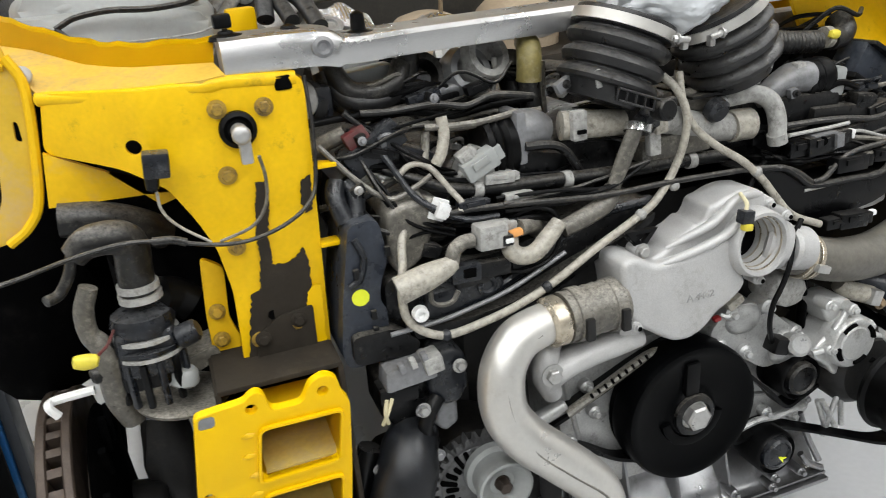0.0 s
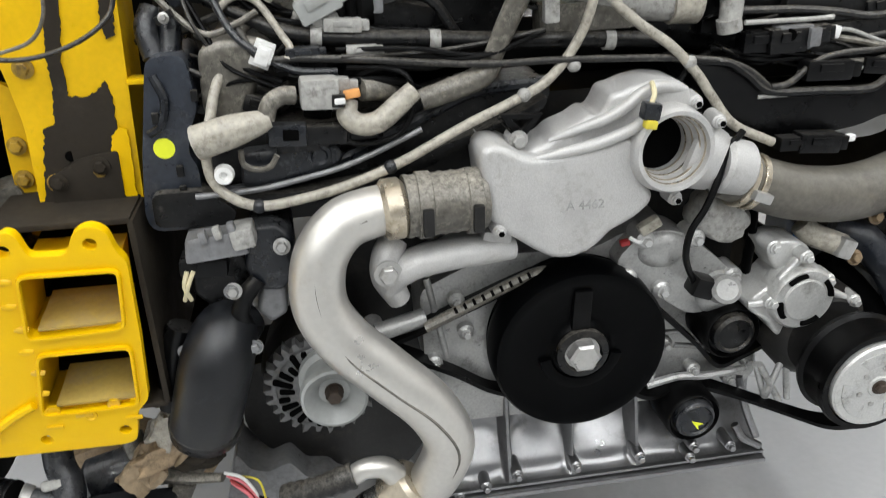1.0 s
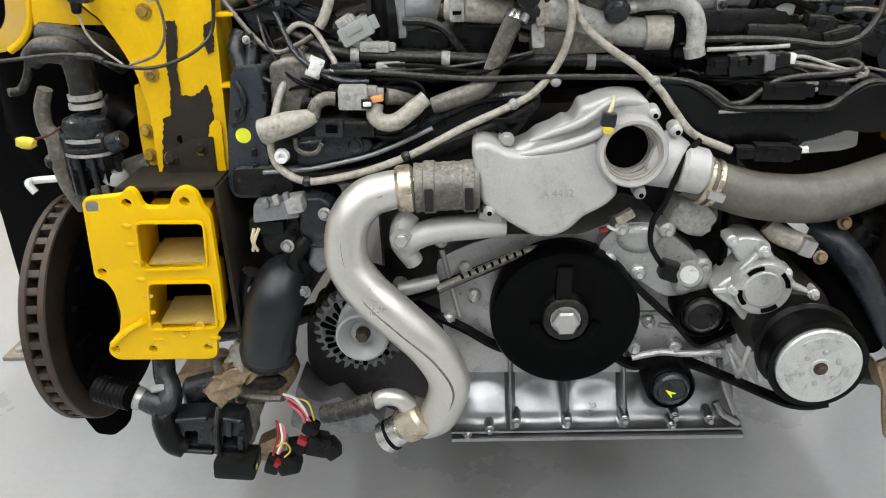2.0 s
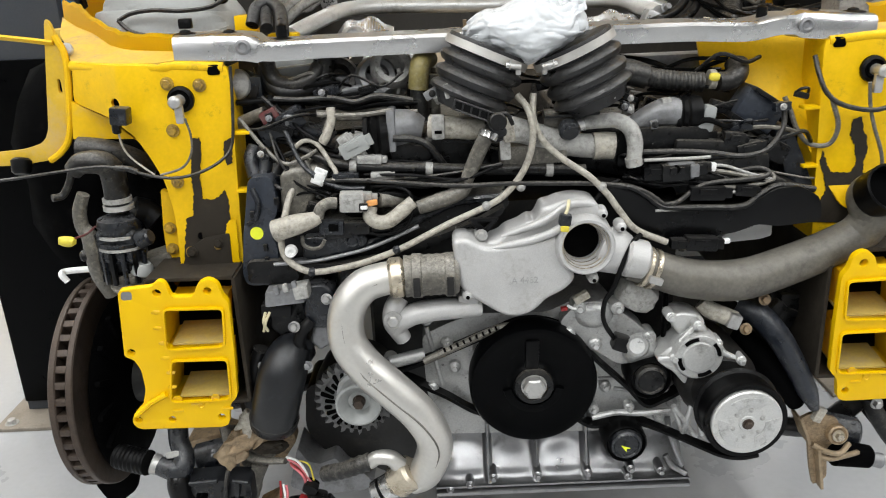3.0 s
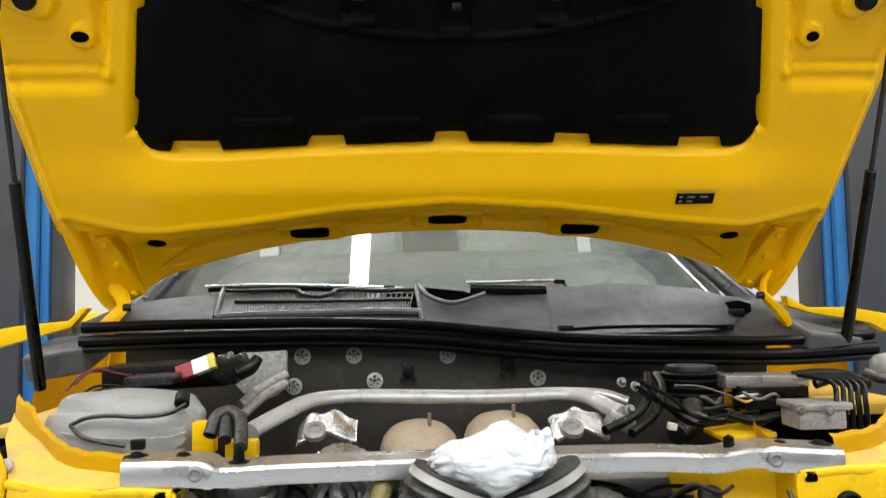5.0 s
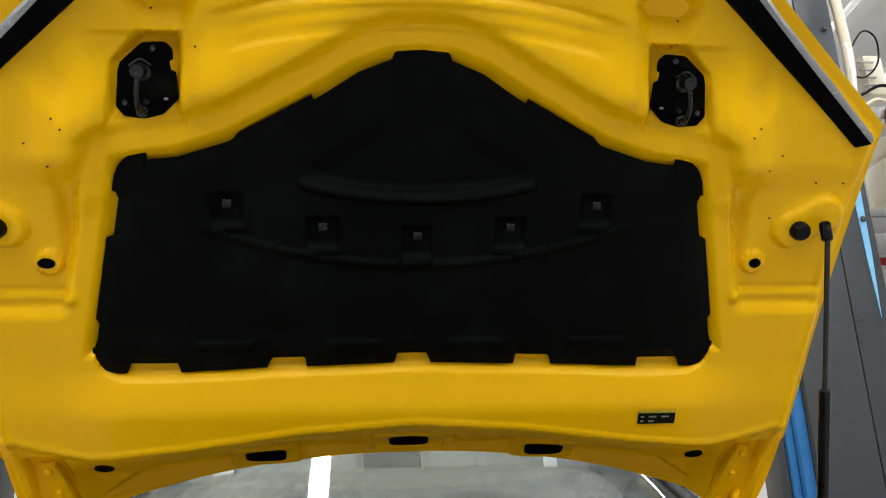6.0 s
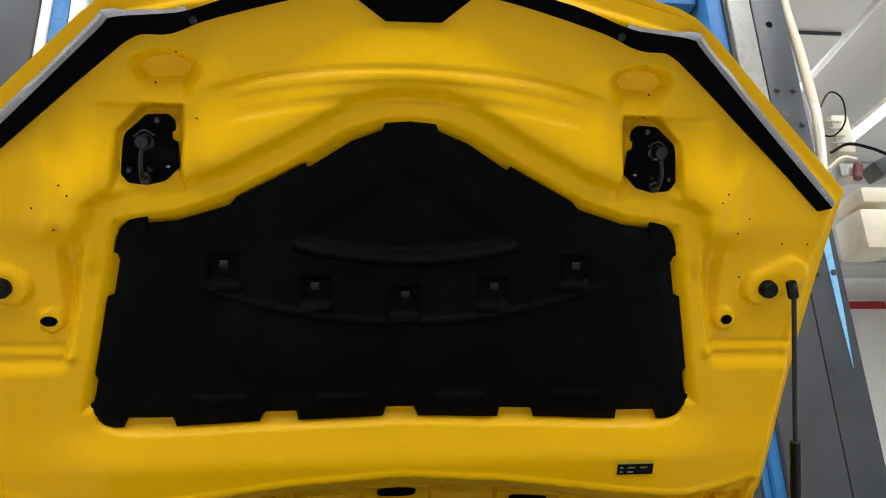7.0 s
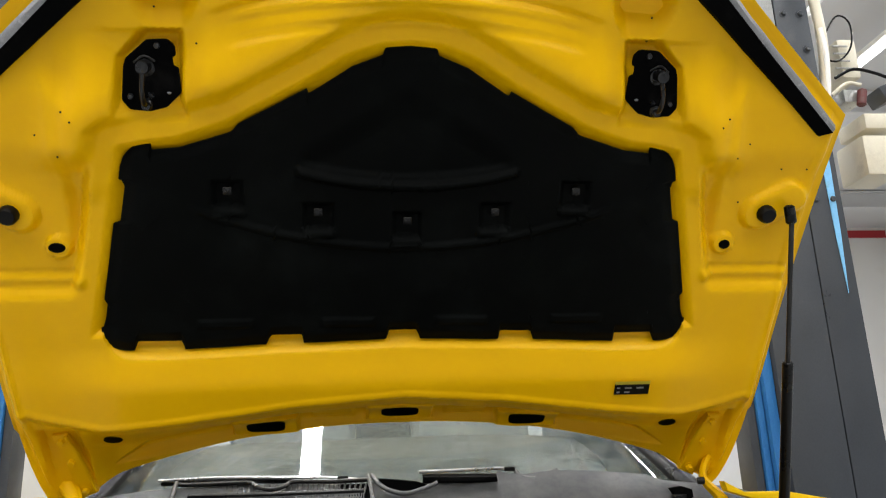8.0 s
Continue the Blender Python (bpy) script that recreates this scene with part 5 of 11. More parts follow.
for x, z in [(0.054, 0.792), (0.069, 0.835), (0.125, 0.831), (0.173, 0.782), (0.093, 0.774)]:
    part("bolt", hexbolt(rod(fresh(), (x, 0.07, z), (x, 0.036, z), 0.010, bevel=0.003), (x, 0.036, z), (0, -1, 0), 0.005, 0.005, 1.3), M_CAST, cover)
for x0, z0, x1, z1 in ((0.10, 0.700, 0.21, 0.700), (0.13, 0.682, 0.21, 0.667), (-0.155, 0.80, -0.135, 0.70)):
    part("web", rod(fresh(), (x0, 0.0715, z0), (x1, 0.0715, z1), 0.004), M_CAST_DIRTY, cover)
for x, z in ((-0.155, 0.815), (-0.125, 0.775), (-0.115, 0.735), (-0.15, 0.70), (0.115, 0.69), (0.165, 0.70), (0.205, 0.685), (0.22, 0.655)):
    part("bolt", hexbolt(rod(fresh(), (x, 0.08, z), (x, 0.058, z), 0.009, bevel=0.003), (x, 0.058, z), (0, -1, 0), 0.0045, 0.004, 1.3), M_CAST_DIRTY, cover)
# oil pan: scooped bays between webs, curving out to the lower flange
PAN_X0, PAN_X1 = -0.148, 0.240
PAN_RIBS = [x for x, z in [(-0.068, 0.577), (0.007, 0.575), (0.087, 0.574)]]
PAN_TOP, PAN_LOW = 0.652, 0.537


def pan_front(x, z):
    t = min(1.0, max(0.0, (PAN_TOP - z) / (PAN_TOP - PAN_LOW)))
    k = max(0.0, (t - 0.30) / 0.70)
    y = 0.082 - 0.006 * t - 0.036 * (1 - math.sqrt(max(0.0, 1 - k * k)))
    edges = [PAN_X0 - 0.004] + PAN_RIBS + [PAN_X1 + 0.012]
    lo = max(e for e in edges if e <= x + 1e-6)
    hi = min(e for e in edges if e > x)
    d = min(x - lo, hi - x)
    mid = 1 - ((x - (lo + hi) / 2) / ((hi - lo) / 2)) ** 2
    y += 0.013 * mid ** 0.6 * math.sin(math.pi * min(1, t * 1.15)) - 0.007 * mid * smooth(0.55, 0.75, t) * (1 - smooth(0.8, 1.0, t))
    web = 0.074 - 0.034 * t
    return y + (min(y, web) - y) * (1 - smooth(0.0015, 0.007, d)) - 0.003 * (1 - smooth(0.008, 0.02, d)) * (1 - t)


b = fresh()
NX, NZ = 130, 40
vv = [[b.verts.new((PAN_X0 + (PAN_X1 - PAN_X0) * i / NX, pan_front(PAN_X0 + (PAN_X1 - PAN_X0) * i / NX, PAN_TOP - (PAN_TOP - PAN_LOW) * j / NZ), PAN_TOP - (PAN_TOP - PAN_LOW) * j / NZ)) for j in range(NZ + 1)] for i in range(NX + 1)]
for i in range(NX):
    for j in range(NZ):
        b.faces.new((vv[i][j], vv[i + 1][j], vv[i + 1][j + 1], vv[i][j + 1]))
pan = part("oil_pan", b, M_PAN, engine, "bright scooped aluminium oil pan")
part("pan_body", box(fresh(), (0.046, 0.30, 0.594), (0.386, 0.40, 0.112), bevel=0.004), M_PAN, pan)
for y0, z0, h in ((0.036, 0.5355, 0.004), (0.030, 0.5275, 0.006)):
    part("pan_flange", box(fresh(), (0.047, (y0 + 0.5) / 2, z0), (0.398, 0.5 - y0, h), bevel=0.0012), M_PAN, pan)
for x, z in [(-0.13, 0.531), (-0.099, 0.541), (-0.062, 0.552), (0.008, 0.553), (0.086, 0.554), (0.153, 0.558), (0.2, 0.552), (0.15, 0.543)]:
    part("bolt", hexbolt(rod(fresh(), (x, 0.07, z), (x, 0.034, z), 0.0075, 0.0065, bevel=0.002), (x, 0.034, z), (0, -1, 0), 0.0042, 0.004, 1.2), M_PAN, pan)
for x, z in [(0.097, 0.652), (0.152, 0.653), (0.199, 0.634)]:
    part("lug", hexbolt(rod(fresh(), (x, 0.10, z), (x, 0.056, z), 0.0085, bevel=0.002), (x, 0.056, z), (0, -1, 0), 0.0045, 0.004, 1.2), M_CAST, pan)
part("pan_rim", tube(fresh(), [(0.094, 0.055, 0.641), (0.132, 0.055, 0.648), (0.165, 0.055, 0.645), (0.215, 0.055, 0.648)], 0.005, 8), M_CAST, pan)
for pts in ([(0.212, 0.06, 0.633), (0.22, 0.05, 0.596), (0.234, 0.04, 0.558)], [(0.21, 0.05, 0.571), (0.22, 0.045, 0.555), (0.241, 0.04, 0.542)]):
    part("gusset", tube(fresh(), pts, 0.005, 8), M_PAN, pan)

# crank pulley: grooved rim, dished face with three webs
pul = fresh()
lathe(pul, (CR[0], 0.085, CR[2]), (0, -1, 0), [(0, 0.02), (0, 0.090), (0.006, 0.092), (0.009, 0.088), (0.012, 0.092), (0.015, 0.088), (0.018, 0.092), (0.021, 0.088), (0.024, 0.092), (0.027, 0.088), (0.030, 0.0945), (0.040, 0.0955), (0.044, 0.0945), (0.062, 0.0945), (0.068, 0.0915), (0.069, 0.086), (0.066, 0.080), (0.060, 0.040), (0.062, 0.034), (0.066, 0.030), (0.066, 0.0)], 72)
pulley = part("crank_pulley", pul, M_GLOSS, engine, "large black crank pulley with a grooved rim")
part("web", box(fresh(), (CR[0] - 0.002, 0.0215, CR[2] + 0.050), (0.020, 0.010, 0.046), (0, 2, 0), 0.003), M_RUBBER, pulley)
crescent = [(CR[0] + r * math.cos(radians(an)), CR[2] + r * math.sin(radians(an))) for r, run in ((0.046, range(190, 351, 16)), (0.033, range(350, 189, -16))) for an in run]
part("dish", plate(fresh(), crescent, 0.019, 0.026, bevel=0.002), M_GLOSS, pulley)
part("hub", lathe(fresh(), (CR[0], 0.024, CR[2]), (0, -1, 0), [(0, 0.030), (0.010, 0.028), (0.012, 0.021), (0.006, 0.019)], 28), M_BLACK_DUSTY, pulley, "dusty black hub")
part("bolt", hexbolt(fresh(), (CR[0], 0.018, CR[2]), (0, -1, 0), 0.0175, 0.013, 1.1), M_BOLT, pulley, "silver hexagon bolt")


def roller(name, c, r, face_r, depth, face_mat, label):
    x, y, z = c
    b = lathe(fresh(), (x, y + depth, z), (0, -1, 0), [(0, 0.01), (0, r), (0.004, r), (depth - 0.006, r * 0.985), (depth - 0.002, r * 0.9), (depth - 0.008, r * 0.80), (depth - 0.008, 0)], 36)
    ob = part(name, b, M_RUBBER, engine, label)
    b = lathe(fresh(), (x, y + 0.010, z), (0, -1, 0), [(0, face_r), (0.010, face_r * 0.97), (0.013, face_r * 0.82), (0.010, face_r * 0.74), (0.011, face_r * 0.3), (0.013, 0)], 30)
    part("cap", b, face_mat, ob)
    return ob


roller("idler_pulley", (0.173, 0.02, 0.72), 0.033, 0.024, 0.05, M_BLACK_DUSTY, "small black idler pulley with a dusty cap")
tens = roller("tensioner_pulley", (0.141, 0.02, 0.611), 0.033, 0.024, 0.05, M_SLATE, "small black tensioner pulley")
x, y, z = (0.136, 0.018, 0.613)
b = plate(fresh(), [(x - 0.006, z + 0.006), (x + 0.008, z + 0.001), (x + 0.002, z), (x + 0.003, z - 0.006), (x - 0.001, z - 0.001)], y - 0.0105, y - 0.009)
part("paint_mark", b, M_LIME, tens, "small lime paint mark")

# drive belt: one long flat band
def band(name, pts, width, mat, label, parent, y):
    run = spline(pts, 6)
    b = fresh()
    prev = None
    for p in run:
        i = run.index(p)
        t = (run[min(i + 1, len(run) - 1)] - run[max(i - 1, 0)]).normalized()
        n = Vector((-t.z, 0, t.x)) * 0.0025
        sec = [b.verts.new(p + n + Vector((0, dy, 0))) for dy in (0, width)] + [b.verts.new(p - n + Vector((0, dy, 0))) for dy in (width, 0)]
        if prev:
            for k in range(4):
                b.faces.new((prev[k], prev[(k + 1) % 4], sec[(k + 1) % 4], sec[k]))
        prev = sec
    return part(name, b, mat, parent, label)


band("drive_belt", [(-0.284, 0.045, 0.712), (-0.242, 0.045, 0.727), (-0.176, 0.045, 0.746), (-0.119, 0.045, 0.769), (-0.055, 0.045, 0.795), (-0.013, 0.045, 0.806), (0.03, 0.045, 0.802), (0.07, 0.045, 0.774), (0.102, 0.045, 0.738), (0.144, 0.045, 0.696), (0.174, 0.045, 0.663), (0.201, 0.045, 0.67), (0.235, 0.035, 0.695), (0.274, 0, 0.732)], 0.026, M_RUBBER, "ribbed black drive belt", engine, 0.045)
band("drive_belt", [(-0.208, 0.05, 0.732), (-0.17, 0.05, 0.711), (-0.13, 0.05, 0.689), (-0.093, 0.05, 0.664)] + [(CR[0] + 0.0925 * math.cos(radians(an)), 0.045, CR[2] + 0.0925 * math.sin(radians(an))) for an in range(228, 309, 16)] + [(0.092, 0.045, 0.63), (0.123, 0.045, 0.634), (0.155, 0.045, 0.635), (0.185, 0.04, 0.626), (0.216, 0.015, 0.623), (0.246, -0.015, 0.622), (0.269, -0.03, 0.619), (0.297, -0.03, 0.614), (0.322, -0.03, 0.618)], 0.026, M_RUBBER, "ribbed black drive belt", engine, 0.045)
# black bars painted for the shade between ribs on the belt's side
b = fresh()
p0, p1 = Vector((-0.129, 0.043, 0.766)), Vector((-0.052, 0.043, 0.798))
for k in range(9):
    p = p0.lerp(p1, k / 8)
    box(b, p + Vector((0, 0, 0.0075)), (0.003, 0.003, 0.006), (0, math.degrees(math.atan2(-(p1 - p0).z, (p1 - p0).x)), 0))
tagged(part("belt_teeth", b, M_HOLE_SHADE, engine, "black bars for the shade between the belt ribs"), kind="stuff")
# added strip that stands for the belt's own ribbed side
part("chain_guide", tube(fresh(), [(-0.16, 0.05, 0.753), (-0.111, 0.05, 0.775), (-0.055, 0.05, 0.8), (-0.028, 0.05, 0.806)], 0.0085, 10, 5, flat=0.7), M_HOSE, engine, "dusty olive strip drawn for the ribbed belt side")

# ---- thermostat housing ----
thermo = thing("thermostat_housing", "pale cast aluminium thermostat housing with an open round mouth", "engine part", (-0.009, 0.05, 0.909))
part("housing", casting(fresh(), rounded([(-0.112, 0.951), (-0.108, 0.959), (-0.095, 0.961), (-0.083, 0.956), (-0.071, 0.948), (-0.053, 0.946), (-0.032, 0.948), (-0.007, 0.951), (0.014, 0.954), (0.027, 0.96), (0.034, 0.955), (0.037, 0.936), (0.044, 0.915), (0.056, 0.901), (0.054, 0.891), (0.043, 0.88), (0.029, 0.872), (0.016, 0.866), (0.007, 0.856), (-0.004, 0.847), (-0.022, 0.841), (-0.041, 0.843), (-0.057, 0.852), (-0.075, 0.865), (-0.09, 0.875), (-0.102, 0.888), (-0.106, 0.906), (-0.109, 0.93)], 0.006), 0.0, 0.062, 0.008), M_CAST_BRIGHT, thermo, "smooth pale cast aluminium body")
part("upper_web", casting(fresh(), rounded([(-0.074, 0.941), (-0.059, 0.95), (-0.046, 0.954), (-0.037, 0.963), (-0.017, 0.97), (-0.006, 0.978), (0.002, 0.976), (0.008, 0.985), (0.012, 0.996), (0.024, 0.998), (0.036, 1.003), (0.056, 1.006), (0.079, 1.003), (0.089, 0.996), (0.094, 0.98), (0.093, 0.97), (0.076, 0.974), (0.055, 0.971), (0.041, 0.961), (0.035, 0.947), (0.038, 0.924), (-0.005, 0.906), (-0.056, 0.916)], 0.006), 0.014, 0.062, 0.007), M_CAST_BRIGHT, thermo)
# stepped ridges flowing to the upper outlet
for pts, rr in (([(-0.063, 0.008, 0.942), (-0.035, 0.004, 0.948), (-0.007, 0.002, 0.954), (0.017, 0.0, 0.962), (0.034, 0.002, 0.969), (0.045, 0.006, 0.976)], [0.004, 0.006, 0.007, 0.007, 0.007, 0.005]), ([(-0.043, 0.02, 0.955), (-0.016, 0.014, 0.966), (0.009, 0.01, 0.976), (0.026, 0.01, 0.986), (0.039, 0.012, 0.995), (0.058, 0.014, 1.0), (0.085, 0.02, 0.994)], [0.004, 0.006, 0.007, 0.007, 0.007, 0.007, 0.005])):
    part("ridge", tube(fresh(), pts, rr, 16, 7, flat=0.8), M_CAST_BRIGHT, thermo)
part("wire_bracket", tube(fresh(), [(-0.072, 0.03, 0.958), (-0.088, 0.035, 0.975), (-0.046, 0.035, 0.976), (-0.07, 0.03, 0.958)], 0.0014, 6, 1), M_BLACK, thermo, "thin black triangular bracket")
MC = (0.069, -0.01, 0.945)
ax = Vector((0.04, -0.985, 0.07)).normalized()
b = lathe(fresh(), Vector(MC) - ax * 0.055, ax, [(0, 0.046), (0.030, 0.043), (0.046, 0.0405), (0.052, 0.0395), (0.055, 0.0375), (0.0545, 0.0335), (0.050, 0.0325), (0.046, 0.032), (0.044, 0.0305), (0.036, 0.030), (0.034, 0.0285), (0.026, 0.028), (0.024, 0.0265), (0.010, 0.026)], 48)
part("mouth", b, M_CAST_BRIGHT, thermo, "machined round mouth with stepped rings")
# black disc painted for the shade deep in the mouth
part("bore", lathe(fresh(), Vector(MC) - ax * 0.055, ax, [(0.0105, 0.0262), (0.0125, 0.0262), (0.0125, 0)], 36), M_HOLE_SHADE, thermo, "black disc for the shade in the bore")
for d, r in ((0.048, 0.0326), (0.041, 0.0306), (0.031, 0.0287), (0.021, 0.0270)):
    part("bore_ring", lathe(fresh(), Vector(MC) - ax * (0.055 - d), ax, [(0, r + 0.0006), (-0.0008, r - 0.0012), (0.0014, r - 0.0012), (0.0008, r + 0.0006), (0, r + 0.0006)], 40), M_STAINED, thermo, "brown stained ring in the bore")
for x, y, z in [(0.094, 0.012, 0.983), (0.12, 0.012, 0.963), (0.083, 0.01, 0.89), (-0.072, 0.024, 0.955), (-0.093, -0, 0.877)]:
    bb = rod(fresh(), (x, y + 0.022, z + 0.001), (x, y, z), 0.0082, 0.0072, bevel=0.002)
    hexbolt(bb, (x, y, z), (0, -1, 0), 0.0044, 0.0035, 1.25)
    boss = part("bolt_boss", bb, M_CAST_BRIGHT, thermo)
    part("socket", rod(fresh(), (x, y - 0.0040, z), (x, y - 0.0062, z), 0.0030, seg=6), M_HOLE_SHADE, boss)
# side outlet to the big hose
b = fresh()
rod(b, (0.103, 0.036, 0.928), (0.130, 0.02, 0.919), 0.036, 0.029, 28, 0.004)
rod(b, (0.126, 0.02, 0.919), (0.158, 0.02, 0.911), 0.028, 0.027, 28, 0.004)
part("side_outlet", b, M_CAST_BRIGHT, thermo)
# embossed mark
cu = bpy.data.curves.new("mark", "FONT")
cu.body, cu.size, cu.extrude = "A 4462", 0.0125, 0.0005
tmp = new("mark_tmp", cu)
me = bpy.data.meshes.new_from_object(tmp)
bpy.data.objects.remove(tmp)
me.materials.clear()
me.materials.append(M_CAST_DIRTY)
mk = new("cast_mark", me)
mk.parent = thermo
mk.matrix_parent_inverse = Matrix.Translation(thermo.location).inverted()
mk.matrix_basis = pose(*(-0.033, -0.008, 0.896), 90, 0, 0)
tagged(mk, "stamped characters in the casting")
sens = thing("coolant_sensor", "small grey sensor with a yellow clip on the housing", "sensor", (0.039, -0.01, 0.978))
x, y, z = (0.039, -0.012, 0.98)
part("sensor_body", box(fresh(), (x, y, z + 0.006), (0.016, 0.014, 0.016), (0, 8, 0), 0.003), M_SLATE, sens)
part("clip", box(fresh(), (x - 0.001, y - 0.004, z - 0.005), (0.011, 0.010, 0.008), (0, 8, 0), 0.002), M_CLIP, sens, "yellow locking clip")
part("wire", tube(fresh(), [(x, y, z + 0.012), (x + 0.004, y + 0.004, z + 0.020), (x + 0.008, y + 0.02, z + 0.026)], 0.0024, 8), M_CREAMWIRE, sens, "cream wire")

# ---- coolant pipe and hoses ----
pipe = thing("coolant_pipe", "smooth bent steel coolant pipe with a lengthwise seam", "pipe", (-0.207, -0.02, 0.747))
PP = [(-0.17, 0.015, 0.906), (-0.211, 0.012, 0.903), (-0.24, 0.008, 0.893), (-0.261, 0, 0.865), (-0.264, -0.008, 0.823), (-0.244, -0.015, 0.787), (-0.207, -0.02, 0.749), (-0.167, -0.022, 0.704), (-0.149, -0.015, 0.653), (-0.165, 0, 0.595), (-0.189, 0.005, 0.574)]
part("bent_tube", tube(fresh(), PP, [0.022, 0.0235, 0.0245, 0.0255, 0.0262, 0.027, 0.027, 0.0268, 0.0265, 0.0255, 0.021], 28, 8), M_STEEL, pipe)
seam = [Vector(p) + Vector(o) for p, o in zip(PP[1:-1], ((-0.005, -0.0228, 0.002), (-0.009, -0.0226, -0.001), (-0.005, -0.0248, -0.003), (0.002, -0.0258, -0.004), (0.002, -0.0264, -0.005), (0.002, -0.0264, -0.005), (0.004, -0.0262, -0.003), (0.006, -0.0255, -0.001), (0.004, -0.0248, 0.0)))]
part("seam", tube(fresh(), seam, 0.0016, 6, 8), M_HOSE, pipe, "dark dirty seam line")
part("collar", rod(fresh(), (-0.202, 0.012, 0.904), (-0.18, 0.014, 0.905), 0.0285, 0.0285, 28, 0.004), M_STAINED, pipe, "stained beige collar")
part("collar", rod(fresh(), (-0.183, 0, 0.597), (-0.214, 0.005, 0.571), 0.0275, 0.0255, 28, 0.005), M_STAINED, pipe, "stained beige collar")
part("end_piece", rod(fresh(), (-0.214, 0.006, 0.57), (-0.244, 0.008, 0.549), 0.021, 0.022, 28, 0.004), M_FOIL, pipe, "bright open pipe end")
part("seal_ring", rod(fresh(), (-0.228, 0.007, 0.559), (-0.233, 0.007, 0.556), 0.0226, 0.0226, 28, 0.001), M_RUBBER, pipe, "black seal ring")
part("side_stub", tube(fresh(), [(-0.204, 0, 0.606), (-0.216, -0.002, 0.621), (-0.235, -0.002, 0.623), (-0.249, 0, 0.614)], [0.013, 0.012, 0.011, 0.011], 14), M_STEEL, pipe)
part("side_hose", tube(fresh(), [(-0.248, 0, 0.615), (-0.262, 0, 0.611), (-0.288, 0.005, 0.599), (-0.325, 0.02, 0.582)], [0.013, 0.013, 0.012, 0.012], 12, ribs=(0.012, 0.0015)), M_RUBBER_DUSTY, pipe)

coup = thing("hose_coupling", "ribbed olive-grey coupling hose held by two clamps", "hose", (-0.141, 0.02, 0.903))
part("sleeve", tube(fresh(), [(-0.18, 0.014, 0.905), (-0.152, 0.016, 0.905), (-0.122, 0.018, 0.905), (-0.101, 0.02, 0.905)], 0.0285, 24, 4, ribs=(0.011, 0.0012)), M_HOSE, coup)
for px in ((-0.162, 0.015, 0.905), (-0.116, 0.018, 0.904)):
    part("clamp", rod(fresh(), Vector(px) - Vector((0.007, 0, 0)), Vector(px) + Vector((0.007, 0, 0)), 0.0312, 0.0312, 28, 0.001), M_HOSE, coup, "dusty steel clamp")
    part("clamp_screw", box(fresh(), Vector(px) + Vector((0, -0.032, -0.005)), (0.010, 0.008, 0.026), bevel=0.002), M_IRON, coup)

big = thing("coolant_hose", "thick dusty grey rubber coolant hose with an open black elbow", "hose", (0.309, 0.05, 0.869))
BH = [(0.138, 0.03, 0.907), (0.176, 0.03, 0.892), (0.228, 0.03, 0.876), (0.301, 0.04, 0.868), (0.381, 0.055, 0.884), (0.439, 0.06, 0.906), (0.473, 0.06, 0.925), (0.485, 0.055, 0.949)]
part("hose", tube(fresh(), BH, [0.026, 0.027, 0.0285, 0.030, 0.029, 0.0275, 0.0275, 0.029], 24, 8), M_BIGHOSE, big)
for px in ((0.159, 0.03, 0.898), (0.17, 0.03, 0.894)):
    part("clamp", rod(fresh(), Vector(px) - Vector((0.0032, 0, -0.0012)), Vector(px) + Vector((0.0032, 0, -0.0012)), 0.0298, 0.0298, 28, 0.001), M_STAINED, big, "dull steel band clamp")
part("clamp_screw", box(fresh(), (0.166, -0.002, 0.889), (0.020, 0.009, 0.010), (0, 20, 0), 0.002), M_BOLT, big)
EC = (0.481, 0.03, 0.994)
eax = Vector((0.12, -0.80, 0.52)).normalized()
part("elbow", tube(fresh(), [BH[-2], Vector(BH[-1]), Vector(EC) - eax * 0.03, Vector(EC) - eax * 0.012], [0.0275, 0.029, 0.0305, 0.031], 24, 8), M_BIGHOSE, big)
part("mouth", lathe(fresh(), Vector(EC) - eax * 0.02, eax, [(0, 0.032), (0.02, 0.0335), (0.036, 0.034), (0.038, 0.032), (0.036, 0.030), (0.012, 0.029)], 34), M_RUBBER, big, "black open hose mouth")
part("bore", lathe(fresh(), Vector(EC) - eax * 0.008, eax, [(0, 0.0305), (0.001, 0.0305), (0.001, 0)], 34), M_HOLE_SHADE, big, "black disc for the shade in the bore")

# ---- cast bracket under the housing ----
br = thing("water_outlet_bracket", "cast aluminium water outlet bracket with two arms", "engine part", (-0.147, 0.03, 0.844))
b = fresh()
tube(b, [(-0.075, 0.03, 0.848), (-0.109, 0.025, 0.849), (-0.154, 0.02, 0.848), (-0.182, 0.02, 0.839), (-0.198, 0.025, 0.818)], [0.017, 0.019, 0.020, 0.019, 0.014], 14, 6, flat=0.8)
part("outlet_arm", b, M_CAST_BRIGHT, br)
part("outlet_arm", tube(fresh(), [(-0.19, 0.03, 0.866), (-0.198, 0.022, 0.853), (-0.2, 0.022, 0.832), (-0.188, 0.03, 0.802)], [0.014, 0.015, 0.015, 0.012], 14, 6), M_CAST_BRIGHT, br)
part("bolt", hexbolt(fresh(), (-0.199, 0.005, 0.843), (0, -1, 0), 0.009, 0.007), M_BOLT, br)
part("foot", box(fresh(), (-0.093, 0.03, 0.856), (0.03, 0.03, 0.028), (0, 10, 0), 0.006), M_CAST_BRIGHT, br)

# ---- alternator ----
alt = thing("alternator", "dusty alternator with a finned housing and silver pulley", "alternator", (-0.276, 0.08, 0.671))
AX, AY, AZ = (-0.273, 0.06, 0.682)
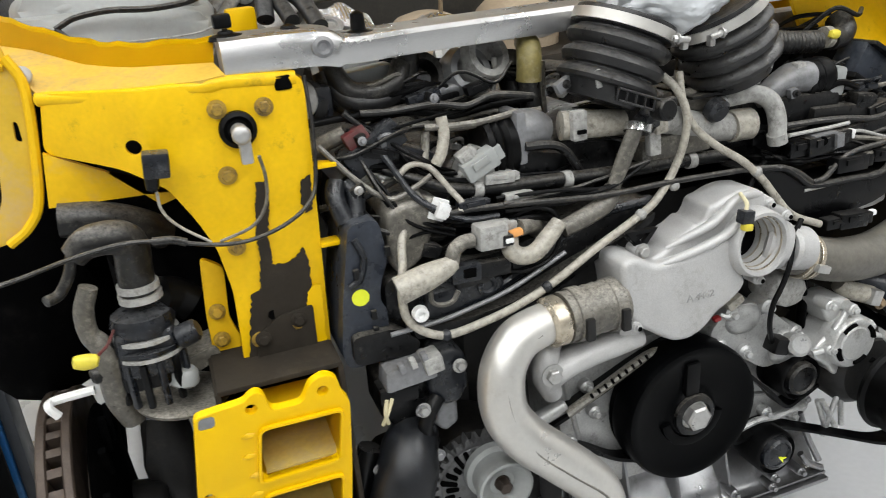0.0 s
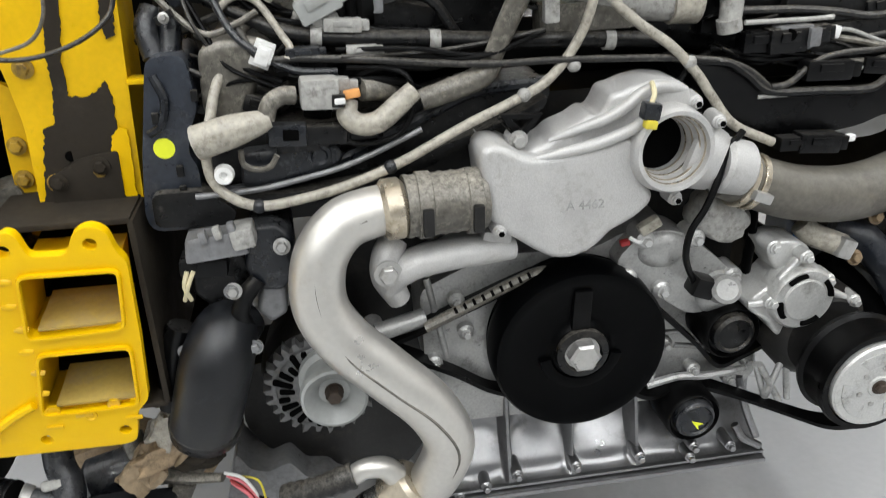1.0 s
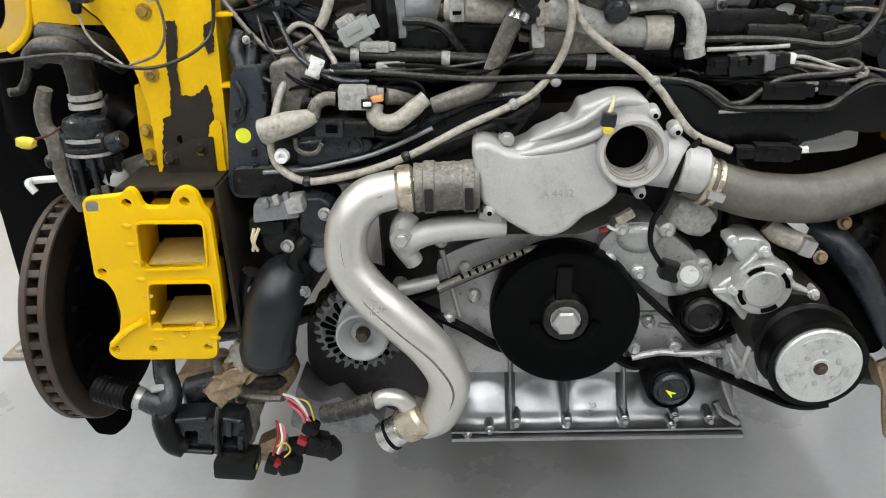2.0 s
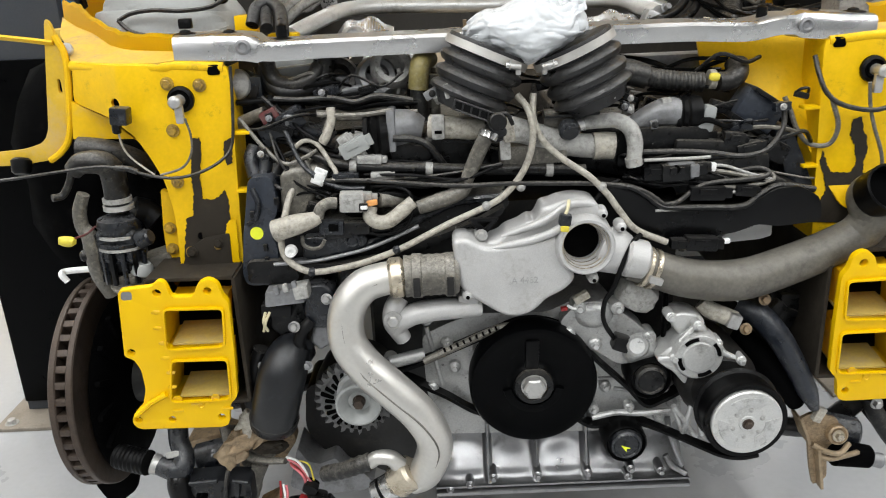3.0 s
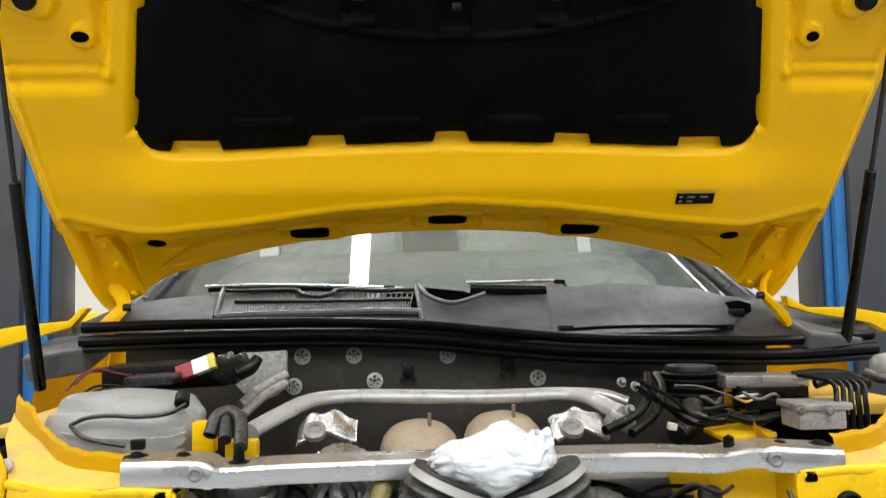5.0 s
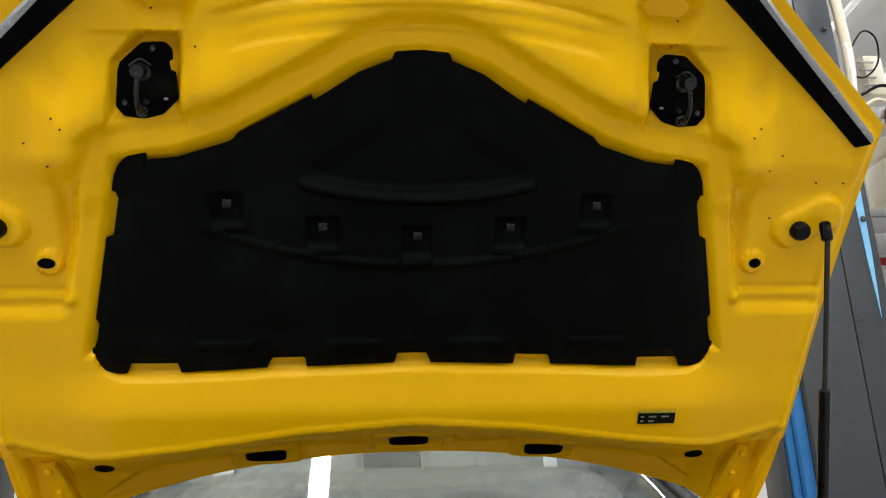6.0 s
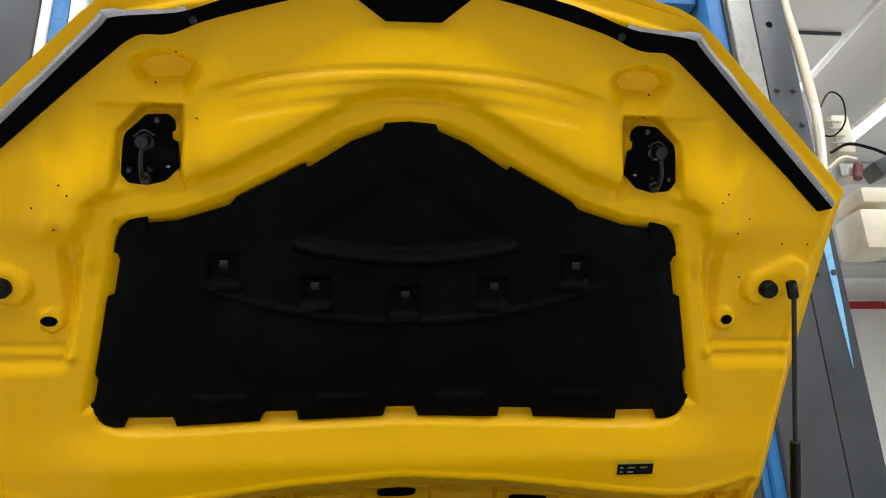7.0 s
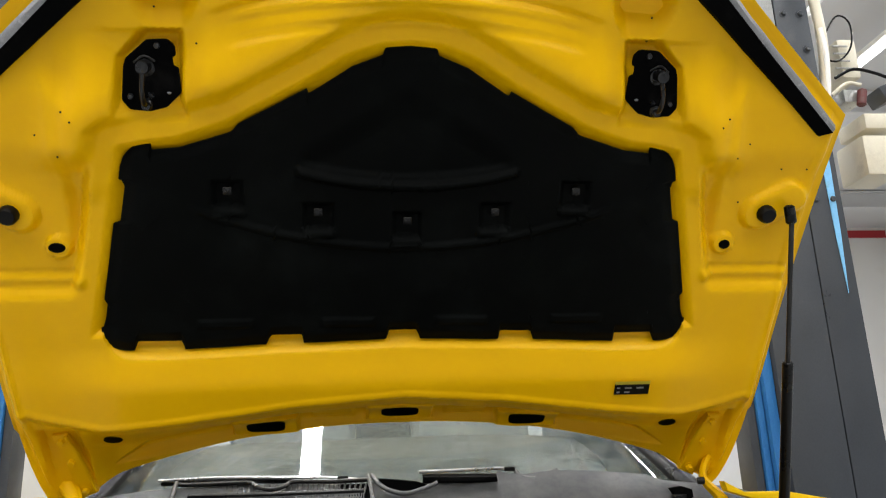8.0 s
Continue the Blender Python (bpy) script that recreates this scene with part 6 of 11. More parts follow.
part("housing", lathe(fresh(), (AX, AY + 0.10, AZ), (0, -1, 0), [(0, 0.03), (0, 0.062), (0.05, 0.066), (0.075, 0.062), (0.082, 0.045), (0.082, 0)], 40), M_IRON, alt)
part("face", lathe(fresh(), (AX, AY + 0.03, AZ), (0, -1, 0), [(0, 0.053), (0.012, 0.053), (0.018, 0.051), (0.022, 0.046), (0.024, 0.03), (0.024, 0)], 44), M_FAN, alt, "dull grey slotted end frame")
for k in range(26):
    a = 2 * math.pi * k / 26
    r = 0.040 + 0.003 * math.sin(k * 2.3)
    part("slot", box(fresh(), (AX + r * math.cos(a), AY + 0.007, AZ + r * math.sin(a)), (0.017 + 0.005 * math.sin(k * 1.7), 0.007, 0.0058), (0, -math.degrees(a) + 8, 0), 0.0015, 1), M_HOLE_SHADE, alt)
claws = []
for k in range(27):
    for da, r in ((0.0, 0.0535), (0.30, 0.0540), (0.42, 0.0625 + 0.002 * math.sin(k * 2.9)), (0.72, 0.0605), (0.95, 0.0530)):
        a = 2 * math.pi * (k + da) / 27
        claws.append((AX + r * math.cos(a), AZ + r * math.sin(a)))
part("claw_ring", plate(fresh(), claws, AY + 0.010, AY + 0.026, [ring(AX, AZ, 0.049, 40)], bevel=0.0015), M_FAN, alt, "dull grey ring of claw teeth")
PXC = (-0.26, 0.02, 0.703)
p = part("pulley", lathe(fresh(), (PXC[0], 0.06, PXC[2]), (0, -1, 0), [(0, 0.01), (0, 0.036), (0.010, 0.036), (0.014, 0.031), (0.030, 0.031), (0.038, 0.035), (0.046, 0.034), (0.047, 0.031), (0.045, 0.029), (0.036, 0.018), (0.032, 0.016), (0.032, 0)], 36), M_TANK, alt, "silver dished pulley")
part("nut", hexbolt(fresh(), (PXC[0], 0.028, PXC[2]), (0, -1, 0), 0.009, 0.012, 1.1), M_RUST, p, "rusty nut")
for x, z in [(-0.213, 0.744)]:
    part("mount_lug", rod(fresh(), (x, 0.09, z), (x, 0.045, z), 0.011, bevel=0.003), M_CAST_DIRTY, alt)
# dark backing plate added to fill the black gap behind the alternator
part("rear_case", plate(fresh(), rounded([(-0.367, 0.656), (-0.168, 0.661), (-0.125, 0.552), (-0.176, 0.473), (-0.235, 0.472), (-0.283, 0.5), (-0.349, 0.525), (-0.376, 0.569)], 0.02), 0.17, 0.26, bevel=0.01), M_IRON, alt, "dark backing plate behind the alternator")
part("strut", rod(fresh(), (-0.212, 0.05, 0.753), (-0.16, 0.06, 0.76), 0.010), M_CAST_DIRTY, alt)

# ---- air-conditioning compressor and the bracket above it ----
comp = thing("compressor", "air-conditioning compressor with a worn silver clutch plate", "compressor", (0.318, 0, 0.65))
CX, CY, CZ = (0.283, -0.075, 0.7)
part("body", lathe(fresh(), (CX - 0.01, CY + 0.20, CZ + 0.012), (0, -1, 0), [(0, 0.03), (0, 0.055), (0.10, 0.058), (0.12, 0.045), (0.12, 0)], 32), M_IRON, comp)
part("pulley", lathe(fresh(), (CX, CY + 0.055, CZ), (0, -1, 0), [(0, 0.02), (0, 0.058), (0.006, 0.060), (0.010, 0.056), (0.034, 0.056), (0.040, 0.058), (0.046, 0.057), (0.046, 0.051), (0.040, 0.050), (0.040, 0)], 48), M_RUBBER, comp, "black grooved pulley")
plate_b = lathe(fresh(), (CX, CY + 0.014, CZ), (0, -1, 0), [(0, 0.0487), (0.008, 0.0487), (0.010, 0.0467), (0.010, 0.012), (0.012, 0.011), (0.012, 0.006), (0.006, 0.005), (0.006, 0)], 48)
cl = part("clutch_plate", plate_b, M_CAST_CLEAN, comp, "worn silver clutch plate")
for k in range(3):
    a = radians(90 + 120 * k)
    arc = [(CX + r * math.cos(a + radians(d)), CZ + r * math.sin(a + radians(d))) for r, ds in ((0.040, range(-40, 41, 8)), (0.025, range(34, -35, -17))) for d in ds]
    part("pad", plate(fresh(), arc, CY + 0.0028, CY + 0.006, bevel=0.0008), M_CAST, cl, "dull grey kidney-shaped insert")
for k in range(6):
    a = radians(60 * k + 20)
    part("rivet", ball(fresh(), (CX + 0.021 * math.cos(a), CY + 0.003, CZ + 0.021 * math.sin(a)), (0.0035, 0.002, 0.0035), 1), M_BOLT, cl)
part("bolt", hexbolt(fresh(), (CX, CY + 0.003, CZ), (0, -1, 0), 0.0055, 0.005), M_RUST, cl)

wp = thing("belt_bracket", "cast aluminium belt bracket with a slotted round cover", "engine part", (0.244, 0.03, 0.751))
WX, WY, WZ = (0.235, -0, 0.766)
part("bracket_body", casting(fresh(), rounded([(0.177, 0.758), (0.192, 0.773), (0.208, 0.783), (0.221, 0.803), (0.233, 0.816), (0.247, 0.809), (0.253, 0.792), (0.269, 0.781), (0.284, 0.76), (0.301, 0.762), (0.313, 0.748), (0.306, 0.732), (0.283, 0.727), (0.268, 0.712), (0.247, 0.703), (0.222, 0.713), (0.204, 0.736), (0.188, 0.746)], 0.007), 0.014, 0.06, 0.006), M_CAST_CLEAN, wp)
part("bracket_body", casting(fresh(), rounded([(0.194, 0.822), (0.211, 0.829), (0.231, 0.826), (0.247, 0.815), (0.248, 0.79), (0.223, 0.778), (0.212, 0.791), (0.202, 0.804)], 0.006), 0.020, 0.06, 0.006), M_CAST_CLEAN, wp)
for q0, q1 in (((0.21, 0.012, 0.787), (0.231, 0.014, 0.811)), ((0.26, 0.012, 0.773), (0.299, 0.014, 0.751)), ((0.204, 0.012, 0.762), (0.18, 0.016, 0.759))):
    part("rib", rod(fresh(), q0, q1, 0.0055, 0.0045, 10), M_CAST_CLEAN, wp)
part("round_cover", lathe(fresh(), (WX, WY + 0.029, WZ), (0, -1, 0), [(0, 0.037), (0.024, 0.036), (0.028, 0.033), (0.028, 0.024), (0.030, 0.022), (0.030, 0.0)], 40), M_CAST_CLEAN, wp)
for an in (25, 115, 200, 290):
    pts = [(WX + 0.0285 * math.cos(radians(an + d)), WY + 0.0015, WZ + 0.0285 * math.sin(radians(an + d))) for d in (-20, -10, 0, 10, 20)]
    # black bars lie on the cover as the shade of its slots
    part("slot", tube(fresh(), pts, 0.0056, 6, 3, flat=0.5), M_HOLE_SHADE, wp, "black bar for the shade of a slot")
for x, z in [(0.193, 0.829), (0.232, 0.814), (0.262, 0.784), (0.201, 0.764), (0.298, 0.755)]:
    part("bolt", hexbolt(rod(fresh(), (x, 0.03, z), (x, 0.004, z), 0.0075, bevel=0.002), (x, 0.004, z), (0, -1, 0), 0.0045, 0.004, 1.3), M_CAST_CLEAN, wp)
for pa, pb in (((0.209, 0.02, 0.677), (0.249, 0.03, 0.614)), ((0.236, 0.02, 0.681), (0.226, 0.03, 0.609)), ((0.211, 0.03, 0.671), (0.234, 0.03, 0.609)), ((0.24, 0.02, 0.681), (0.258, 0.03, 0.618))):
    part("strut", rod(fresh(), pa, pb, 0.0038), M_CAST, wp)

eye = thing("lifting_eye", "small black triangular bracket with a bright bolt", "bracket", (-0.067, 0.03, 0.965))
part("eye_plate", plate(fresh(), [(-0.087, 0.98), (-0.046, 0.978), (-0.062, 0.958), (-0.071, 0.956)], 0.03, 0.036, [[(-0.076, 0.975), (-0.056, 0.974), (-0.066, 0.964)]], bevel=0.001), M_BLACK, eye)
part("bolt", hexbolt(fresh(), (-0.071, 0.024, 0.957), (0, -1, 0), 0.0065, 0.006, 1.4), M_BOLT, eye)
small = thing("loose_plug", "small pale green plug with a red tip", "connector", (0.07, 0.04, 0.849))
part("shell", box(fresh(), (0.072, 0.04, 0.851), (0.024, 0.012, 0.012), (0, -30, 0), 0.003), M_CONDUIT, small)
part("tip", box(fresh(), (0.047, 0.04, 0.834), (0.010, 0.008, 0.006), (0, -10, 0), 0.002), M_RED, small, "dull red tip")
part("wire", tube(fresh(), [(0.051, 0.038, 0.84), (0.06, 0.036, 0.835), (0.066, 0.036, 0.837)], 0.0022, 6), M_WHITE, small, "white wire end")


# ---- top of the engine ----
def block(name, c, size, rot, mat, label, category, bevel=0.004, parent=None):
    b = box(fresh(), c, size, rot, bevel)
    return part(name, b, mat, parent, label) if parent else solid(name, b, mat, label, category)


def connector(c, size, rot, mat, parent=None, label="black plug connector with a locking tab", wire=None):
    """A plug: shell, locking tab, sleeve and, where it shows, its wire."""
    root = thing("plug_connector", label, "connector", c)
    m = pose(*c, *rot)
    sx, sy, sz = size

    def put(b):
        bmesh.ops.transform(b, matrix=m, verts=b.verts)
        return b
    part("shell", put(box(fresh(), (0, 0, 0), size, bevel=min(size) * 0.16)), mat, root)
    part("locking_tab", put(box(fresh(), (0, -sy * 0.5, sz * 0.16), (sx * 0.5, sy * 0.22, sz * 0.38), bevel=0.001)), mat, root)
    part("sleeve", put(box(fresh(), (sx * 0.58, 0, 0), (sx * 0.24, sy * 0.72, sz * 0.72), bevel=0.0015)), mat, root)
    if wire:
        part("wire", tube(fresh(), wire, 0.004, 8), M_RUBBER_DUSTY, root)
    return root


# slate end cover with its lime dot
cov = thing("engine_end_cover", "slate grey plastic end cover with a round lime sticker", "engine cover", (-0.386, 0.06, 0.975))
b = plate(fresh(), rounded([(-0.392, 1.043), (-0.36, 1.044), (-0.357, 1.024), (-0.355, 0.995), (-0.364, 0.978), (-0.369, 0.954), (-0.362, 0.943), (-0.363, 0.914), (-0.343, 0.892), (-0.343, 0.881), (-0.412, 0.882), (-0.417, 0.899), (-0.409, 0.957), (-0.401, 0.996)], 0.010), 0.062, 0.15, bevel=0.006)
part("cover_shell", b, M_SLATE_LIGHT, cov)
part("cover_shell", plate(fresh(), rounded([(-0.406, 0.923), (-0.359, 0.923), (-0.331, 0.9), (-0.34, 0.887), (-0.407, 0.89)], 0.008), 0.05, 0.08, bevel=0.005), M_BLACK_DUSTY, cov)
x, y, z = (-0.389, 0.058, 0.962)
part("round_sticker", lathe(fresh(), (x, 0.0625, z), (0, -1, 0), [(0, 0.0095), (0.0012, 0.0095), (0.0012, 0)], 24), M_LIME, cov, "lime yellow dot")
part("ridge", tube(fresh(), [(-0.388, 0.06, 1.028), (-0.381, 0.058, 1.007), (-0.387, 0.058, 0.985), (-0.399, 0.06, 0.976)], 0.004, 8), M_SLATE, cov)
for x, z in [(-0.378, 0.941), (-0.378, 0.922), (-0.372, 0.908), (-0.355, 1.009), (-0.391, 0.991)]:
    part("clip_slot", box(fresh(), (x, 0.058, z), (0.006, 0.006, 0.010), bevel=0.001), M_BLACK_DUSTY, cov)
hose("cover_hose", [(-0.388, 0.09, 1.037), (-0.393, 0.1, 1.062), (-0.388, 0.11, 1.076)], 0.011, M_SLATE, "dusty slate hose rising from the end cover")
hose("cover_hose", [(-0.375, 0.09, 1.039), (-0.372, 0.1, 1.062), (-0.377, 0.11, 1.073)], 0.010, M_SLATE, "dusty slate hose rising from the end cover")

# olive camshaft cover behind the conduit
b = casting(fresh(), rounded([(-0.349, 1.045), (-0.333, 1.052), (-0.302, 1.054), (-0.288, 1.048), (-0.281, 1.037), (-0.3, 1.016), (-0.31, 0.991), (-0.327, 0.978), (-0.344, 0.975), (-0.352, 0.993)], 0.008), 0.066, 0.16, 0.008)
solid("camshaft_cap", b, M_HOSE, "dusty olive cap on the cylinder head", "engine part")
# cylinder head covers: two dark banks
for s0 in (-1, 1):
    bank = thing("cylinder_head_cover", "dusty black cylinder head cover", "engine cover", (s0 * 0.22, 0.30, 1.02))
    b = box(fresh(), (s0 * 0.20, 0.36, 1.035), (0.30, 0.52, 0.075), (0, s0 * 12, 0), 0.018, 3)
    part("cover_body", b, M_BLACK_DUSTY, bank)
    for k in range(4):
        part("coil", box(fresh(), (s0 * (0.20 + 0.01 * (k % 2)), 0.18 + 0.11 * k, 1.085), (0.035, 0.06, 0.03), (0, s0 * 12, 0), 0.005), M_BLACK_DUSTY, bank)
# front boards under the clutter
brd = thing("wiring_tray", "black moulded wiring tray along the cylinder head", "cable tray", (-0.272, 0.05, 0.942))
part("tray", plate(fresh(), rounded([(-0.36, 0.969), (-0.335, 0.973), (-0.234, 0.974), (-0.157, 0.986), (-0.112, 0.998), (-0.029, 1.001), (-0.028, 0.981), (-0.075, 0.963), (-0.152, 0.936), (-0.216, 0.914), (-0.279, 0.905), (-0.342, 0.907), (-0.361, 0.92)], 0.010), 0.07, 0.13, bevel=0.006), M_BLACK_DUSTY, brd)
part("tray_edge", tube(fresh(), [(-0.343, 0.062, 0.915), (-0.291, 0.06, 0.922), (-0.259, 0.058, 0.93), (-0.227, 0.058, 0.942), (-0.181, 0.06, 0.961), (-0.135, 0.065, 0.982), (-0.097, 0.07, 0.994), (-0.03, 0.07, 0.998)], 0.006, 8), M_SLATE, brd)
b = plate(fresh(), rounded([(-0.339, 0.916), (-0.274, 0.914), (-0.213, 0.921), (-0.151, 0.944), (-0.072, 0.97), (-0.035, 0.99), (-0.039, 0.977), (-0.091, 0.958), (-0.152, 0.928), (-0.206, 0.91), (-0.275, 0.9), (-0.337, 0.903)], 0.006), 0.05, 0.09, bevel=0.005)
part("tray_skirt", b, M_BLACK_DUSTY, brd)
part("tray_lid", casting(fresh(), rounded([(-0.322, 0.955), (-0.271, 0.958), (-0.235, 0.958), (-0.229, 0.947), (-0.235, 0.938), (-0.257, 0.93), (-0.282, 0.926), (-0.31, 0.922), (-0.325, 0.926)], 0.005), 0.048, 0.08, 0.004), M_SLATE, brd, "dusty slate lid")
part("lid_boss", lathe(fresh(), (-0.252, 0.05, 0.949), (0, -1, 0), [(0, 0.012), (0.005, 0.011), (0.006, 0.008), (0.003, 0.006), (0.003, 0)], 22), M_SLATE, brd)
part("fuse_case", box(fresh(), (-0.278, 0.042, 0.973), (0.034, 0.016, 0.020), (0, 3, 0), 0.003), M_SLATE, brd)
part("fuse_window", box(fresh(), (-0.275, 0.034, 0.974), (0.014, 0.004, 0.010), (0, 3, 0), 0.001), M_HOLE_SHADE, brd)
part("fuse_case", box(fresh(), (-0.245, 0.045, 0.97), (0.040, 0.014, 0.018), (0, 3, 0), 0.003), M_BLACK_DUSTY, brd)
part("lid_edge", tube(fresh(), [(-0.366, 0.044, 0.92), (-0.335, 0.044, 0.921), (-0.304, 0.044, 0.923), (-0.265, 0.044, 0.93), (-0.234, 0.044, 0.937), (-0.203, 0.044, 0.948), (-0.157, 0.044, 0.968)], 0.0028, 8, 6), M_SHEET, brd, "pale grey edge strip along the tray")
part("hook", tube(fresh(), [(-0.32, 0.036, 0.963), (-0.319, 0.036, 0.95), (-0.308, 0.036, 0.944), (-0.296, 0.036, 0.946), (-0.289, 0.036, 0.956)], 0.0028, 8), M_HOSE, brd)
brd2 = thing("wiring_tray", "black moulded wiring tray with a ribbed upper edge", "cable tray", (0.241, 0.06, 0.96))
b = plate(fresh(), rounded([(0.095, 1.012), (0.134, 1.008), (0.16, 0.993), (0.19, 0.978), (0.244, 0.976), (0.301, 0.975), (0.32, 0.987), (0.34, 0.999), (0.374, 1.002), (0.404, 0.984), (0.409, 0.949), (0.347, 0.944), (0.318, 0.949), (0.291, 0.938), (0.241, 0.931), (0.19, 0.933), (0.156, 0.943), (0.133, 0.967), (0.106, 0.995)], 0.010), 0.045, 0.11, bevel=0.008)
part("tray", b, M_BLACK, brd2)
part("tray_edge", tube(fresh(), [(0.098, 0.05, 1.012), (0.136, 0.045, 1.011), (0.159, 0.045, 0.998), (0.186, 0.045, 0.98), (0.242, 0.045, 0.977), (0.295, 0.045, 0.976), (0.32, 0.05, 0.99), (0.349, 0.055, 1.001), (0.401, 0.06, 0.992)], 0.0045, 8), M_BLACK_DUSTY, brd2)
solid("engine_label_plate", plate(fresh(), rounded([(0.299, 0.925), (0.336, 0.932), (0.358, 0.943), (0.36, 0.915), (0.342, 0.91), (0.271, 0.906)], 0.004), 0.09, 0.10, bevel=0.001), M_WHITE, "white printed plate on the cylinder head", "label")
for k in range(7):
    x, y, z = (0.305, 0.088, 0.929)
    solid("print_bar", box(fresh(), (x + 0.004 * k, 0.0885, z + 0.001 * k), (0.0018 if k % 2 else 0.001, 0.001, 0.010)), M_BLACK_DUSTY, "black printed bar on the white plate", "print", "printed bars")

# beige conduit loops
CON1 = [(-0.278, 0.13, 1.128), (-0.282, 0.12, 1.104), (-0.294, 0.1, 1.078), (-0.317, 0.085, 1.048), (-0.336, 0.065, 1.015), (-0.343, 0.05, 0.992), (-0.35, 0.04, 0.964), (-0.348, 0.035, 0.938), (-0.332, 0.03, 0.921), (-0.306, 0.028, 0.912), (-0.264, 0.028, 0.917), (-0.226, 0.028, 0.926), (-0.18, 0.03, 0.942), (-0.12, 0.035, 0.97), (-0.072, 0.04, 0.989), (-0.039, 0.045, 1.005), (-0.013, 0.05, 1.033), (0.001, 0.05, 1.065), (0.004, 0.05, 1.097), (-0.002, 0.06, 1.123), (-0.015, 0.07, 1.14)]
con = thing("conduit", "beige corrugated cable conduit looped over the engine", "conduit", CON1[8])
part("conduit_tube", tube(fresh(), CON1, 0.0047, 12, 8), M_CONDUIT, con)
CON2 = [(0.007, 0.07, 1.141), (0.006, 0.06, 1.109), (0.019, 0.055, 1.078), (0.047, 0.05, 1.052), (0.079, 0.045, 1.03), (0.104, 0.04, 1.005), (0.122, 0.035, 0.98), (0.144, 0.03, 0.954), (0.188, 0.03, 0.933)]
part("conduit_tube", tube(fresh(), CON2, 0.0047, 12, 8), M_CONDUIT, con)
for q in ((-0.31, 0.028, 0.912), (-0.189, 0.029, 0.939), (-0.062, 0.04, 0.994), (0.098, 0.042, 1.014), (-0.013, 0.048, 1.017)):
    part("tape", ball(fresh(), q, (0.0068, 0.0068, 0.0068), 2), M_SLATE if q[0] < -0.1 else M_GREY_PL, con)
connector((0.235, 0.03, 0.93), (0.045, 0.02, 0.02), (0, 4, 0), M_BLACK)
connector((0.21, 0.03, 0.931), (0.035, 0.016, 0.014), (0, 2, 0), M_BLACK)
solid("plug_tip", box(fresh(), (0.267, 0.03, 0.931), (0.018, 0.008, 0.007), (0, -4, 0), 0.002), M_WHITE, "small white plastic plug tip", "connector")

# grey sleeve and sensor plug with orange lock
sl = thing("cable_sleeve", "beige rubber sleeve over the cable branch", "sleeve", (-0.333, 0.03, 0.979))
part("sleeve_body", tube(fresh(), [(-0.356, 0.03, 0.974), (-0.325, 0.028, 0.983), (-0.303, 0.03, 0.988), (-0.292, 0.032, 0.991)], [0.0155, 0.0145, 0.011, 0.008], 16), M_CONDUIT, sl)
part("neck", tube(fresh(), [(-0.295, 0.032, 0.99), (-0.29, 0.034, 1.003), (-0.279, 0.036, 1.009), (-0.268, 0.038, 1.008)], 0.008, 10), M_HOSE, sl)
plug = thing("sensor_plug", "square grey sensor plug with an orange lock", "connector", (-0.247, 0.04, 1.009))
part("shell", box(fresh(), (-0.247, 0.04, 1.009), (0.034, 0.024, 0.027), (0, 3, 4), 0.004), M_GREY_PL, plug)
part("cap", box(fresh(), (-0.231, 0.036, 1.003), (0.012, 0.018, 0.012), (0, 3, 0), 0.002), M_BLACK_DUSTY, plug)
part("lock", box(fresh(), (-0.219, 0.036, 1.007), (0.015, 0.010, 0.007), (0, -8, 0), 0.002), M_ORANGE, plug, "orange locking piece")
part("lock_wire", box(fresh(), (-0.23, 0.03, 1.003), (0.010, 0.008, 0.006), (0, 0, 0), 0.002), M_WHITE, plug)
hose("vent_hose", [(-0.21, 0.05, 1.006), (-0.19, 0.06, 1.003), (-0.178, 0.07, 0.991)], [0.010, 0.011, 0.010], M_HOSE, "short grey-brown rubber vent hose", seg=12)
hose("vent_hose", [(-0.222, 0.045, 0.999), (-0.224, 0.04, 0.987), (-0.214, 0.036, 0.979), (-0.197, 0.036, 0.98), (-0.178, 0.04, 0.993), (-0.163, 0.045, 1.004)], [0.009, 0.010, 0.010, 0.010, 0.010, 0.009], M_CONDUIT, "curved beige vent hose", seg=14)
hose("breather_hose", [(-0.156, 0.05, 0.993), (-0.126, 0.05, 1.002), (-0.098, 0.055, 1.011), (-0.085, 0.06, 1.026)], [0.010, 0.011, 0.011, 0.010], M_HOSE, "grey rubber breather hose", seg=14)
brh = thing("breather_pipe", "grey flattened breather pipe with a black end cap", "hose", (-0.07, 0.06, 1.069))
part("pipe", tube(fresh(), [(-0.088, 0.055, 1.027), (-0.075, 0.055, 1.056), (-0.063, 0.055, 1.081), (-0.055, 0.06, 1.092)], [0.010, 0.0115, 0.0115, 0.011], 14, 6, flat=0.7), M_HOSE, brh)
part("cap", lathe(fresh(), (-0.046, 0.062, 1.1), (0.1, -0.7, -0.6), [(0, 0.014), (0.014, 0.015), (0.018, 0.012), (0.018, 0)], 20), M_SLATE, brh, "dark round cap")
part("foil_tape", tube(fresh(), [(-0.059, 0.052, 1.086), (-0.055, 0.055, 1.094)], 0.0155, 14, 3, flat=0.75), M_FOIL, brh)

# throttle body and charge pipes
thr = thing("throttle_body", "black ringed throttle body on a grey elbow", "engine part", (-0.206, 0.1, 1.093))
b = fresh()
lathe(b, (-0.227, 0.1, 1.086), Vector((1, 0, 0.05)), [(0, 0.02), (0, 0.034), (0.006, 0.036), (0.009, 0.032), (0.014, 0.036), (0.019, 0.032), (0.024, 0.036), (0.034, 0.034), (0.034, 0.0)], 32)
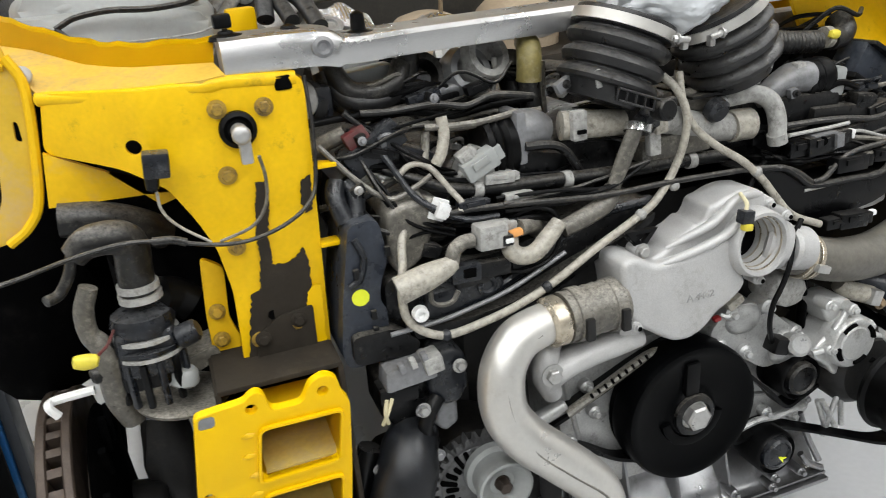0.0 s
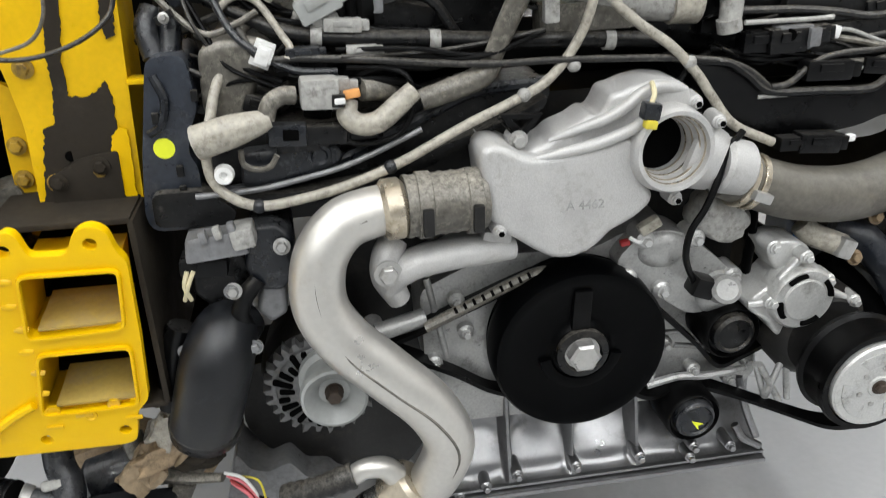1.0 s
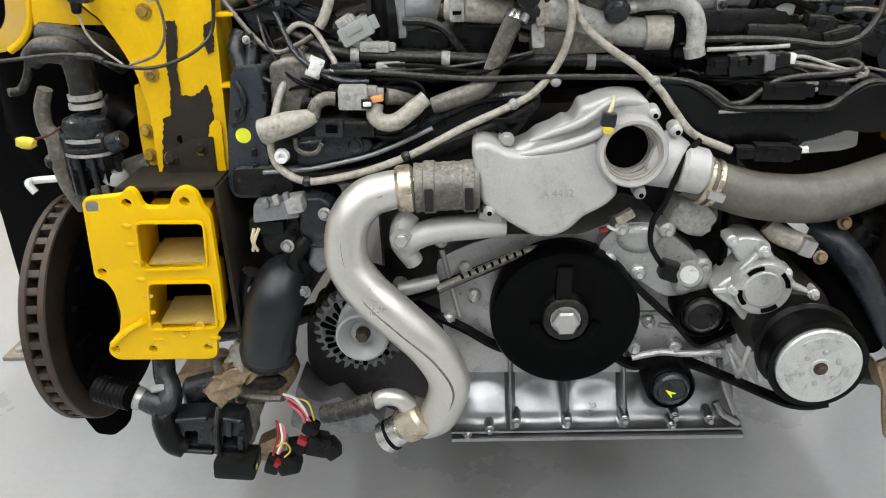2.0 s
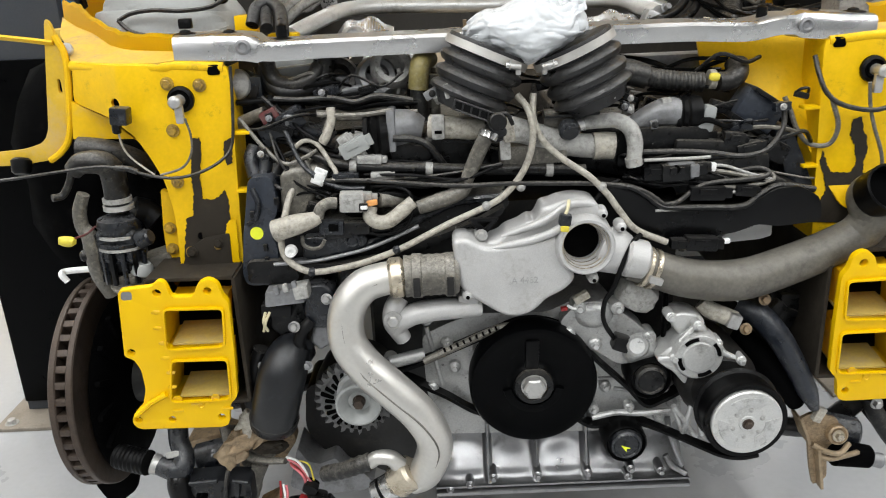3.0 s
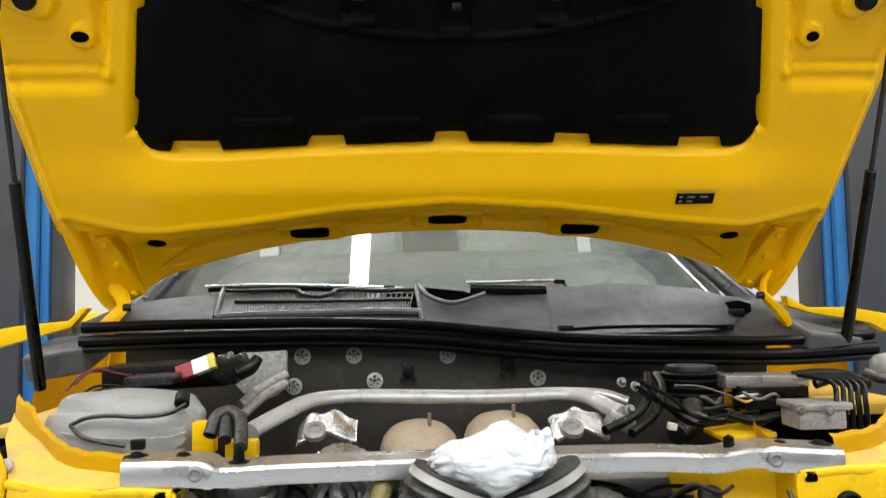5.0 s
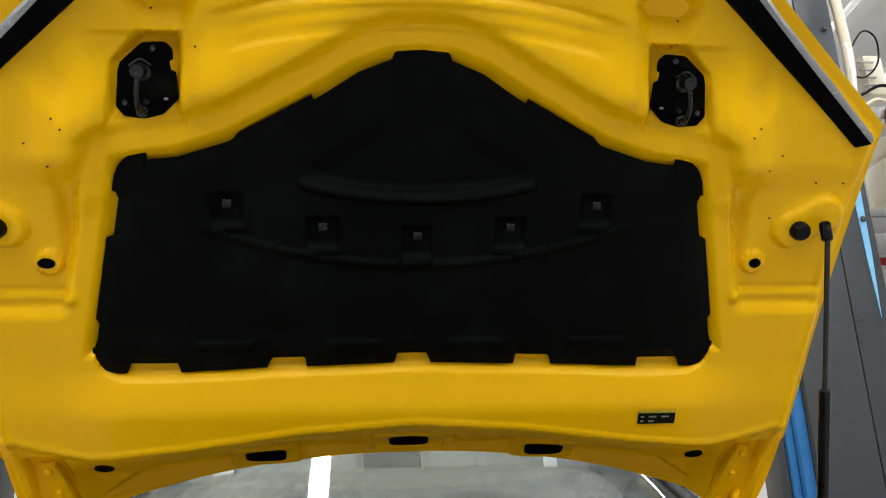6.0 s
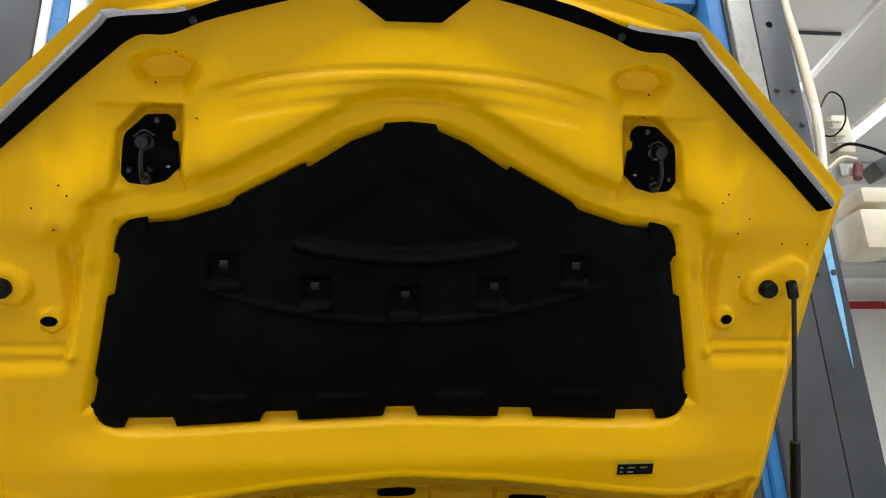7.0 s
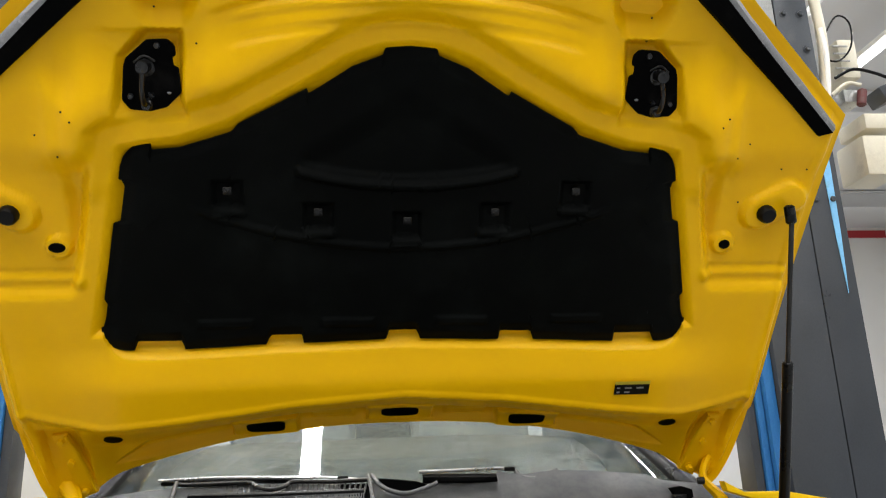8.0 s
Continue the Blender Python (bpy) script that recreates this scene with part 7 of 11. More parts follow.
part("ring_seal", b, M_RUBBER, thr)
part("flange", box(fresh(), (-0.189, 0.095, 1.097), (0.012, 0.05, 0.058), (0, 0, 0), 0.004), M_SHEET, thr)
part("elbow", tube(fresh(), [(-0.189, 0.1, 1.096), (-0.164, 0.1, 1.098), (-0.146, 0.1, 1.094)], [0.028, 0.024, 0.016], 18, 6), M_SHEET, thr)
part("shadow_box", box(fresh(), (-0.178, 0.11, 1.059), (0.085, 0.05, 0.04), (0, 12, 0), 0.008), M_BLACK_DUSTY, thr)
part("edge_rib", tube(fresh(), [(-0.187, 0.07, 1.088), (-0.156, 0.07, 1.085), (-0.137, 0.07, 1.074), (-0.118, 0.075, 1.047)], 0.005, 8), M_BLACK_DUSTY, thr)
cp = thing("charge_pipe", "beige plastic charge pipe with spring clips", "pipe", (-0.101, 0.08, 1.097))
part("pipe", tube(fresh(), [(-0.136, 0.085, 1.1), (-0.109, 0.08, 1.098), (-0.08, 0.08, 1.095), (-0.061, 0.08, 1.093)], [0.0165, 0.0155, 0.0155, 0.0145], 18, 6), M_CONDUIT, cp)
part("clip", box(fresh(), (-0.124, 0.066, 1.102), (0.018, 0.012, 0.034), (0, 0, 0), 0.004), M_GREY_PL, cp)
part("slot", box(fresh(), (-0.124, 0.058, 1.096), (0.010, 0.004, 0.004)), M_HOLE_SHADE, cp)
cp2 = thing("charge_pipe", "grey plastic charge pipe running to a beige sleeve", "pipe", (0.045, 0.09, 1.077))
part("pipe", tube(fresh(), [(-0.03, 0.07, 1.095), (-0.008, 0.075, 1.089), (0.015, 0.08, 1.081), (0.044, 0.085, 1.07), (0.075, 0.09, 1.063), (0.095, 0.09, 1.061)], [0.019, 0.017, 0.017, 0.0175, 0.0175, 0.017], 18, 6), M_GREY_PL, cp2)
part("sleeve", tube(fresh(), [(0.093, 0.088, 1.061), (0.111, 0.088, 1.061), (0.122, 0.088, 1.06)], 0.0195, 18, 4), M_CONDUIT, cp2, "beige sleeve")
part("clip", box(fresh(), (-0.029, 0.055, 1.096), (0.017, 0.012, 0.034), (0, -8, 0), 0.004), M_CONDUIT, cp2)
cp3 = thing("charge_pipe", "dusty grey elbow pipe turning down", "pipe", (0.129, 0.08, 1.086))
part("pipe", tube(fresh(), [(0.073, 0.09, 1.094), (0.101, 0.085, 1.097), (0.125, 0.08, 1.097), (0.142, 0.075, 1.086), (0.148, 0.07, 1.066), (0.146, 0.065, 1.041)], [0.010, 0.0105, 0.0105, 0.0112, 0.0112, 0.0105], 16, 6), M_GREY_PL, cp3)
part("tape", tube(fresh(), [(0.145, 0.066, 1.048), (0.148, 0.066, 1.036)], 0.0120, 14, 3), M_GREY_PL, cp3)
part("silver_tape", tube(fresh(), [(0.069, 0.088, 1.094), (0.081, 0.086, 1.096)], 0.0118, 14, 3), M_FOIL, cp3)
part("stub", tube(fresh(), [(0.023, 0.09, 1.102), (0.044, 0.09, 1.101), (0.063, 0.09, 1.094)], [0.014, 0.014, 0.012], 16, 5), M_HOSE, cp3)
part("cap", lathe(fresh(), (0.055, 0.072, 1.094), (0.1, -0.8, -0.4), [(0, 0.014), (0.012, 0.015), (0.016, 0.011), (0.016, 0)], 20), M_SLATE, cp3)
thr2 = thing("throttle_body", "grey throttle elbow with black rings", "engine part", (0.191, 0.1, 1.098))
part("elbow", tube(fresh(), [(0.141, 0.1, 1.082), (0.166, 0.1, 1.094), (0.192, 0.1, 1.103), (0.212, 0.1, 1.102)], [0.012, 0.019, 0.024, 0.026], 18, 6, flat=0.8), M_SHEET, thr2)
b = fresh()
lathe(b, (0.208, 0.1, 1.1), Vector((1, 0, 0)), [(0, 0.016), (0, 0.023), (0.006, 0.025), (0.010, 0.022), (0.015, 0.025), (0.020, 0.022), (0.026, 0.025), (0.036, 0.023), (0.036, 0)], 30)
part("ring_seal", b, M_RUBBER, thr2)
part("tower", box(fresh(), (0.194, 0.09, 1.114), (0.014, 0.014, 0.02), (0, 0, 0), 0.003), M_GREY_PL, thr2)
part("body_box", box(fresh(), (0.2, 0.1, 1.069), (0.11, 0.04, 0.032), (0, 0, 0), 0.006), M_BLACK_DUSTY, thr2)
solid("beige_bracket", box(fresh(), (0.252, 0.09, 1.094), (0.024, 0.02, 0.036), (0, 14, 0), 0.005, taper=(0.7, 1)), M_TANK, "small beige plastic bracket", "bracket")
solid("pipe_support", box(fresh(), (0.007, 0.085, 1.056), (0.095, 0.03, 0.028), (0, -1, 0), 0.005), M_HOSE, "olive painted pipe support plate", "bracket")
solid("support_block", box(fresh(), (-0.033, 0.06, 1.068), (0.015, 0.012, 0.028), (0, -2, 0), 0.003), M_GREY_PL, "pale grey metal support foot", "bracket")
# long black rails and cables across the front
rail = hose("fuel_rail", [(-0.339, 0.1, 1.083), (-0.307, 0.085, 1.07), (-0.273, 0.075, 1.056), (-0.221, 0.07, 1.049), (-0.147, 0.07, 1.044), (-0.074, 0.07, 1.039), (0.007, 0.075, 1.035), (0.081, 0.08, 1.029)], [0.005, 0.006, 0.007, 0.008, 0.008, 0.008, 0.008, 0.008], M_BLACK_DUSTY, "long black fuel rail across the engine", "pipe", 14)
for q in ((-0.139, 0.07, 1.043), (-0.245, 0.072, 1.052), (0.03, 0.077, 1.033)):
    part("clip", lathe(fresh(), Vector(q) - Vector((0.005, 0, 0)), (1, 0, -0.06), [(0, 0.0075), (0, 0.0098), (0.010, 0.0098), (0.010, 0.0075)], 20), M_GREY_PL, rail, "pale grey pipe clip")
hose("cable", [(-0.315, 0.08, 1.064), (-0.295, 0.06, 1.038), (-0.257, 0.055, 1.036), (-0.206, 0.05, 1.033), (-0.147, 0.048, 1.027), (-0.089, 0.046, 1.023), (-0.032, 0.046, 1.023), (0.026, 0.046, 1.021), (0.083, 0.046, 1.018), (0.133, 0.045, 1.012), (0.162, 0.045, 1.001), (0.186, 0.045, 0.983)], 0.0042, M_RUBBER_DUSTY, "long grey cable lying across the engine", "cable", 10)
hose("cable", [(0.186, 0.044, 0.984), (0.205, 0.044, 0.987), (0.232, 0.046, 1.006), (0.261, 0.048, 1.012), (0.296, 0.05, 1.013), (0.326, 0.055, 1.015), (0.334, 0.06, 1.02), (0.318, 0.065, 1.025), (0.28, 0.065, 1.021), (0.242, 0.06, 1.026)], 0.0042, M_RUBBER_DUSTY, "looped grey cable on the far bank", "cable", 10)
hose("cable", [(0.15, 0.07, 1.054), (0.213, 0.065, 1.053), (0.255, 0.065, 1.049), (0.298, 0.065, 1.043), (0.334, 0.07, 1.051), (0.356, 0.08, 1.077), (0.359, 0.09, 1.107)], 0.0048, M_RUBBER_DUSTY, "thin dusty cable over the covers", "cable", 8)
hose("cable", [(-0.403, 0.1, 1.12), (-0.37, 0.085, 1.08), (-0.341, 0.075, 1.058), (-0.314, 0.075, 1.065), (-0.294, 0.075, 1.075)], 0.0035, M_HOSE, "thin stiff grey wire", "cable", 8)
hose("cable", [(-0.347, 0.1, 1.117), (-0.333, 0.085, 1.09), (-0.317, 0.07, 1.059), (-0.295, 0.06, 1.041), (-0.266, 0.055, 1.026), (-0.229, 0.055, 1.023)], 0.0042, M_SLATE, "thin slate grey looped cable", "cable", 8)
hose("cable", [(-0.33, 0.085, 1.075), (-0.313, 0.085, 1.087), (-0.294, 0.08, 1.083), (-0.276, 0.07, 1.057), (-0.268, 0.06, 1.044), (-0.272, 0.055, 1.036)], 0.0042, M_CONDUIT, "short grey looped cable", "cable", 10)
hose("cable", [(-0.409, 0.12, 1.139), (-0.356, 0.12, 1.14), (-0.295, 0.12, 1.135), (-0.25, 0.115, 1.125), (-0.205, 0.115, 1.129), (-0.152, 0.12, 1.128)], 0.005, M_RUBBER, "black cable behind the brace", "cable", 10)
hose("cable", [(-0.266, 0.11, 1.112), (-0.227, 0.105, 1.113), (-0.197, 0.1, 1.118), (-0.152, 0.1, 1.118)], 0.005, M_HOSE, "short dusty beige cable piece", "cable", 10)
hose("cable", [(-0.232, 0.045, 0.963), (-0.21, 0.04, 0.959), (-0.179, 0.04, 0.966), (-0.165, 0.04, 0.989), (-0.166, 0.045, 1.014), (-0.184, 0.05, 1.024), (-0.221, 0.055, 1.026)], 0.003, M_RUBBER, "thin black looped wire", "cable", 8)
hose("cable", [(0.149, 0.02, 0.95), (0.13, 0.01, 0.935), (0.118, 0, 0.908), (0.109, 0, 0.881), (0.097, 0, 0.858), (0.098, 0.005, 0.827), (0.118, 0.02, 0.79)], 0.0042, M_RUBBER, "black cable hanging before the housing", "cable", 8)
hose("cable", [(0.083, 0.04, 0.987), (0.105, 0.05, 1.012), (0.125, 0.06, 1.017)], 0.004, M_RUBBER, "short black cable at the housing", "cable", 8)
for q, s, rot, mat in (((0.203, 0.06, 1.026), (0.040, 0.020, 0.024), (0, -2, 0), M_BLACK_DUSTY), ((0.231, 0.06, 1.03), (0.030, 0.018, 0.018), (0, -4, 0), M_BLACK_DUSTY), ((0.245, 0.05, 0.997), (0.050, 0.02, 0.020), (0, 2, 0), M_BLACK), ((0.287, 0.08, 1.064), (0.030, 0.02, 0.022), (0, 8, 0), M_BLACK_DUSTY),
                       ((0.308, 0.075, 1.051), (0.035, 0.018, 0.018), (0, -12, 0), M_BLACK_DUSTY), ((0.3, 0.055, 0.997), (0.03, 0.018, 0.016), (0, 6, 0), M_BLACK), ((0.176, 0.065, 1.025), (0.035, 0.02, 0.020), (0, 0, 0), M_BLACK), ((-0.27, 0.05, 0.966), (0.040, 0.02, 0.022), (0, 0, 0), M_BLACK_DUSTY),
                       ((-0.21, 0.05, 0.968), (0.025, 0.016, 0.014), (0, 0, 0), M_BLACK), ((-0.206, 0.06, 1.039), (0.028, 0.014, 0.010), (0, 0, 0), M_GREY_PL), ((-0.258, 0.06, 1.04), (0.030, 0.014, 0.010), (0, 0, 0), M_SLATE)):
    connector(q, s, rot, mat)
solid("plug_tip", box(fresh(), (-0.235, 0.045, 0.972), (0.012, 0.01, 0.010), (0, 30, 0), 0.002), M_WHITE, "small white plastic plug tip", "connector")
solid("plug_tip", box(fresh(), (0.254, 0.06, 1.031), (0.010, 0.01, 0.012), (0, 10, 0), 0.002), M_WHITE, "small white plastic plug tip", "connector")
solid("cable_tag", box(fresh(), (-0.293, 0.065, 1.04), (0.018, 0.004, 0.024), (0, 25, 0), 0.001), M_WHITE, "small white paper tag on the cable", "tag")
cyl = thing("vacuum_actuator", "grey metal vacuum actuator", "engine part", (-0.24, 0.09, 1.07))
part("can", rod(fresh(), (-0.258, 0.09, 1.078), (-0.225, 0.085, 1.059), 0.020, 0.020, 18, 0.004), M_GREY_PL, cyl)
part("can", rod(fresh(), (-0.246, 0.1, 1.083), (-0.213, 0.095, 1.068), 0.014, 0.014, 16, 0.003), M_GREY_PL, cyl)
part("tip", box(fresh(), (-0.217, 0.075, 1.059), (0.04, 0.014, 0.012), (0, 3, 0), 0.003), M_WHITE, cyl)
red = thing("red_plug", "dusty dark red cable plug", "connector", (-0.36, 0.11, 1.118))
part("shell", box(fresh(), (-0.36, 0.11, 1.118), (0.026, 0.02, 0.024), (0, -25, 0), 0.003), M_RED_DULL, red)
hose("wrapped_cable", [(-0.413, 0.13, 1.107), (-0.391, 0.125, 1.116), (-0.369, 0.12, 1.124)], 0.011, M_HOSE, "brown cloth wrapped cable end", "cable", 12)

# rear of the bank: pipes rising behind the brace
for pts, r, mat, lab in (([(-0.149, 0.19, 1.171), (-0.152, 0.18, 1.15), (-0.154, 0.16, 1.13), (-0.147, 0.15, 1.107)], 0.015, M_RUBBER, "black upright hose with an olive collar"),
                         ([(-0.13, 0.19, 1.163), (-0.132, 0.17, 1.135), (-0.135, 0.15, 1.108)], 0.011, M_RUBBER_DUSTY, "dusty upright hose behind the engine"),
                         ([(-0.376, 0.16, 1.185), (-0.369, 0.155, 1.161), (-0.348, 0.15, 1.143), (-0.313, 0.15, 1.146), (-0.29, 0.15, 1.163), (-0.28, 0.155, 1.192)], 0.0125, M_RUBBER_DUSTY, "black hose loop below the brace"),
                         ([(-0.41, 0.28, 1.235), (-0.404, 0.3, 1.26), (-0.385, 0.31, 1.266), (-0.366, 0.29, 1.254), (-0.356, 0.24, 1.223)], 0.0105, M_RIB, "black hose bend standing behind the brace"),
                         ([(-0.383, 0.26, 1.231), (-0.391, 0.3, 1.254), (-0.406, 0.32, 1.264)], 0.0095, M_RIB, "black hose standing behind the brace")):
    hose("hose", pts, r, mat, lab, "hose", 14)
hose("collar_ring", [(-0.148, 0.185, 1.172), (-0.149, 0.18, 1.156)], 0.0175, M_HOSE, "olive plastic collar round the hose", "collar", 16, 3)
b = fresh()
for k in range(3):
    a = [(-0.192, 0.18, 1.167), (-0.215, 0.18, 1.153), (-0.271, 0.18, 1.155)][k]
    lathe(b, a, (0.2, -0.9, 0.4), [(0, 0.03), (0.02, 0.032), (0.03, 0.026), (0.03, 0.018), (0.01, 0.016), (0.01, 0)], 24)
    solid("round_cover", b, [M_GREY_PL, M_SHEET, M_RUBBER_DUSTY][k], ["dusty grey round pump cover", "dusty black round cover", "dusty black round cover"][k], "engine part")
    b = fresh()
for q, s, rot, mat in (((-0.272, 0.17, 1.137), (0.09, 0.05, 0.02), (0, -4, 0), M_BLACK_DUSTY), ((-0.262, 0.2, 1.152), (0.08, 0.06, 0.025), (0, 3, 0), M_SHEET), ((-0.226, 0.18, 1.134), (0.05, 0.05, 0.018), (0, 8, 0), M_BLACK_DUSTY), ((-0.344, 0.12, 1.106), (0.07, 0.05, 0.03), (0, -30, 0), M_SLATE), ((-0.31, 0.13, 1.084), (0.06, 0.05, 0.035), (0, 20, 0), M_SLATE),
                       ((0.211, 0.22, 1.156), (0.20, 0.04, 0.03), (0, 0, 0), M_SHEET), ((-0.391, 0.15, 1.156), (0.035, 0.03, 0.035), (0, 0, 0), M_SLATE)):
    block("engine_cover_piece", q, s, rot, mat, "dusty black plastic cover piece", "engine cover", 0.006)

# pale housings and pipes seen between the brace and the bank
pw = thing("pump_housing", "round grey cast pump housing behind the brace", "pump", (-0.192, 0.19, 1.159))
part("drum", lathe(fresh(), (-0.194, 0.22, 1.155), (0.05, -0.75, 0.65), [(0, 0.040), (0.030, 0.042), (0.036, 0.036), (0.036, 0.024), (0.030, 0.020), (0.030, 0)], 32), M_CAST_DIRTY, pw)
for k in range(5):
    a = radians(72 * k + 20)
    part("spoke", rod(fresh(), Vector((-0.192, 0.19, 1.158)), Vector((-0.192, 0.19, 1.158)) + Vector((0.034 * math.cos(a), 0.012 * math.sin(a), 0.030 * math.sin(a))), 0.004, seg=8), M_CAST, pw)
fo = thing("exhaust_foil", "embossed foil sleeve behind the brace", "heat shield", (-0.21, 0.24, 1.183))
b = fresh()
n = 30
gv = [[b.verts.new(Vector((-0.21, 0.24, 1.182)) + Vector((0.045 * (i / n * 2 - 1), 0.03 * (j / n * 2 - 1), 0.020 * (1 - (i / n * 2 - 1) ** 2) + 0.018 * (j / n) + 0.0018 * math.sin(i * 1.6) * math.sin(j * 1.6)))) for j in range(n + 1)] for i in range(n + 1)]
for i in range(n):
    for j in range(n):
        b.faces.new((gv[i][j], gv[i + 1][j], gv[i + 1][j + 1], gv[i][j + 1]))
part("foil", b, M_FOIL, fo)
vc = thing("vent_valve", "pale grey valve cap beside the front panel", "valve", (-0.4, 0.12, 1.163))
part("cap", lathe(fresh(), (-0.407, 0.15, 1.16), (-0.3, -0.9, 0.2), [(0, 0.022), (0.014, 0.022), (0.022, 0.014), (0.030, 0.009), (0.036, 0.008), (0.036, 0)], 24), M_GREY_PL, vc)
part("collar", lathe(fresh(), (-0.401, 0.15, 1.155), (-0.3, -0.9, 0.2), [(0, 0.026), (0.008, 0.026), (0.010, 0.020)], 24), M_BLACK_DUSTY, vc)
for pts, r, m in (([(-0.369, 0.16, 1.2), (-0.364, 0.15, 1.177), (-0.351, 0.145, 1.161), (-0.326, 0.14, 1.158), (-0.304, 0.14, 1.164), (-0.291, 0.15, 1.181)], 0.012, M_RUBBER_DUSTY), ([(-0.359, 0.13, 1.135), (-0.328, 0.13, 1.135), (-0.297, 0.13, 1.138), (-0.267, 0.13, 1.133), (-0.221, 0.13, 1.137), (-0.176, 0.13, 1.133), (-0.146, 0.13, 1.126)], 0.0048, M_RUBBER_DUSTY), ([(-0.297, 0.12, 1.119), (-0.259, 0.12, 1.116), (-0.228, 0.12, 1.122), (-0.191, 0.12, 1.12)], 0.0052, M_HOSE), ([(-0.319, 0.15, 1.146), (-0.299, 0.15, 1.148), (-0.269, 0.15, 1.143), (-0.23, 0.15, 1.148), (-0.199, 0.15, 1.142)], 0.006, M_SHEET)):
    hose("bay_pipe", pts, r, m, "dusty pipe running behind the brace", "pipe", 12)
wp2 = thing("tank_neck", "pale grey reservoir body behind the brace", "reservoir", (-0.332, 0.22, 1.178))
part("body", blob(fresh(), (-0.334, 0.22, 1.176), (0.085, 0.06, 0.05), (0, -6, 0), 0.06, sub=4, square=0.5, seed=4), M_TANK, wp2)
part("band", tube(fresh(), [(-0.366, 0.185, 1.174), (-0.347, 0.185, 1.167), (-0.323, 0.185, 1.164), (-0.299, 0.185, 1.169)], 0.0035, 8), M_BLACK_DUSTY, wp2)

# ---- the two air ducts wrapped with film ----
def duct(sgn, label):
    mouth = Vector((-0.05, 0.085, 1.206)) if sgn < 0 else Vector((0.06, 0.085, 1.205))
    axis = Vector((0.40 * sgn, -0.05, -0.90)).normalized()
    d = thing("air_duct", label, "air duct", mouth + axis * 0.05)
    prof = [(0.004, 0.030), (0, 0.055), (0.004, 0.056)]
    for k in range(3):
        o = 0.017 + 0.021 * k
        prof += [(o, 0.0545), (o + 0.002, 0.0485), (o + 0.004, 0.0485), (o + 0.006, 0.0535 - 0.001 * k), (o + 0.009, 0.0575 - 0.001 * k), (o + 0.013, 0.0590 - 0.001 * k), (o + 0.017, 0.0575 - 0.001 * k)]
    prof += [(0.078, 0.048), (0.094, 0.038), (0.094, 0)]
    b = lathe(fresh(), mouth, axis, prof, 48)
    part("bellows", b, M_RIB, d, "ribbed dusty black rubber bellows")
    part("band_clamp", lathe(fresh(), mouth + axis * 0.005, axis, [(0, 0.0565), (0, 0.0585), (0.011, 0.0585), (0.011, 0.0565)], 48), M_STEEL, d, "bright steel band clamp")
    sc = Vector((-0.013, 0.025, 1.182)) if sgn < 0 else Vector((0.013, 0.025, 1.181))
    b = fresh()
    rod(b, sc, sc + Vector((sgn * 0.016, 0.0, 0.003)), 0.0034, bevel=0.001)
    hexbolt(b, sc + Vector((sgn * 0.014, 0.0, 0.003)), (sgn, 0, 0.1), 0.0038, 0.004)
    box(b, sc + Vector((sgn * 0.004, 0.004, -0.004)), (0.007, 0.008, 0.012), bevel=0.002)
    part("clamp_screw", b, M_BOLT, d)
    tip = Vector((-0.11, 0.045, 1.153)) if sgn < 0 else Vector((0.111, 0.045, 1.143))
    part("white_marker", box(fresh(), tip, (0.008, 0.004, 0.020), (0, sgn * 10, 0), 0.002), M_GREY_PL if sgn < 0 else M_WHITE, d)
    return d


duct(-1, "ribbed black rubber air duct with a steel clamp")
duct(1, "ribbed black rubber air duct with a steel clamp")
# crumpled film over the mouths
b = fresh()
bmesh.ops.create_icosphere(b, subdivisions=6, radius=1)
for v in b.verts:
    p = v.co.copy()
    r = 1 + 0.10 * noise.noise(p * 1.8) + 0.12 * abs(noise.noise(p * 3.4 + Vector((3, 1, 0)))) + 0.035 * abs(noise.noise(p * 8.5)) + 0.012 * abs(noise.noise(p * 17))
    q = p * r
    q.x *= 0.079
    q.y *= 0.050
    q.z *= 0.042 * max(0.14, 1 - (0.45 if p.z > 0 else 0.60) * abs(p.x))
    v.co = q
for cx, cz, hh in ((0.072, 0.020, 0.022), (-0.06, 0.016, 0.008), (0.020, 0.036, 0.016)):
    for v in b.verts:
        d = math.hypot(v.co.x - cx, v.co.z - cz)
        if d < 0.03 and v.co.z > 0:
            v.co.z += hh * (1 - d / 0.03)
bmesh.ops.transform(b, matrix=pose(*(0.0, 0.080, 1.224)), verts=b.verts)
film_ = thing("plastic_film", "crumpled white plastic film stuffed over the duct mouths", "plastic film", (0.0, 0.080, 1.20))
part("sheet", b, M_WRAP, film_)
fold = fresh()
bmesh.ops.create_grid(fold, x_segments=16, y_segments=10, size=1)
for v in fold.verts:
    x, y = v.co.x, v.co.y
    v.co = Vector((0.050 + 0.024 * x, 0.060 + 0.010 * noise.noise(Vector((x * 2, y * 2, 4))) + 0.012 * y, 1.250 + 0.016 * y * (1 - 0.5 * abs(x)) + 0.008 * noise.noise(Vector((x * 3, y * 3, 1))) + 0.008 * x))
bmesh.ops.solidify(fold, geom=fold.faces[:], thickness=0.0012)
part("fold", fold, M_WRAP, film_, "thin translucent fold of the film")
# slotted tray below the duct
gr = thing("slotted_bracket", "black slotted plastic bracket under the air duct", "bracket", (-0.075, 0.02, 1.132))
a0, a1 = Vector((-0.1, 0.022, 1.145)), Vector((-0.045, 0.022, 1.123))
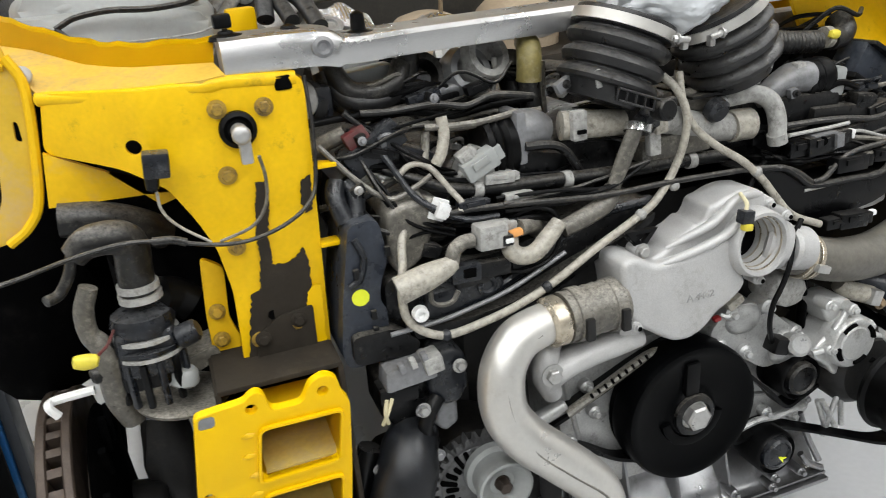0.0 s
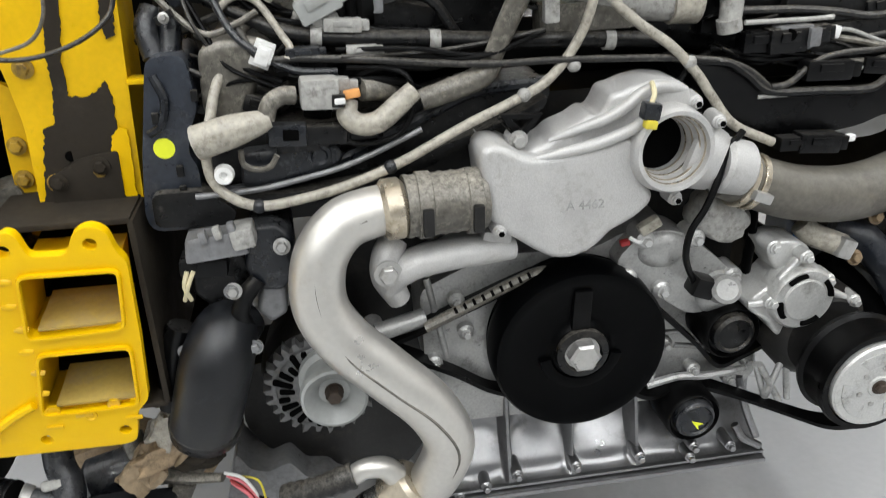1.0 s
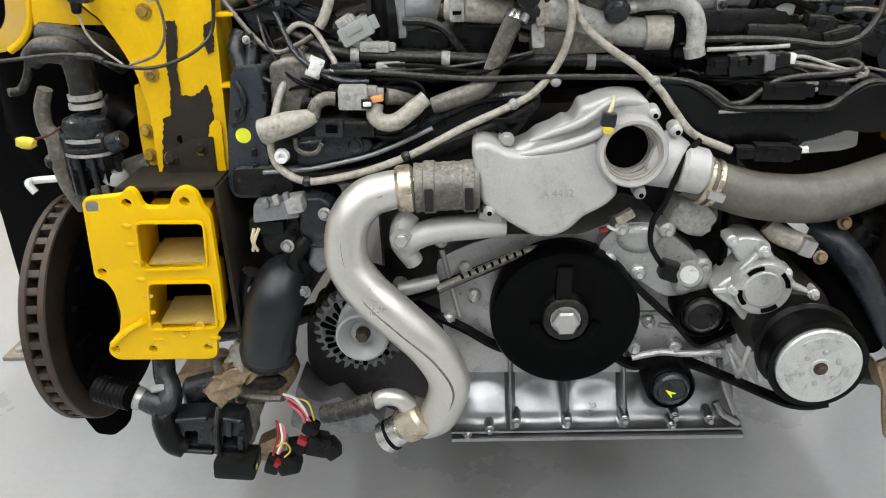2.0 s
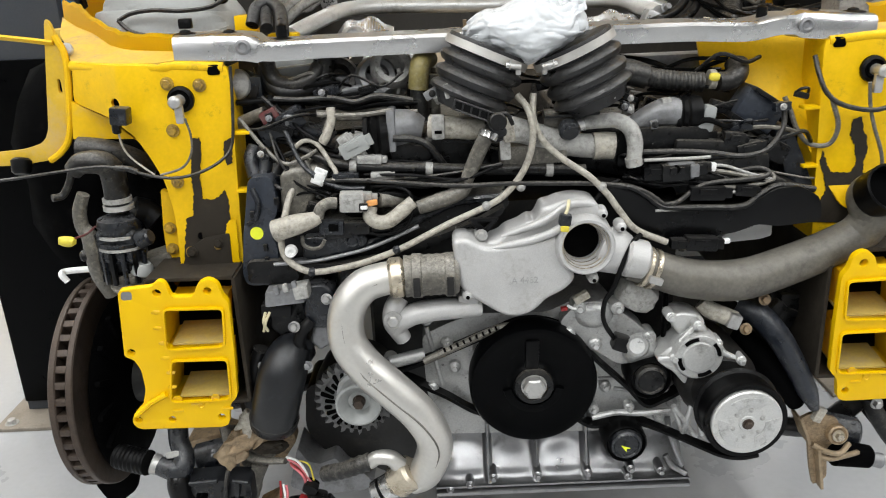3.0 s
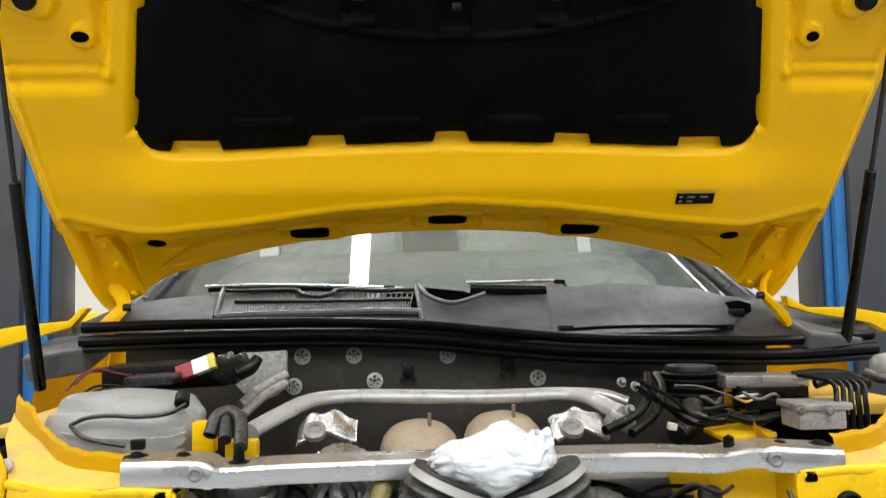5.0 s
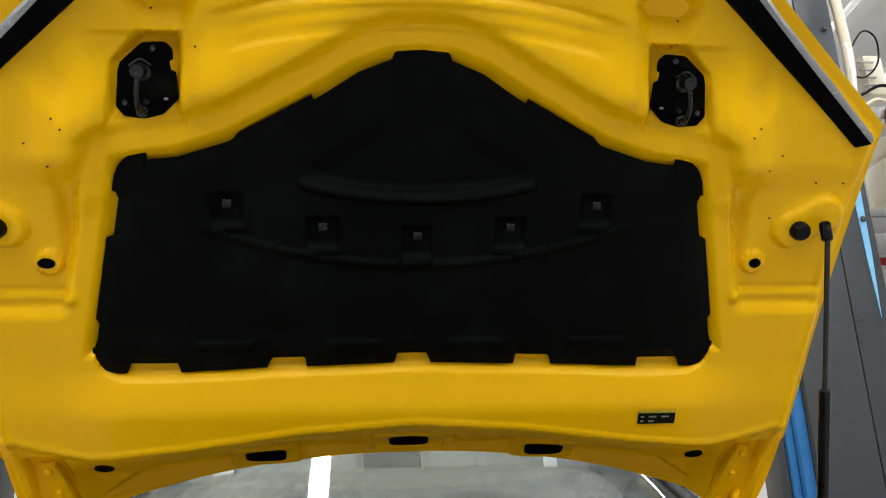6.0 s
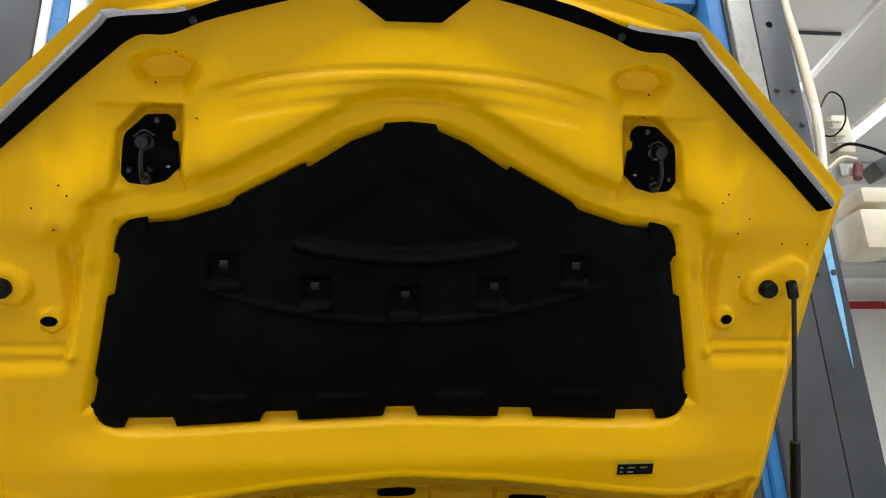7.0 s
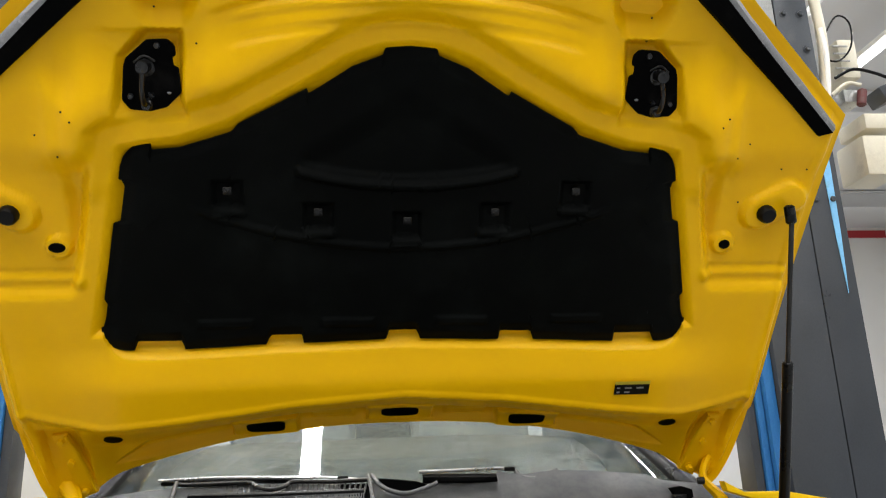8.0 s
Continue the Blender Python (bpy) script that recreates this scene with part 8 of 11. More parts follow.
for off in (0.0, -0.013):
    part("slat", rod(fresh(), a0 + Vector((0, 0, off)), a1 + Vector((0, 0, off)), 0.0014, seg=8), M_RIB, gr)
for k in range(6):
    p = a0.lerp(a1, k / 5)
    part("slat", rod(fresh(), p, p + Vector((-0.003, 0, -0.013)), 0.0012, seg=8), M_RIB, gr)
part("backing", plate(fresh(), [(a0.x, a0.z), (a1.x, a1.z), (a1.x, a1.z - 0.014), (a0.x, a0.z - 0.014)], 0.026, 0.030), M_BLACK, gr)
part("arm", tube(fresh(), [a1, a1 + Vector((0.012, 0, 0.0)), a1 + Vector((0.02, 0.01, -0.015))], 0.003, 8), M_BLACK_DUSTY, gr)
part("round_cap", lathe(fresh(), (-0.047, 0.03, 1.113), (0.1, -0.9, 0.1), [(0, 0.012), (0.016, 0.012), (0.018, 0.010), (0.018, 0)], 20), M_BLACK_DUSTY, gr, "black round cap")
solid("slotted_bracket", box(fresh(), (0.06, 0.075, 1.11), (0.075, 0.02, 0.004), (0, -2, 0), 0.0015), M_BLACK_DUSTY, "thin black bracket under the air duct", "bracket")

# ---- right-hand hoses and boxes behind ----
cr = thing("air_hose", "black corrugated air hose with a yellow tape band", "hose", (0.22, 0.14, 1.142))
part("smooth_end", tube(fresh(), [(0.131, 0.14, 1.157), (0.152, 0.135, 1.155), (0.177, 0.13, 1.148)], [0.018, 0.019, 0.017], 18), M_RUBBER_DUSTY, cr)
part("corrugated", tube(fresh(), [(0.175, 0.13, 1.149), (0.208, 0.125, 1.143), (0.256, 0.125, 1.138)], 0.0132, 18, 5, ribs=(0.0052, 0.0012)), M_RUBBER_DUSTY, cr)
part("tape", tube(fresh(), [(0.262, 0.123, 1.142), (0.271, 0.123, 1.142)], 0.0138, 18, 3), M_CONDUIT, cr, "tan tape band")
part("tape_tab", blob(fresh(), (0.266, 0.110, 1.147), (0.016, 0.010, 0.012), (0, 10, 0), 0.1, sub=2, square=0.5), M_CLIP, cr, "yellow tape tab")
part("elbow", tube(fresh(), [(0.274, 0.125, 1.138), (0.293, 0.13, 1.138), (0.306, 0.135, 1.146), (0.31, 0.15, 1.158)], [0.0135, 0.014, 0.0155, 0.017], 18), M_RUBBER_DUSTY, cr)
fb = thing("fuse_box", "dark slate plastic box leaning beside the wing", "box", (0.327, 0.13, 1.095))
part("case", box(fresh(), (0.332, 0.125, 1.097), (0.062, 0.045, 0.044), (0, 33, 0), 0.005), M_SLATE_LIGHT, fb)
part("lid_edge", box(fresh(), (0.344, 0.118, 1.115), (0.060, 0.052, 0.006), (0, 33, 0), 0.002), M_BLACK_DUSTY, fb)
part("foot", box(fresh(), (0.317, 0.118, 1.077), (0.066, 0.050, 0.008), (0, 33, 0), 0.002), M_BLACK, fb)
part("yellow_tab", box(fresh(), (0.344, 0.1, 1.055), (0.014, 0.01, 0.008), (0, 20, 0), 0.002), M_CLIP, fb)
solid("side_shield", plate(fresh(), rounded([(0.354, 1.074), (0.373, 1.078), (0.386, 1.055), (0.403, 1.019), (0.423, 0.972), (0.433, 0.953), (0.407, 0.959), (0.379, 0.993), (0.364, 1.039)], 0.008), 0.10, 0.16, bevel=0.006), M_SLATE, "slate plastic side shield", "shield")
for q, s, rot in (((0.255, 0.1, 1.05), (0.10, 0.06, 0.03), (0, 4, 0)), ((0.297, 0.09, 1.029), (0.08, 0.05, 0.025), (0, -6, 0)), ((0.329, 0.09, 1.001), (0.07, 0.05, 0.02), (0, 10, 0)), ((0.226, 0.12, 1.06), (0.09, 0.06, 0.03), (0, 0, 0)), ((0.268, 0.08, 1.01), (0.09, 0.04, 0.02), (0, 3, 0)), ((0.347, 0.11, 1.044), (0.05, 0.05, 0.03), (0, 24, 0))):
    block("engine_cover_piece", q, s, rot, M_BLACK_DUSTY, "black plastic cover piece on the far bank", "engine cover", 0.006)


# ---- cross brace at the front ----
bar = thing("cross_brace", "bright aluminium cross brace bolted across the engine bay", "brace", (-0.015, 0.12, 1.193))
TP = [(-0.48, 0.115, 1.217), (-0.394, 0.115, 1.216), (-0.352, 0.12, 1.209), (-0.285, 0.13, 1.209), (-0.188, 0.135, 1.209), (-0.088, 0.14, 1.209), (0.021, 0.14, 1.21), (0.132, 0.14, 1.209), (0.233, 0.135, 1.209), (0.31, 0.13, 1.206), (0.353, 0.12, 1.214), (0.398, 0.115, 1.211), (0.478, 0.115, 1.205)]
b = fresh()
run = spline(TP, 5)
prev = None
for i, p in enumerate(run):
    u = i / (len(run) - 1)
    k = 1.0 if (u < 0.14 or u > 0.88) else 0.78
    sec = [b.verts.new(p + Vector((0, dy, dz * k))) for dy, dz in ((-0.016, -0.017), (-0.018, -0.012), (-0.018, 0.010), (-0.014, 0.016), (-0.006, 0.018), (0.034, 0.020), (0.040, 0.014), (0.040, -0.014), (0.034, -0.018))]
    if prev:
        for j in range(9):
            b.faces.new((prev[j], prev[(j + 1) % 9], sec[(j + 1) % 9], sec[j]))
    else:
        b.faces.new(sec)
    prev = sec
b.faces.new(prev)
part("beam", b, M_ALU, bar)
for q in ((-0.384, 0.095, 1.217), (0.38, 0.095, 1.213)):
    bb = lathe(fresh(), q, (0, -1, 0), [(0, 0.0105), (0.003, 0.0105), (0.005, 0.007), (0.002, 0.004), (0.002, 0)], 20)
    part("rivet_nut", bb, M_SHEET, bar)
for q in ((-0.47, 0.13, 1.236), (-0.409, 0.13, 1.234), (-0.337, 0.135, 1.223), (0.334, 0.135, 1.219), (0.404, 0.13, 1.227), (0.459, 0.13, 1.226)):
    big_one = abs(q[0]) < 0.36
    bb = lathe(fresh(), Vector(q) - Vector((0, 0, 0.004)), (0, 0, 1), [(0, 0.018), (0.004, 0.016), (0.006, 0.008), (0.022 if big_one else 0.008, 0.007), (0.026 if big_one else 0.010, 0)], 18)
    part("grommet", bb, M_RUBBER, bar, "black rubber grommet")
bb = box(fresh(), Vector((-0.471, 0.14, 1.249)), (0.018, 0.014, 0.014), bevel=0.003)
part("cable_clip", bb, M_BLACK, bar)

# ---- brake discs with their shields and hubs ----
for s0 in (-1, 1):
    DX, DY, DZ = (-0.742, 0.27, 0.632) if s0 < 0 else (0.72, 0.32, 0.61)
    disc = thing("brake_disc", "large rusty vented brake disc on its hub", "brake disc", (DX, DY, DZ), "brake discs")
    for o, w in ((-0.020, 0.012), (0.008, 0.012)):
        part("rotor_ring", lathe(fresh(), (DX + o, DY, DZ), (1, 0, 0), [(0, 0.11), (0, 0.184), (0.002, 0.186), (w - 0.002, 0.186), (w, 0.184), (w, 0.11), (0, 0.11)], 72), M_RUST, disc, "rusty friction ring")
    vane = None
    for k in range(44):
        an = 2 * math.pi * k / 44
        if vane is None:
            vane = part("vane", box(fresh(), (0, 0.166, 0), (0.018, 0.036, 0.012), bevel=0.002), M_RUST, disc)
            vane.matrix_parent_inverse = Matrix()
            first_vane = vane
        else:
            vane = first_vane.copy()
            scene.collection.objects.link(vane)
        vane.matrix_basis = pose(0, 0, 0, math.degrees(an), 0, 0)
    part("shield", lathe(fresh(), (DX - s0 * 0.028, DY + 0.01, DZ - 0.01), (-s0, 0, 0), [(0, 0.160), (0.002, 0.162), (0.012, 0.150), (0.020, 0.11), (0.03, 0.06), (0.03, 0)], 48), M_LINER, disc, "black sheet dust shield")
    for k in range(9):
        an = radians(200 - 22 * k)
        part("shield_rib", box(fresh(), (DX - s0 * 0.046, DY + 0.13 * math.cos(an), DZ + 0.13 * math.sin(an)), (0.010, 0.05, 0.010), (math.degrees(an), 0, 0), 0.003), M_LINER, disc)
    part("hub", rod(fresh(), (DX - s0 * 0.02, DY, DZ), (DX - s0 * 0.10, DY, DZ), 0.05, 0.04, 28, 0.008), M_IRON, disc)
    part("knuckle", blob(fresh(), (DX - s0 * 0.11, DY + 0.05, DZ + 0.02), (0.07, 0.10, 0.24), lumps=0.2, seed=3), M_IRON, disc)
    disc.rotation_euler.z = radians(-8) if s0 > 0 else 0.0

# ---- front corner assemblies ----
pump = thing("air_pump", "slate grey secondary air pump with ribbed hose collars", "pump", (-0.609, 0.12, 0.951))
part("motor", box(fresh(), (-0.608, 0.12, 0.937), (0.060, 0.05, 0.055), (0, 2, 0), 0.010, 3), M_SLATE, pump)
part("head", lathe(fresh(), (-0.607, 0.12, 0.957), (0.02, 0, 1), [(0, 0.030), (0.010, 0.033), (0.020, 0.030), (0.024, 0.020), (0.024, 0)], 26), M_SLATE, pump)
part("lower_case", box(fresh(), (-0.615, 0.12, 0.911), (0.05, 0.045, 0.03), (0, 0, 0), 0.008), M_BLACK, pump)
for k, r in ((0, 0.022), (1, 0.021)):
    q = (-0.603, 0.12, 0.991)
    part("hose_collar", lathe(fresh(), Vector(q) + Vector((0, 0, 0.011 * k)), (0, 0, 1), [(0, r - 0.004), (0, r), (0.007, r), (0.007, r - 0.004)], 24), M_GREY_PL, pump)
px, py, pz = (-0.607, 0.12, 0.957)
for k, (r, o, m) in enumerate(((0.034, -0.006, M_GREY_PL), (0.0355, -0.018, M_SLATE), (0.036, -0.024, M_GREY_PL))):
    part("pump_ring", lathe(fresh(), (px, py, pz + o), (0.02, 0, 1), [(0, r - 0.004), (0, r), (0.004, r), (0.004, r - 0.004)], 30), m, pump)
for k in range(6):
    an = radians(200 + 28 * k)
    part("pump_rib", box(fresh(), (px + 0.034 * math.cos(an), py + 0.030 * math.sin(an), pz - 0.052), (0.007, 0.007, 0.050), (0, 0, math.degrees(an)), 0.002), M_SLATE if k % 2 else M_BLACK, pump)
part("side_plug", rod(fresh(), (px - 0.034, py - 0.01, pz - 0.030), (px - 0.060, py - 0.014, pz - 0.034), 0.011, 0.009, 14, 0.003), M_BLACK_DUSTY, pump)
part("side_plug", rod(fresh(), (px + 0.030, py - 0.016, pz - 0.012), (px + 0.052, py - 0.02, pz - 0.004), 0.013, 0.012, 14, 0.003), M_SLATE, pump)
part("saucer", lathe(fresh(), (px + 0.02, py + 0.01, pz - 0.098), (0.1, 0, 1), [(0, 0.02), (0.004, 0.050), (0.008, 0.052), (0.010, 0.046), (0.006, 0.02)], 30), M_HOSE, pump, "dusty beige mounting saucer")
part("side_tab", box(fresh(), (-0.647, 0.11, 0.945), (0.018, 0.014, 0.024), (0, 0, 0), 0.003), M_BLACK, pump)
hose("air_hose", [(-0.651, 0.1, 1.055), (-0.635, 0.1, 1.066), (-0.61, 0.1, 1.066), (-0.6, 0.11, 1.053), (-0.602, 0.12, 1.024), (-0.604, 0.12, 0.996)], [0.013, 0.016, 0.017, 0.018, 0.018, 0.018], M_RUBBER_DUSTY, "dusty black moulded air hose", seg=16)
hose("air_hose", [(-0.652, 0.1, 1.057), (-0.659, 0.1, 1.038), (-0.672, 0.1, 1.02), (-0.683, 0.09, 1.019)], 0.0055, M_RUBBER_DUSTY, "thin dusty hose beside the pump", seg=10)
hose("air_hose", [(-0.586, 0.13, 0.986), (-0.57, 0.14, 0.978), (-0.556, 0.14, 0.965)], 0.02, M_RUBBER, "short black hose stub", seg=14)
hose("air_hose", [(-0.647, 0.11, 1.018), (-0.657, 0.11, 0.994), (-0.658, 0.11, 0.969), (-0.65, 0.11, 0.952), (-0.648, 0.11, 0.922), (-0.648, 0.12, 0.887), (-0.64, 0.13, 0.854)], [0.009, 0.010, 0.010, 0.012, 0.014, 0.015, 0.015], M_HOSE, "dusty grey pipe running down to the hub", "pipe", 14)
hose("duct_pipe", [(-0.663, 0.16, 1.076), (-0.627, 0.16, 1.071), (-0.593, 0.17, 1.055), (-0.571, 0.19, 1.033)], 0.018, M_RUBBER_DUSTY, "dusty black pipe under the panel", seg=14)
solid("support_bracket", plate(fresh(), rounded([(-0.615, 0.898), (-0.574, 0.911), (-0.543, 0.919), (-0.537, 0.907), (-0.56, 0.895), (-0.592, 0.885)], 0.005), 0.12, 0.17, bevel=0.004), M_HOSE, "dusty beige support arm", "bracket")
solid("rubber_buffer", rod(fresh(), (-0.583, 0.11, 0.889), (-0.578, 0.11, 0.908), 0.017, 0.015, 20, 0.004), M_TANK, "milky grey rubber buffer under the pump", "foot")
yc = thing("yellow_plug", "yellow plug hanging on a pink wire", "connector", (-0.659, 0.06, 0.963))
part("shell", blob(fresh(), (-0.659, 0.06, 0.963), (0.025, 0.015, 0.015), (0, 12, 0), 0.15, sub=2, square=0.5), M_CLIP, yc)
part("wire", tube(fresh(), [(-0.647, 0.06, 0.967), (-0.64, 0.08, 0.966), (-0.634, 0.1, 0.971)], 0.0016, 8), M_RED_DULL, yc, "pink wire")
solid("brake_pipe_bracket", tube(fresh(), [(-0.674, 0.15, 0.887), (-0.714, 0.15, 0.885), (-0.72, 0.14, 0.884), (-0.713, 0.14, 0.871)], 0.005, 8), M_WHITE, "bent white bracket above the disc", "bracket")

# wiring on the front panels
harn = thing("front_harness", "thin dusty wiring harness along the front panel", "cable", (-0.523, 0.07, 1.049))
part("loom", tube(fresh(), [(-0.73, 0.03, 1.061), (-0.69, 0.04, 1.063), (-0.652, 0.07, 1.062), (-0.609, 0.08, 1.064), (-0.573, 0.075, 1.062), (-0.523, 0.07, 1.049), (-0.489, 0.07, 1.046), (-0.454, 0.07, 1.054), (-0.426, 0.075, 1.069), (-0.413, 0.085, 1.089), (-0.407, 0.09, 1.143), (-0.406, 0.1, 1.192)], 0.0022, 8, 6), M_RUBBER_DUSTY, harn)
part("earth_wire", tube(fresh(), [(-0.466, 0.06, 1.13), (-0.463, 0.065, 1.106), (-0.467, 0.068, 1.08), (-0.483, 0.07, 1.06), (-0.516, 0.072, 1.05)], 0.0017, 8), M_HOSE, harn, "beige earth wire")
part("sensor_wire", tube(fresh(), [(-0.563, 0.07, 1.111), (-0.562, 0.075, 1.09), (-0.55, 0.075, 1.072), (-0.524, 0.072, 1.051)], 0.0015, 8), M_CONDUIT, harn, "cream wire")
part("tape", tube(fresh(), [(-0.577, 0.073, 1.063), (-0.559, 0.072, 1.061), (-0.547, 0.072, 1.056)], 0.0042, 10), M_RUBBER_DUSTY, harn)
sb = thing("hanging_sensor", "small square black sensor hanging from the panel", "sensor", (-0.561, 0.08, 1.132))
part("case", box(fresh(), (-0.558, 0.075, 1.135), (0.024, 0.022, 0.024), (0, 6, 0), 0.003), M_SLATE, sb)
part("nose", rod(fresh(), (-0.564, 0.072, 1.126), (-0.566, 0.072, 1.111), 0.007, 0.006, 14, 0.002), M_BLACK, sb)

# lamp brackets: bent yellow strips outside the panels
LB = [(-0.692, 0.13, 1.071), (-0.678, 0.13, 1.082), (-0.662, 0.13, 1.103), (-0.652, 0.13, 1.134), (-0.651, 0.13, 1.166), (-0.648, 0.12, 1.2), (-0.645, 0.11, 1.228), (-0.64, 0.11, 1.274)]
for s0 in (-1, 1):
    br = thing("lamp_bracket", "bent yellow lamp bracket, dusty and bare", "bracket", (s0 * 0.66, 0.05, 1.10), "lamp brackets")
    pts = [(s0 * abs(p[0]), p[1], p[2]) for p in LB]
    face = [(s0 * abs(x), z) for x, z in [(-0.683, 1.264), (-0.675, 1.257), (-0.672, 1.239), (-0.662, 1.21), (-0.667, 1.156), (-0.678, 1.096), (-0.694, 1.071), (-0.715, 1.057), (-0.766, 1.051), (-0.808, 1.051), (-0.803, 1.072), (-0.753, 1.075), (-0.721, 1.084), (-0.71, 1.102), (-0.704, 1.14), (-0.694, 1.199)]]
    part("strip", plate(fresh(), rounded(face, 0.010), 0.173, 0.179, [rounded([(s0 * abs(x), z) for x, z in [(-0.681, 1.178), (-0.677, 1.176), (-0.677, 1.156), (-0.683, 1.158)]], 0.004)], bevel=0.002), M_YELLOW_TOP, br)
    part("strip_edge", tube(fresh(), [(s0 * abs(x), 0.171, z) for x, z in [(-0.672, 1.239), (-0.662, 1.21), (-0.667, 1.156), (-0.678, 1.096), (-0.694, 1.071), (-0.715, 1.057)]], 0.005, 8), M_YELLOW_DUSTY, br)
    part("top_strap", tube(fresh(), [(s0 * 0.86, 0.19, pts[6][2] + 0.02), (s0 * 0.76, 0.18, pts[6][2] + 0.012), (s0 * (abs(pts[6][0]) + 0.03), 0.176, pts[6][2])], 0.010, 8, 6, flat=0.4), M_YELLOW_DUSTY, br)
    q = (-0.663, 0.185, 1.218)
    part("cap_bolt", lathe(fresh(), (s0 * abs(q[0]), q[1] - 0.0, q[2]), (0, -1, 0.2), [(0, 0.0095), (0.005, 0.009), (0.007, 0.006), (0.008, 0)], 12), M_SEALER, br, "pale cap bolt")
    part("black_grommet", rod(fresh(), (s0 * 0.76, 0.175, pts[0][2] - 0.01), (s0 * 0.76, 0.165, pts[0][2] - 0.032), 0.016, 0.014, 18, 0.004), M_BLACK, br)

# lower front, near side
lp = thing("brake_air_elbow", "black ribbed pipe elbow with pale clamps below the rail", "pipe", (-0.577, 0.08, 0.577))
part("ribbed_pipe", tube(fresh(), [(-0.671, 0.1, 0.578), (-0.644, 0.09, 0.576), (-0.613, 0.08, 0.575)], 0.019, 16, 4, ribs=(0.008, 0.002)), M_RUBBER, lp)
part("clamp", rod(fresh(), (-0.61, 0.08, 0.575), (-0.598, 0.08, 0.57), 0.0175, 0.0165, 20, 0.002), M_BOLT, lp, "bright clamp")
part("elbow", tube(fresh(), [(-0.6, 0.08, 0.57), (-0.575, 0.07, 0.568), (-0.558, 0.07, 0.571), (-0.557, 0.08, 0.587), (-0.564, 0.09, 0.606), (-0.566, 0.1, 0.626)], [0.015, 0.017, 0.018, 0.017, 0.016, 0.016], 16), M_SLATE, lp)
part("clamp", rod(fresh(), (-0.565, 0.08, 0.585), (-0.567, 0.085, 0.594), 0.019, 0.019, 20, 0.002), M_GREY_PL, lp, "pale clamp ring")
part("lower_stub", tube(fresh(), [(-0.566, 0.07, 0.56), (-0.565, 0.06, 0.543), (-0.559, 0.06, 0.511), (-0.543, 0.06, 0.496)], [0.017, 0.018, 0.018, 0.014], 14), M_BLACK, lp)
rad = thing("pump_bracket", "black moulded pump bracket hanging under the car", "bracket", (-0.497, 0.07, 0.516))
b = plate(fresh(), rounded([(-0.564, 0.548), (-0.503, 0.55), (-0.45, 0.546), (-0.452, 0.492), (-0.495, 0.486), (-0.566, 0.494)], 0.006), 0.06, 0.10, [rounded([(-0.539, 0.528), (-0.52, 0.528), (-0.524, 0.504), (-0.543, 0.505)], 0.003), rounded([(-0.484, 0.519), (-0.463, 0.518), (-0.465, 0.501), (-0.487, 0.501)], 0.003)], bevel=0.004)
part("frame", b, M_ELBOW, rad)
part("backing", box(fresh(), (-0.528, 0.105, 0.485), (0.085, 0.01, 0.036), (0, 0, 0), 0.002), M_HOLE_SHADE, rad)
for q0, q1 in (((-0.546, 0.055, 0.55), (-0.5, 0.055, 0.553)), ((-0.477, 0.055, 0.552), (-0.451, 0.055, 0.547)), ((-0.562, 0.055, 0.5), (-0.501, 0.055, 0.494))):
    part("rail", rod(fresh(), q0, q1, 0.004, seg=10, bevel=0.001), M_ELBOW, rad)
for q in ((-0.495, 0.055, 0.523), (-0.47, 0.055, 0.537), (-0.457, 0.055, 0.513)):
    part("rib", box(fresh(), q, (0.008, 0.012, 0.026), (0, 8, 0), 0.002), M_ELBOW, rad)
hose("loom_branch", [(-0.483, 0.06, 0.568), (-0.487, 0.05, 0.544), (-0.491, 0.05, 0.501), (-0.485, 0.05, 0.468)], 0.0045, M_RUBBER_DUSTY, "thin dusty loom branch", "cable", 8)
for pts, r in (([(-0.5, 0.14, 0.599), (-0.487, 0.12, 0.574), (-0.457, 0.1, 0.565), (-0.428, 0.09, 0.564), (-0.394, 0.08, 0.568)], [0.016, 0.015, 0.012, 0.010, 0.008]), ([(-0.441, 0.1, 0.549), (-0.455, 0.1, 0.517), (-0.463, 0.1, 0.478)], [0.014, 0.014, 0.010]), ([(-0.413, 0.12, 0.588), (-0.427, 0.11, 0.569), (-0.441, 0.1, 0.554)], [0.018, 0.016, 0.012])):
    hose("chassis_bracket", pts, r, M_HOSE, "dusty grey-brown bracket arm", "bracket", 10, flat=0.6)
solid("chassis_gusset", plate(fresh(), rounded([(-0.592, 0.545), (-0.532, 0.561), (-0.495, 0.543), (-0.491, 0.497), (-0.527, 0.456), (-0.549, 0.474), (-0.57, 0.504)], 0.006), 0.18, 0.24, bevel=0.004), M_RUSTTAN, "rusty brown chassis gusset", "bracket")
solid("gusset_bolt", hexbolt(fresh(), (-0.511, 0.16, 0.512), (0, -1, 0.3), 0.011, 0.012), M_BOLT, "zinc bolt in the gusset", "bolt")
part("lower_shield", plate(fresh(), rounded([(-0.385, 0.559), (-0.371, 0.533), (-0.351, 0.525), (-0.323, 0.536), (-0.305, 0.509), (-0.278, 0.505), (-0.259, 0.48), (-0.281, 0.469), (-0.368, 0.464), (-0.405, 0.483)], 0.006), 0.13, 0.20, bevel=0.003), M_SHEET, alt, "grey sheet metal shield")
lw = thing("loose_wiring", "loose plugs with pink, red and white wires", "wiring", (-0.369, 0.06, 0.513))
